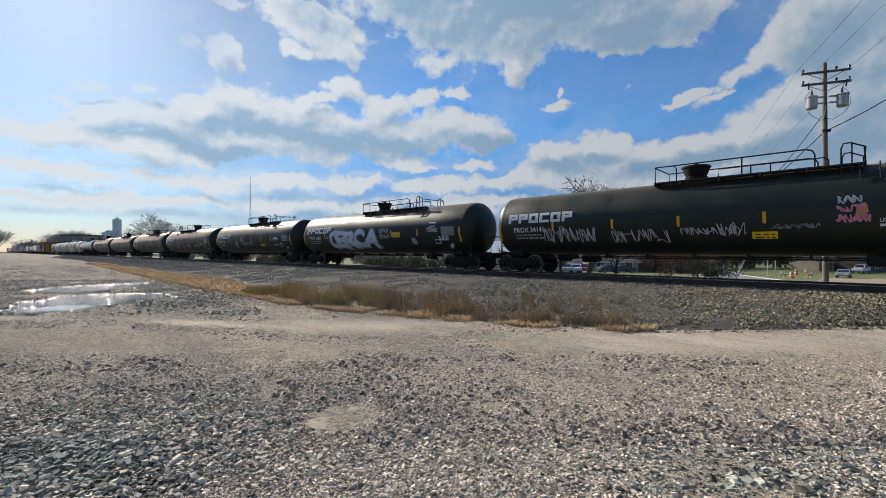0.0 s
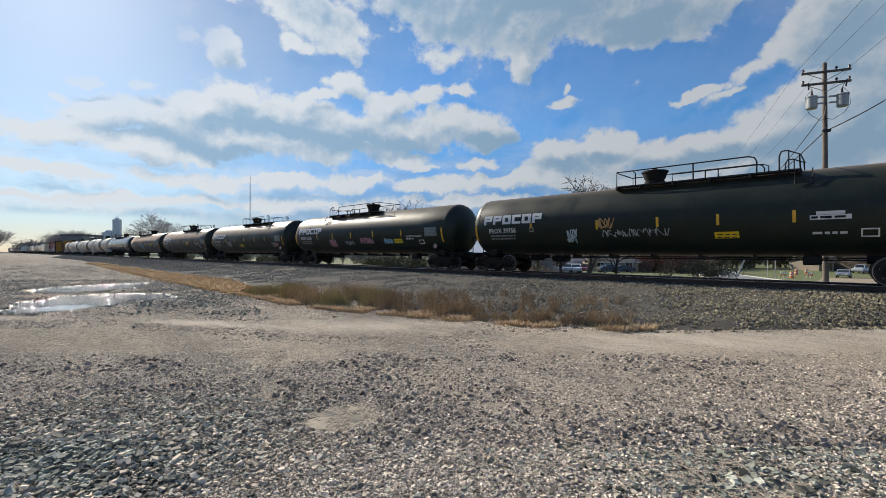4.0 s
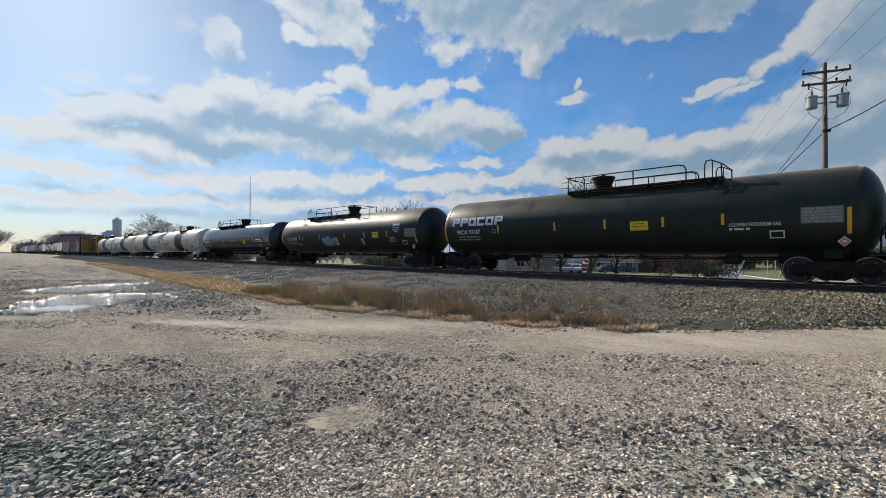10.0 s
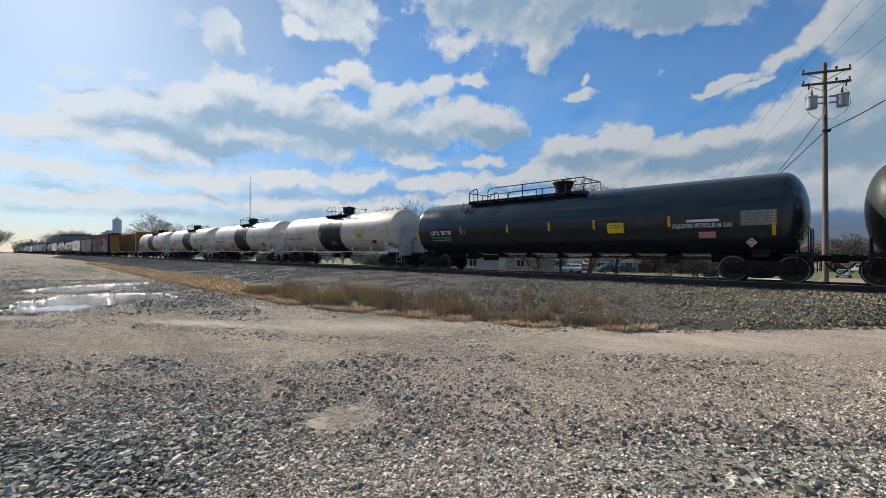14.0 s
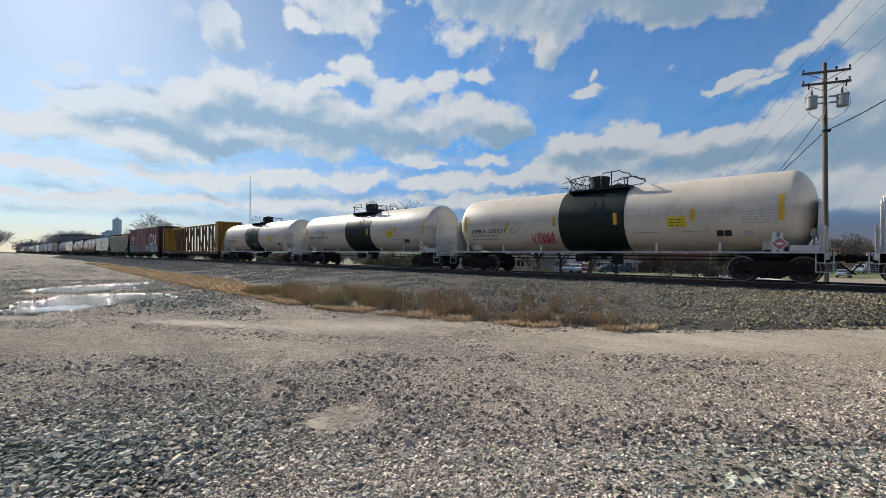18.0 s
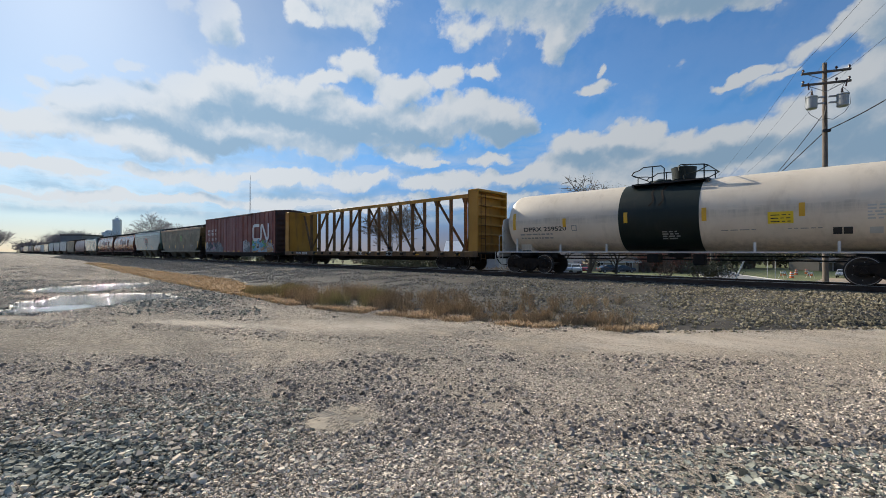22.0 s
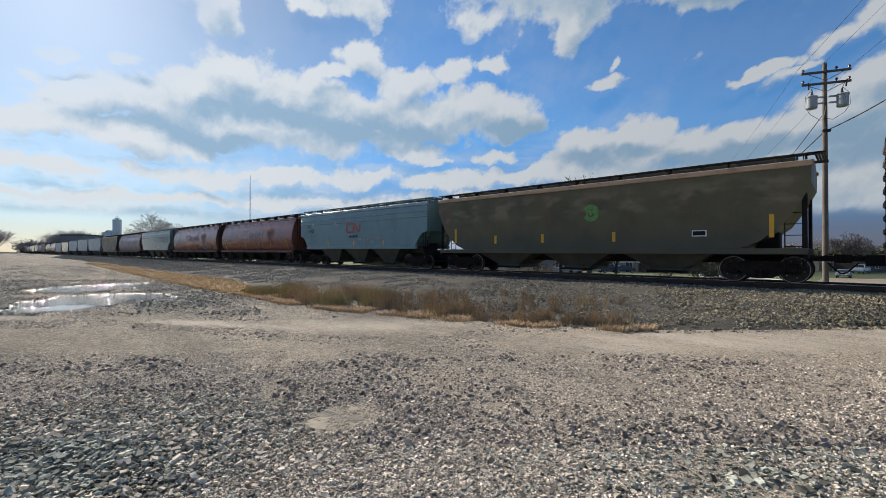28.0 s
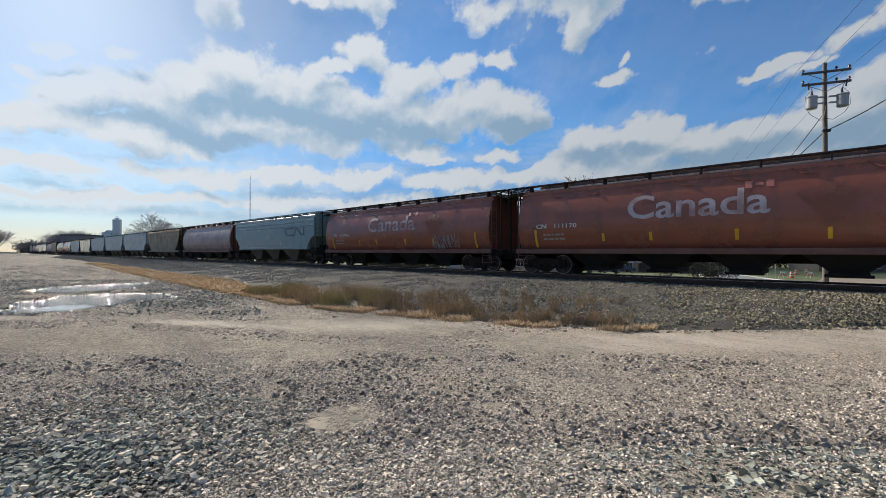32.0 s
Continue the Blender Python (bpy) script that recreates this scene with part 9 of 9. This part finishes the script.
def build_town():
    build_road()

    def g(x, depth):
        return pix(x, depth)
    house(g(882, 57), PHI - 6, 13.0, 7.0, 2.5, 1.5, WHITE_WALL, PALE_ROOF, "low white metal building with a pale roof", ((-3.2, 1.0, 0.9, 0.8), (2.6, 1.0, 0.9, 0.8)), 0.4)
    house(g(990, 78), PHI + 4, 6.0, 6.0, 2.4, 1.2, WHITE_WALL, SHINGLE, "small white house with a grey roof", ((-1.2, 0.9, 1.0, 1.0),), 1.0)
    house(g(1190, 104), PHI + 8, 10.5, 7.5, 2.3, 1.0, BRICK, SHINGLE, "low red brick house with white trim", ((-3.4, 0.9, 1.3, 1.2), (2.9, 0.9, 1.6, 1.2), (0.4, 0.9, 1.0, 1.2)), -1.2)
    house(g(1446, 106), PHI + 14, 8.5, 7.0, 2.3, 1.0, TAN_WALL, SHINGLE, "low tan house with a grey shingle roof", ((-2.4, 0.9, 1.4, 1.2), (2.4, 0.9, 1.2, 1.2)), 0.2)
    house(g(1540, 100), PHI + 10, 11.0, 8.0, 2.3, 1.1, BROWN_WALL, SHINGLE, "dark brown house with a grey shingle roof", ((-3.5, 0.9, 1.4, 1.2), (3.0, 0.9, 1.4, 1.2)), 0.0)
    house(g(1075, 95), PHI, 10.0, 8.0, 2.4, 1.2, TAN_WALL, SHINGLE, "tan house behind the trees", ((-3.0, 0.9, 1.3, 1.2), (3.0, 0.9, 1.3, 1.2)), 0.0)
    parked_car(g(1003, 68), -66, CAR_SILVER, "silver parked car on the grass beyond the track")
    parked_car(g(1018, 70), -60, CAR_WHITE, "white parked car on the grass beyond the track")
    parked_car(g(1032, 72), -64, CAR_RED, "red parked car beside two pale ones")
    parked_car(g(1078, 80), PHI + 10, CAR_DARK, "dark parked car near the brick house")
    parked_car(g(1102, 84), PHI + 6, CAR_DARK, "dark parked car beside another dark one")
    parked_car(g(1493, 76), -94, CAR_SILVER, "silver sedan standing on the road verge")
    parked_car(g(1524, 92), -104, CAR_WHITE, "white pickup truck parked on the grass", True)
    for x, d in ((1401, 68), (1409, 86), (1427, 90)):
        b = thing("traffic_barrel", "orange traffic barrel with white bands", "traffic barrel", Matrix.Translation(g(x, d)), group="traffic barrels")
        part("barrel", Shape().lathe([(0, 0), (0, 0.32), (0.08, 0.32), (0.1, 0.27), (0.5, 0.25), (0.95, 0.22), (1.0, 0.18), (1.0, 0)], (0, 0, 0), "z", 16), ORANGE, b)
        for k in (0.32, 0.68):
            part("white_band", Shape().lathe([(k, 0.262), (k, 0.272), (k + 0.14, 0.262), (k + 0.14, 0.25)], (0, 0, 0), "z", 16), TRIM, b)
    for x, d in ((1434, 70), (1386, 66)):
        b = thing("barricade", "white striped road barricade on splayed legs", "barricade", Matrix.Translation(g(x, d)) @ pose(0, 0, 0, 0, 0, PHI + 20), group="barricades")
        part("board", Shape().box(-0.6, 0.6, -0.03, 0.03, 0.75, 0.98, 0.01), TRIM, b)
        part("board", Shape().box(-0.6, 0.6, -0.03, 0.03, 0.4, 0.6, 0.01), ORANGE, b)
        for s in (-1, 1):
            part("leg", Shape().tube([(s * 0.5, -0.35, 0), (s * 0.5, 0, 1.05)], 0.03, 4), TRIM, b)
            part("leg", Shape().tube([(s * 0.5, 0.35, 0), (s * 0.5, 0, 1.05)], 0.03, 4), TRIM, b)


build_town()


def rolled(t):
    """How far the train has run: an even pace, a little quicker at the end."""
    gain = 0.0 if t < 26.5 else 0.0625 * (t - 26.5) ** 2 if t < 28.5 else 0.25 * (t - 27.5)
    return SPEED * t + gain


def motions():
    """The train rolls by at an even pace; the wheels of the cars that pass close turn."""
    for car, x, near in CARS:
        walk(car, [(t, pose(x + rolled(t), YC, ZR)) for t in (0, 8, 16, 24, 26.5, 27, 27.5, 28, 28.5, 29, 30, 31, 32)])
    r = 0.457
    for car, wheelset, dx in ROLLING:
        x, near = next((x, near) for c, x, near in CARS if c == car)
        if not near:
            continue
        t0, t1 = max(0.0, (-46 - x) / SPEED), min(32.0, (14 - x) / SPEED)
        if t1 <= t0:
            continue
        k0, k1 = int(t0 * 15), int(t1 * 15)
        rows = [(0.0, 0.0)] if k0 > 0 else []
        rows += [(k / 15, (k - k0) / 15 * SPEED / r) for k in range(k0, k1 + 1)]
        if k1 < 480:
            rows.append((32.0, (k1 - k0) / 15 * SPEED / r))
        walk(wheelset, [(t, pose(dx, 0, 0.457, 0, math.degrees(a) % 360, 0)) for t, a in rows])
    walk(clouds, [(0, pose(0, 0, CLOUD_Z)), (32.0, pose(*(-CLOUD_WAY * 4.07 * 32.0)[:2], CLOUD_Z))])


motions()
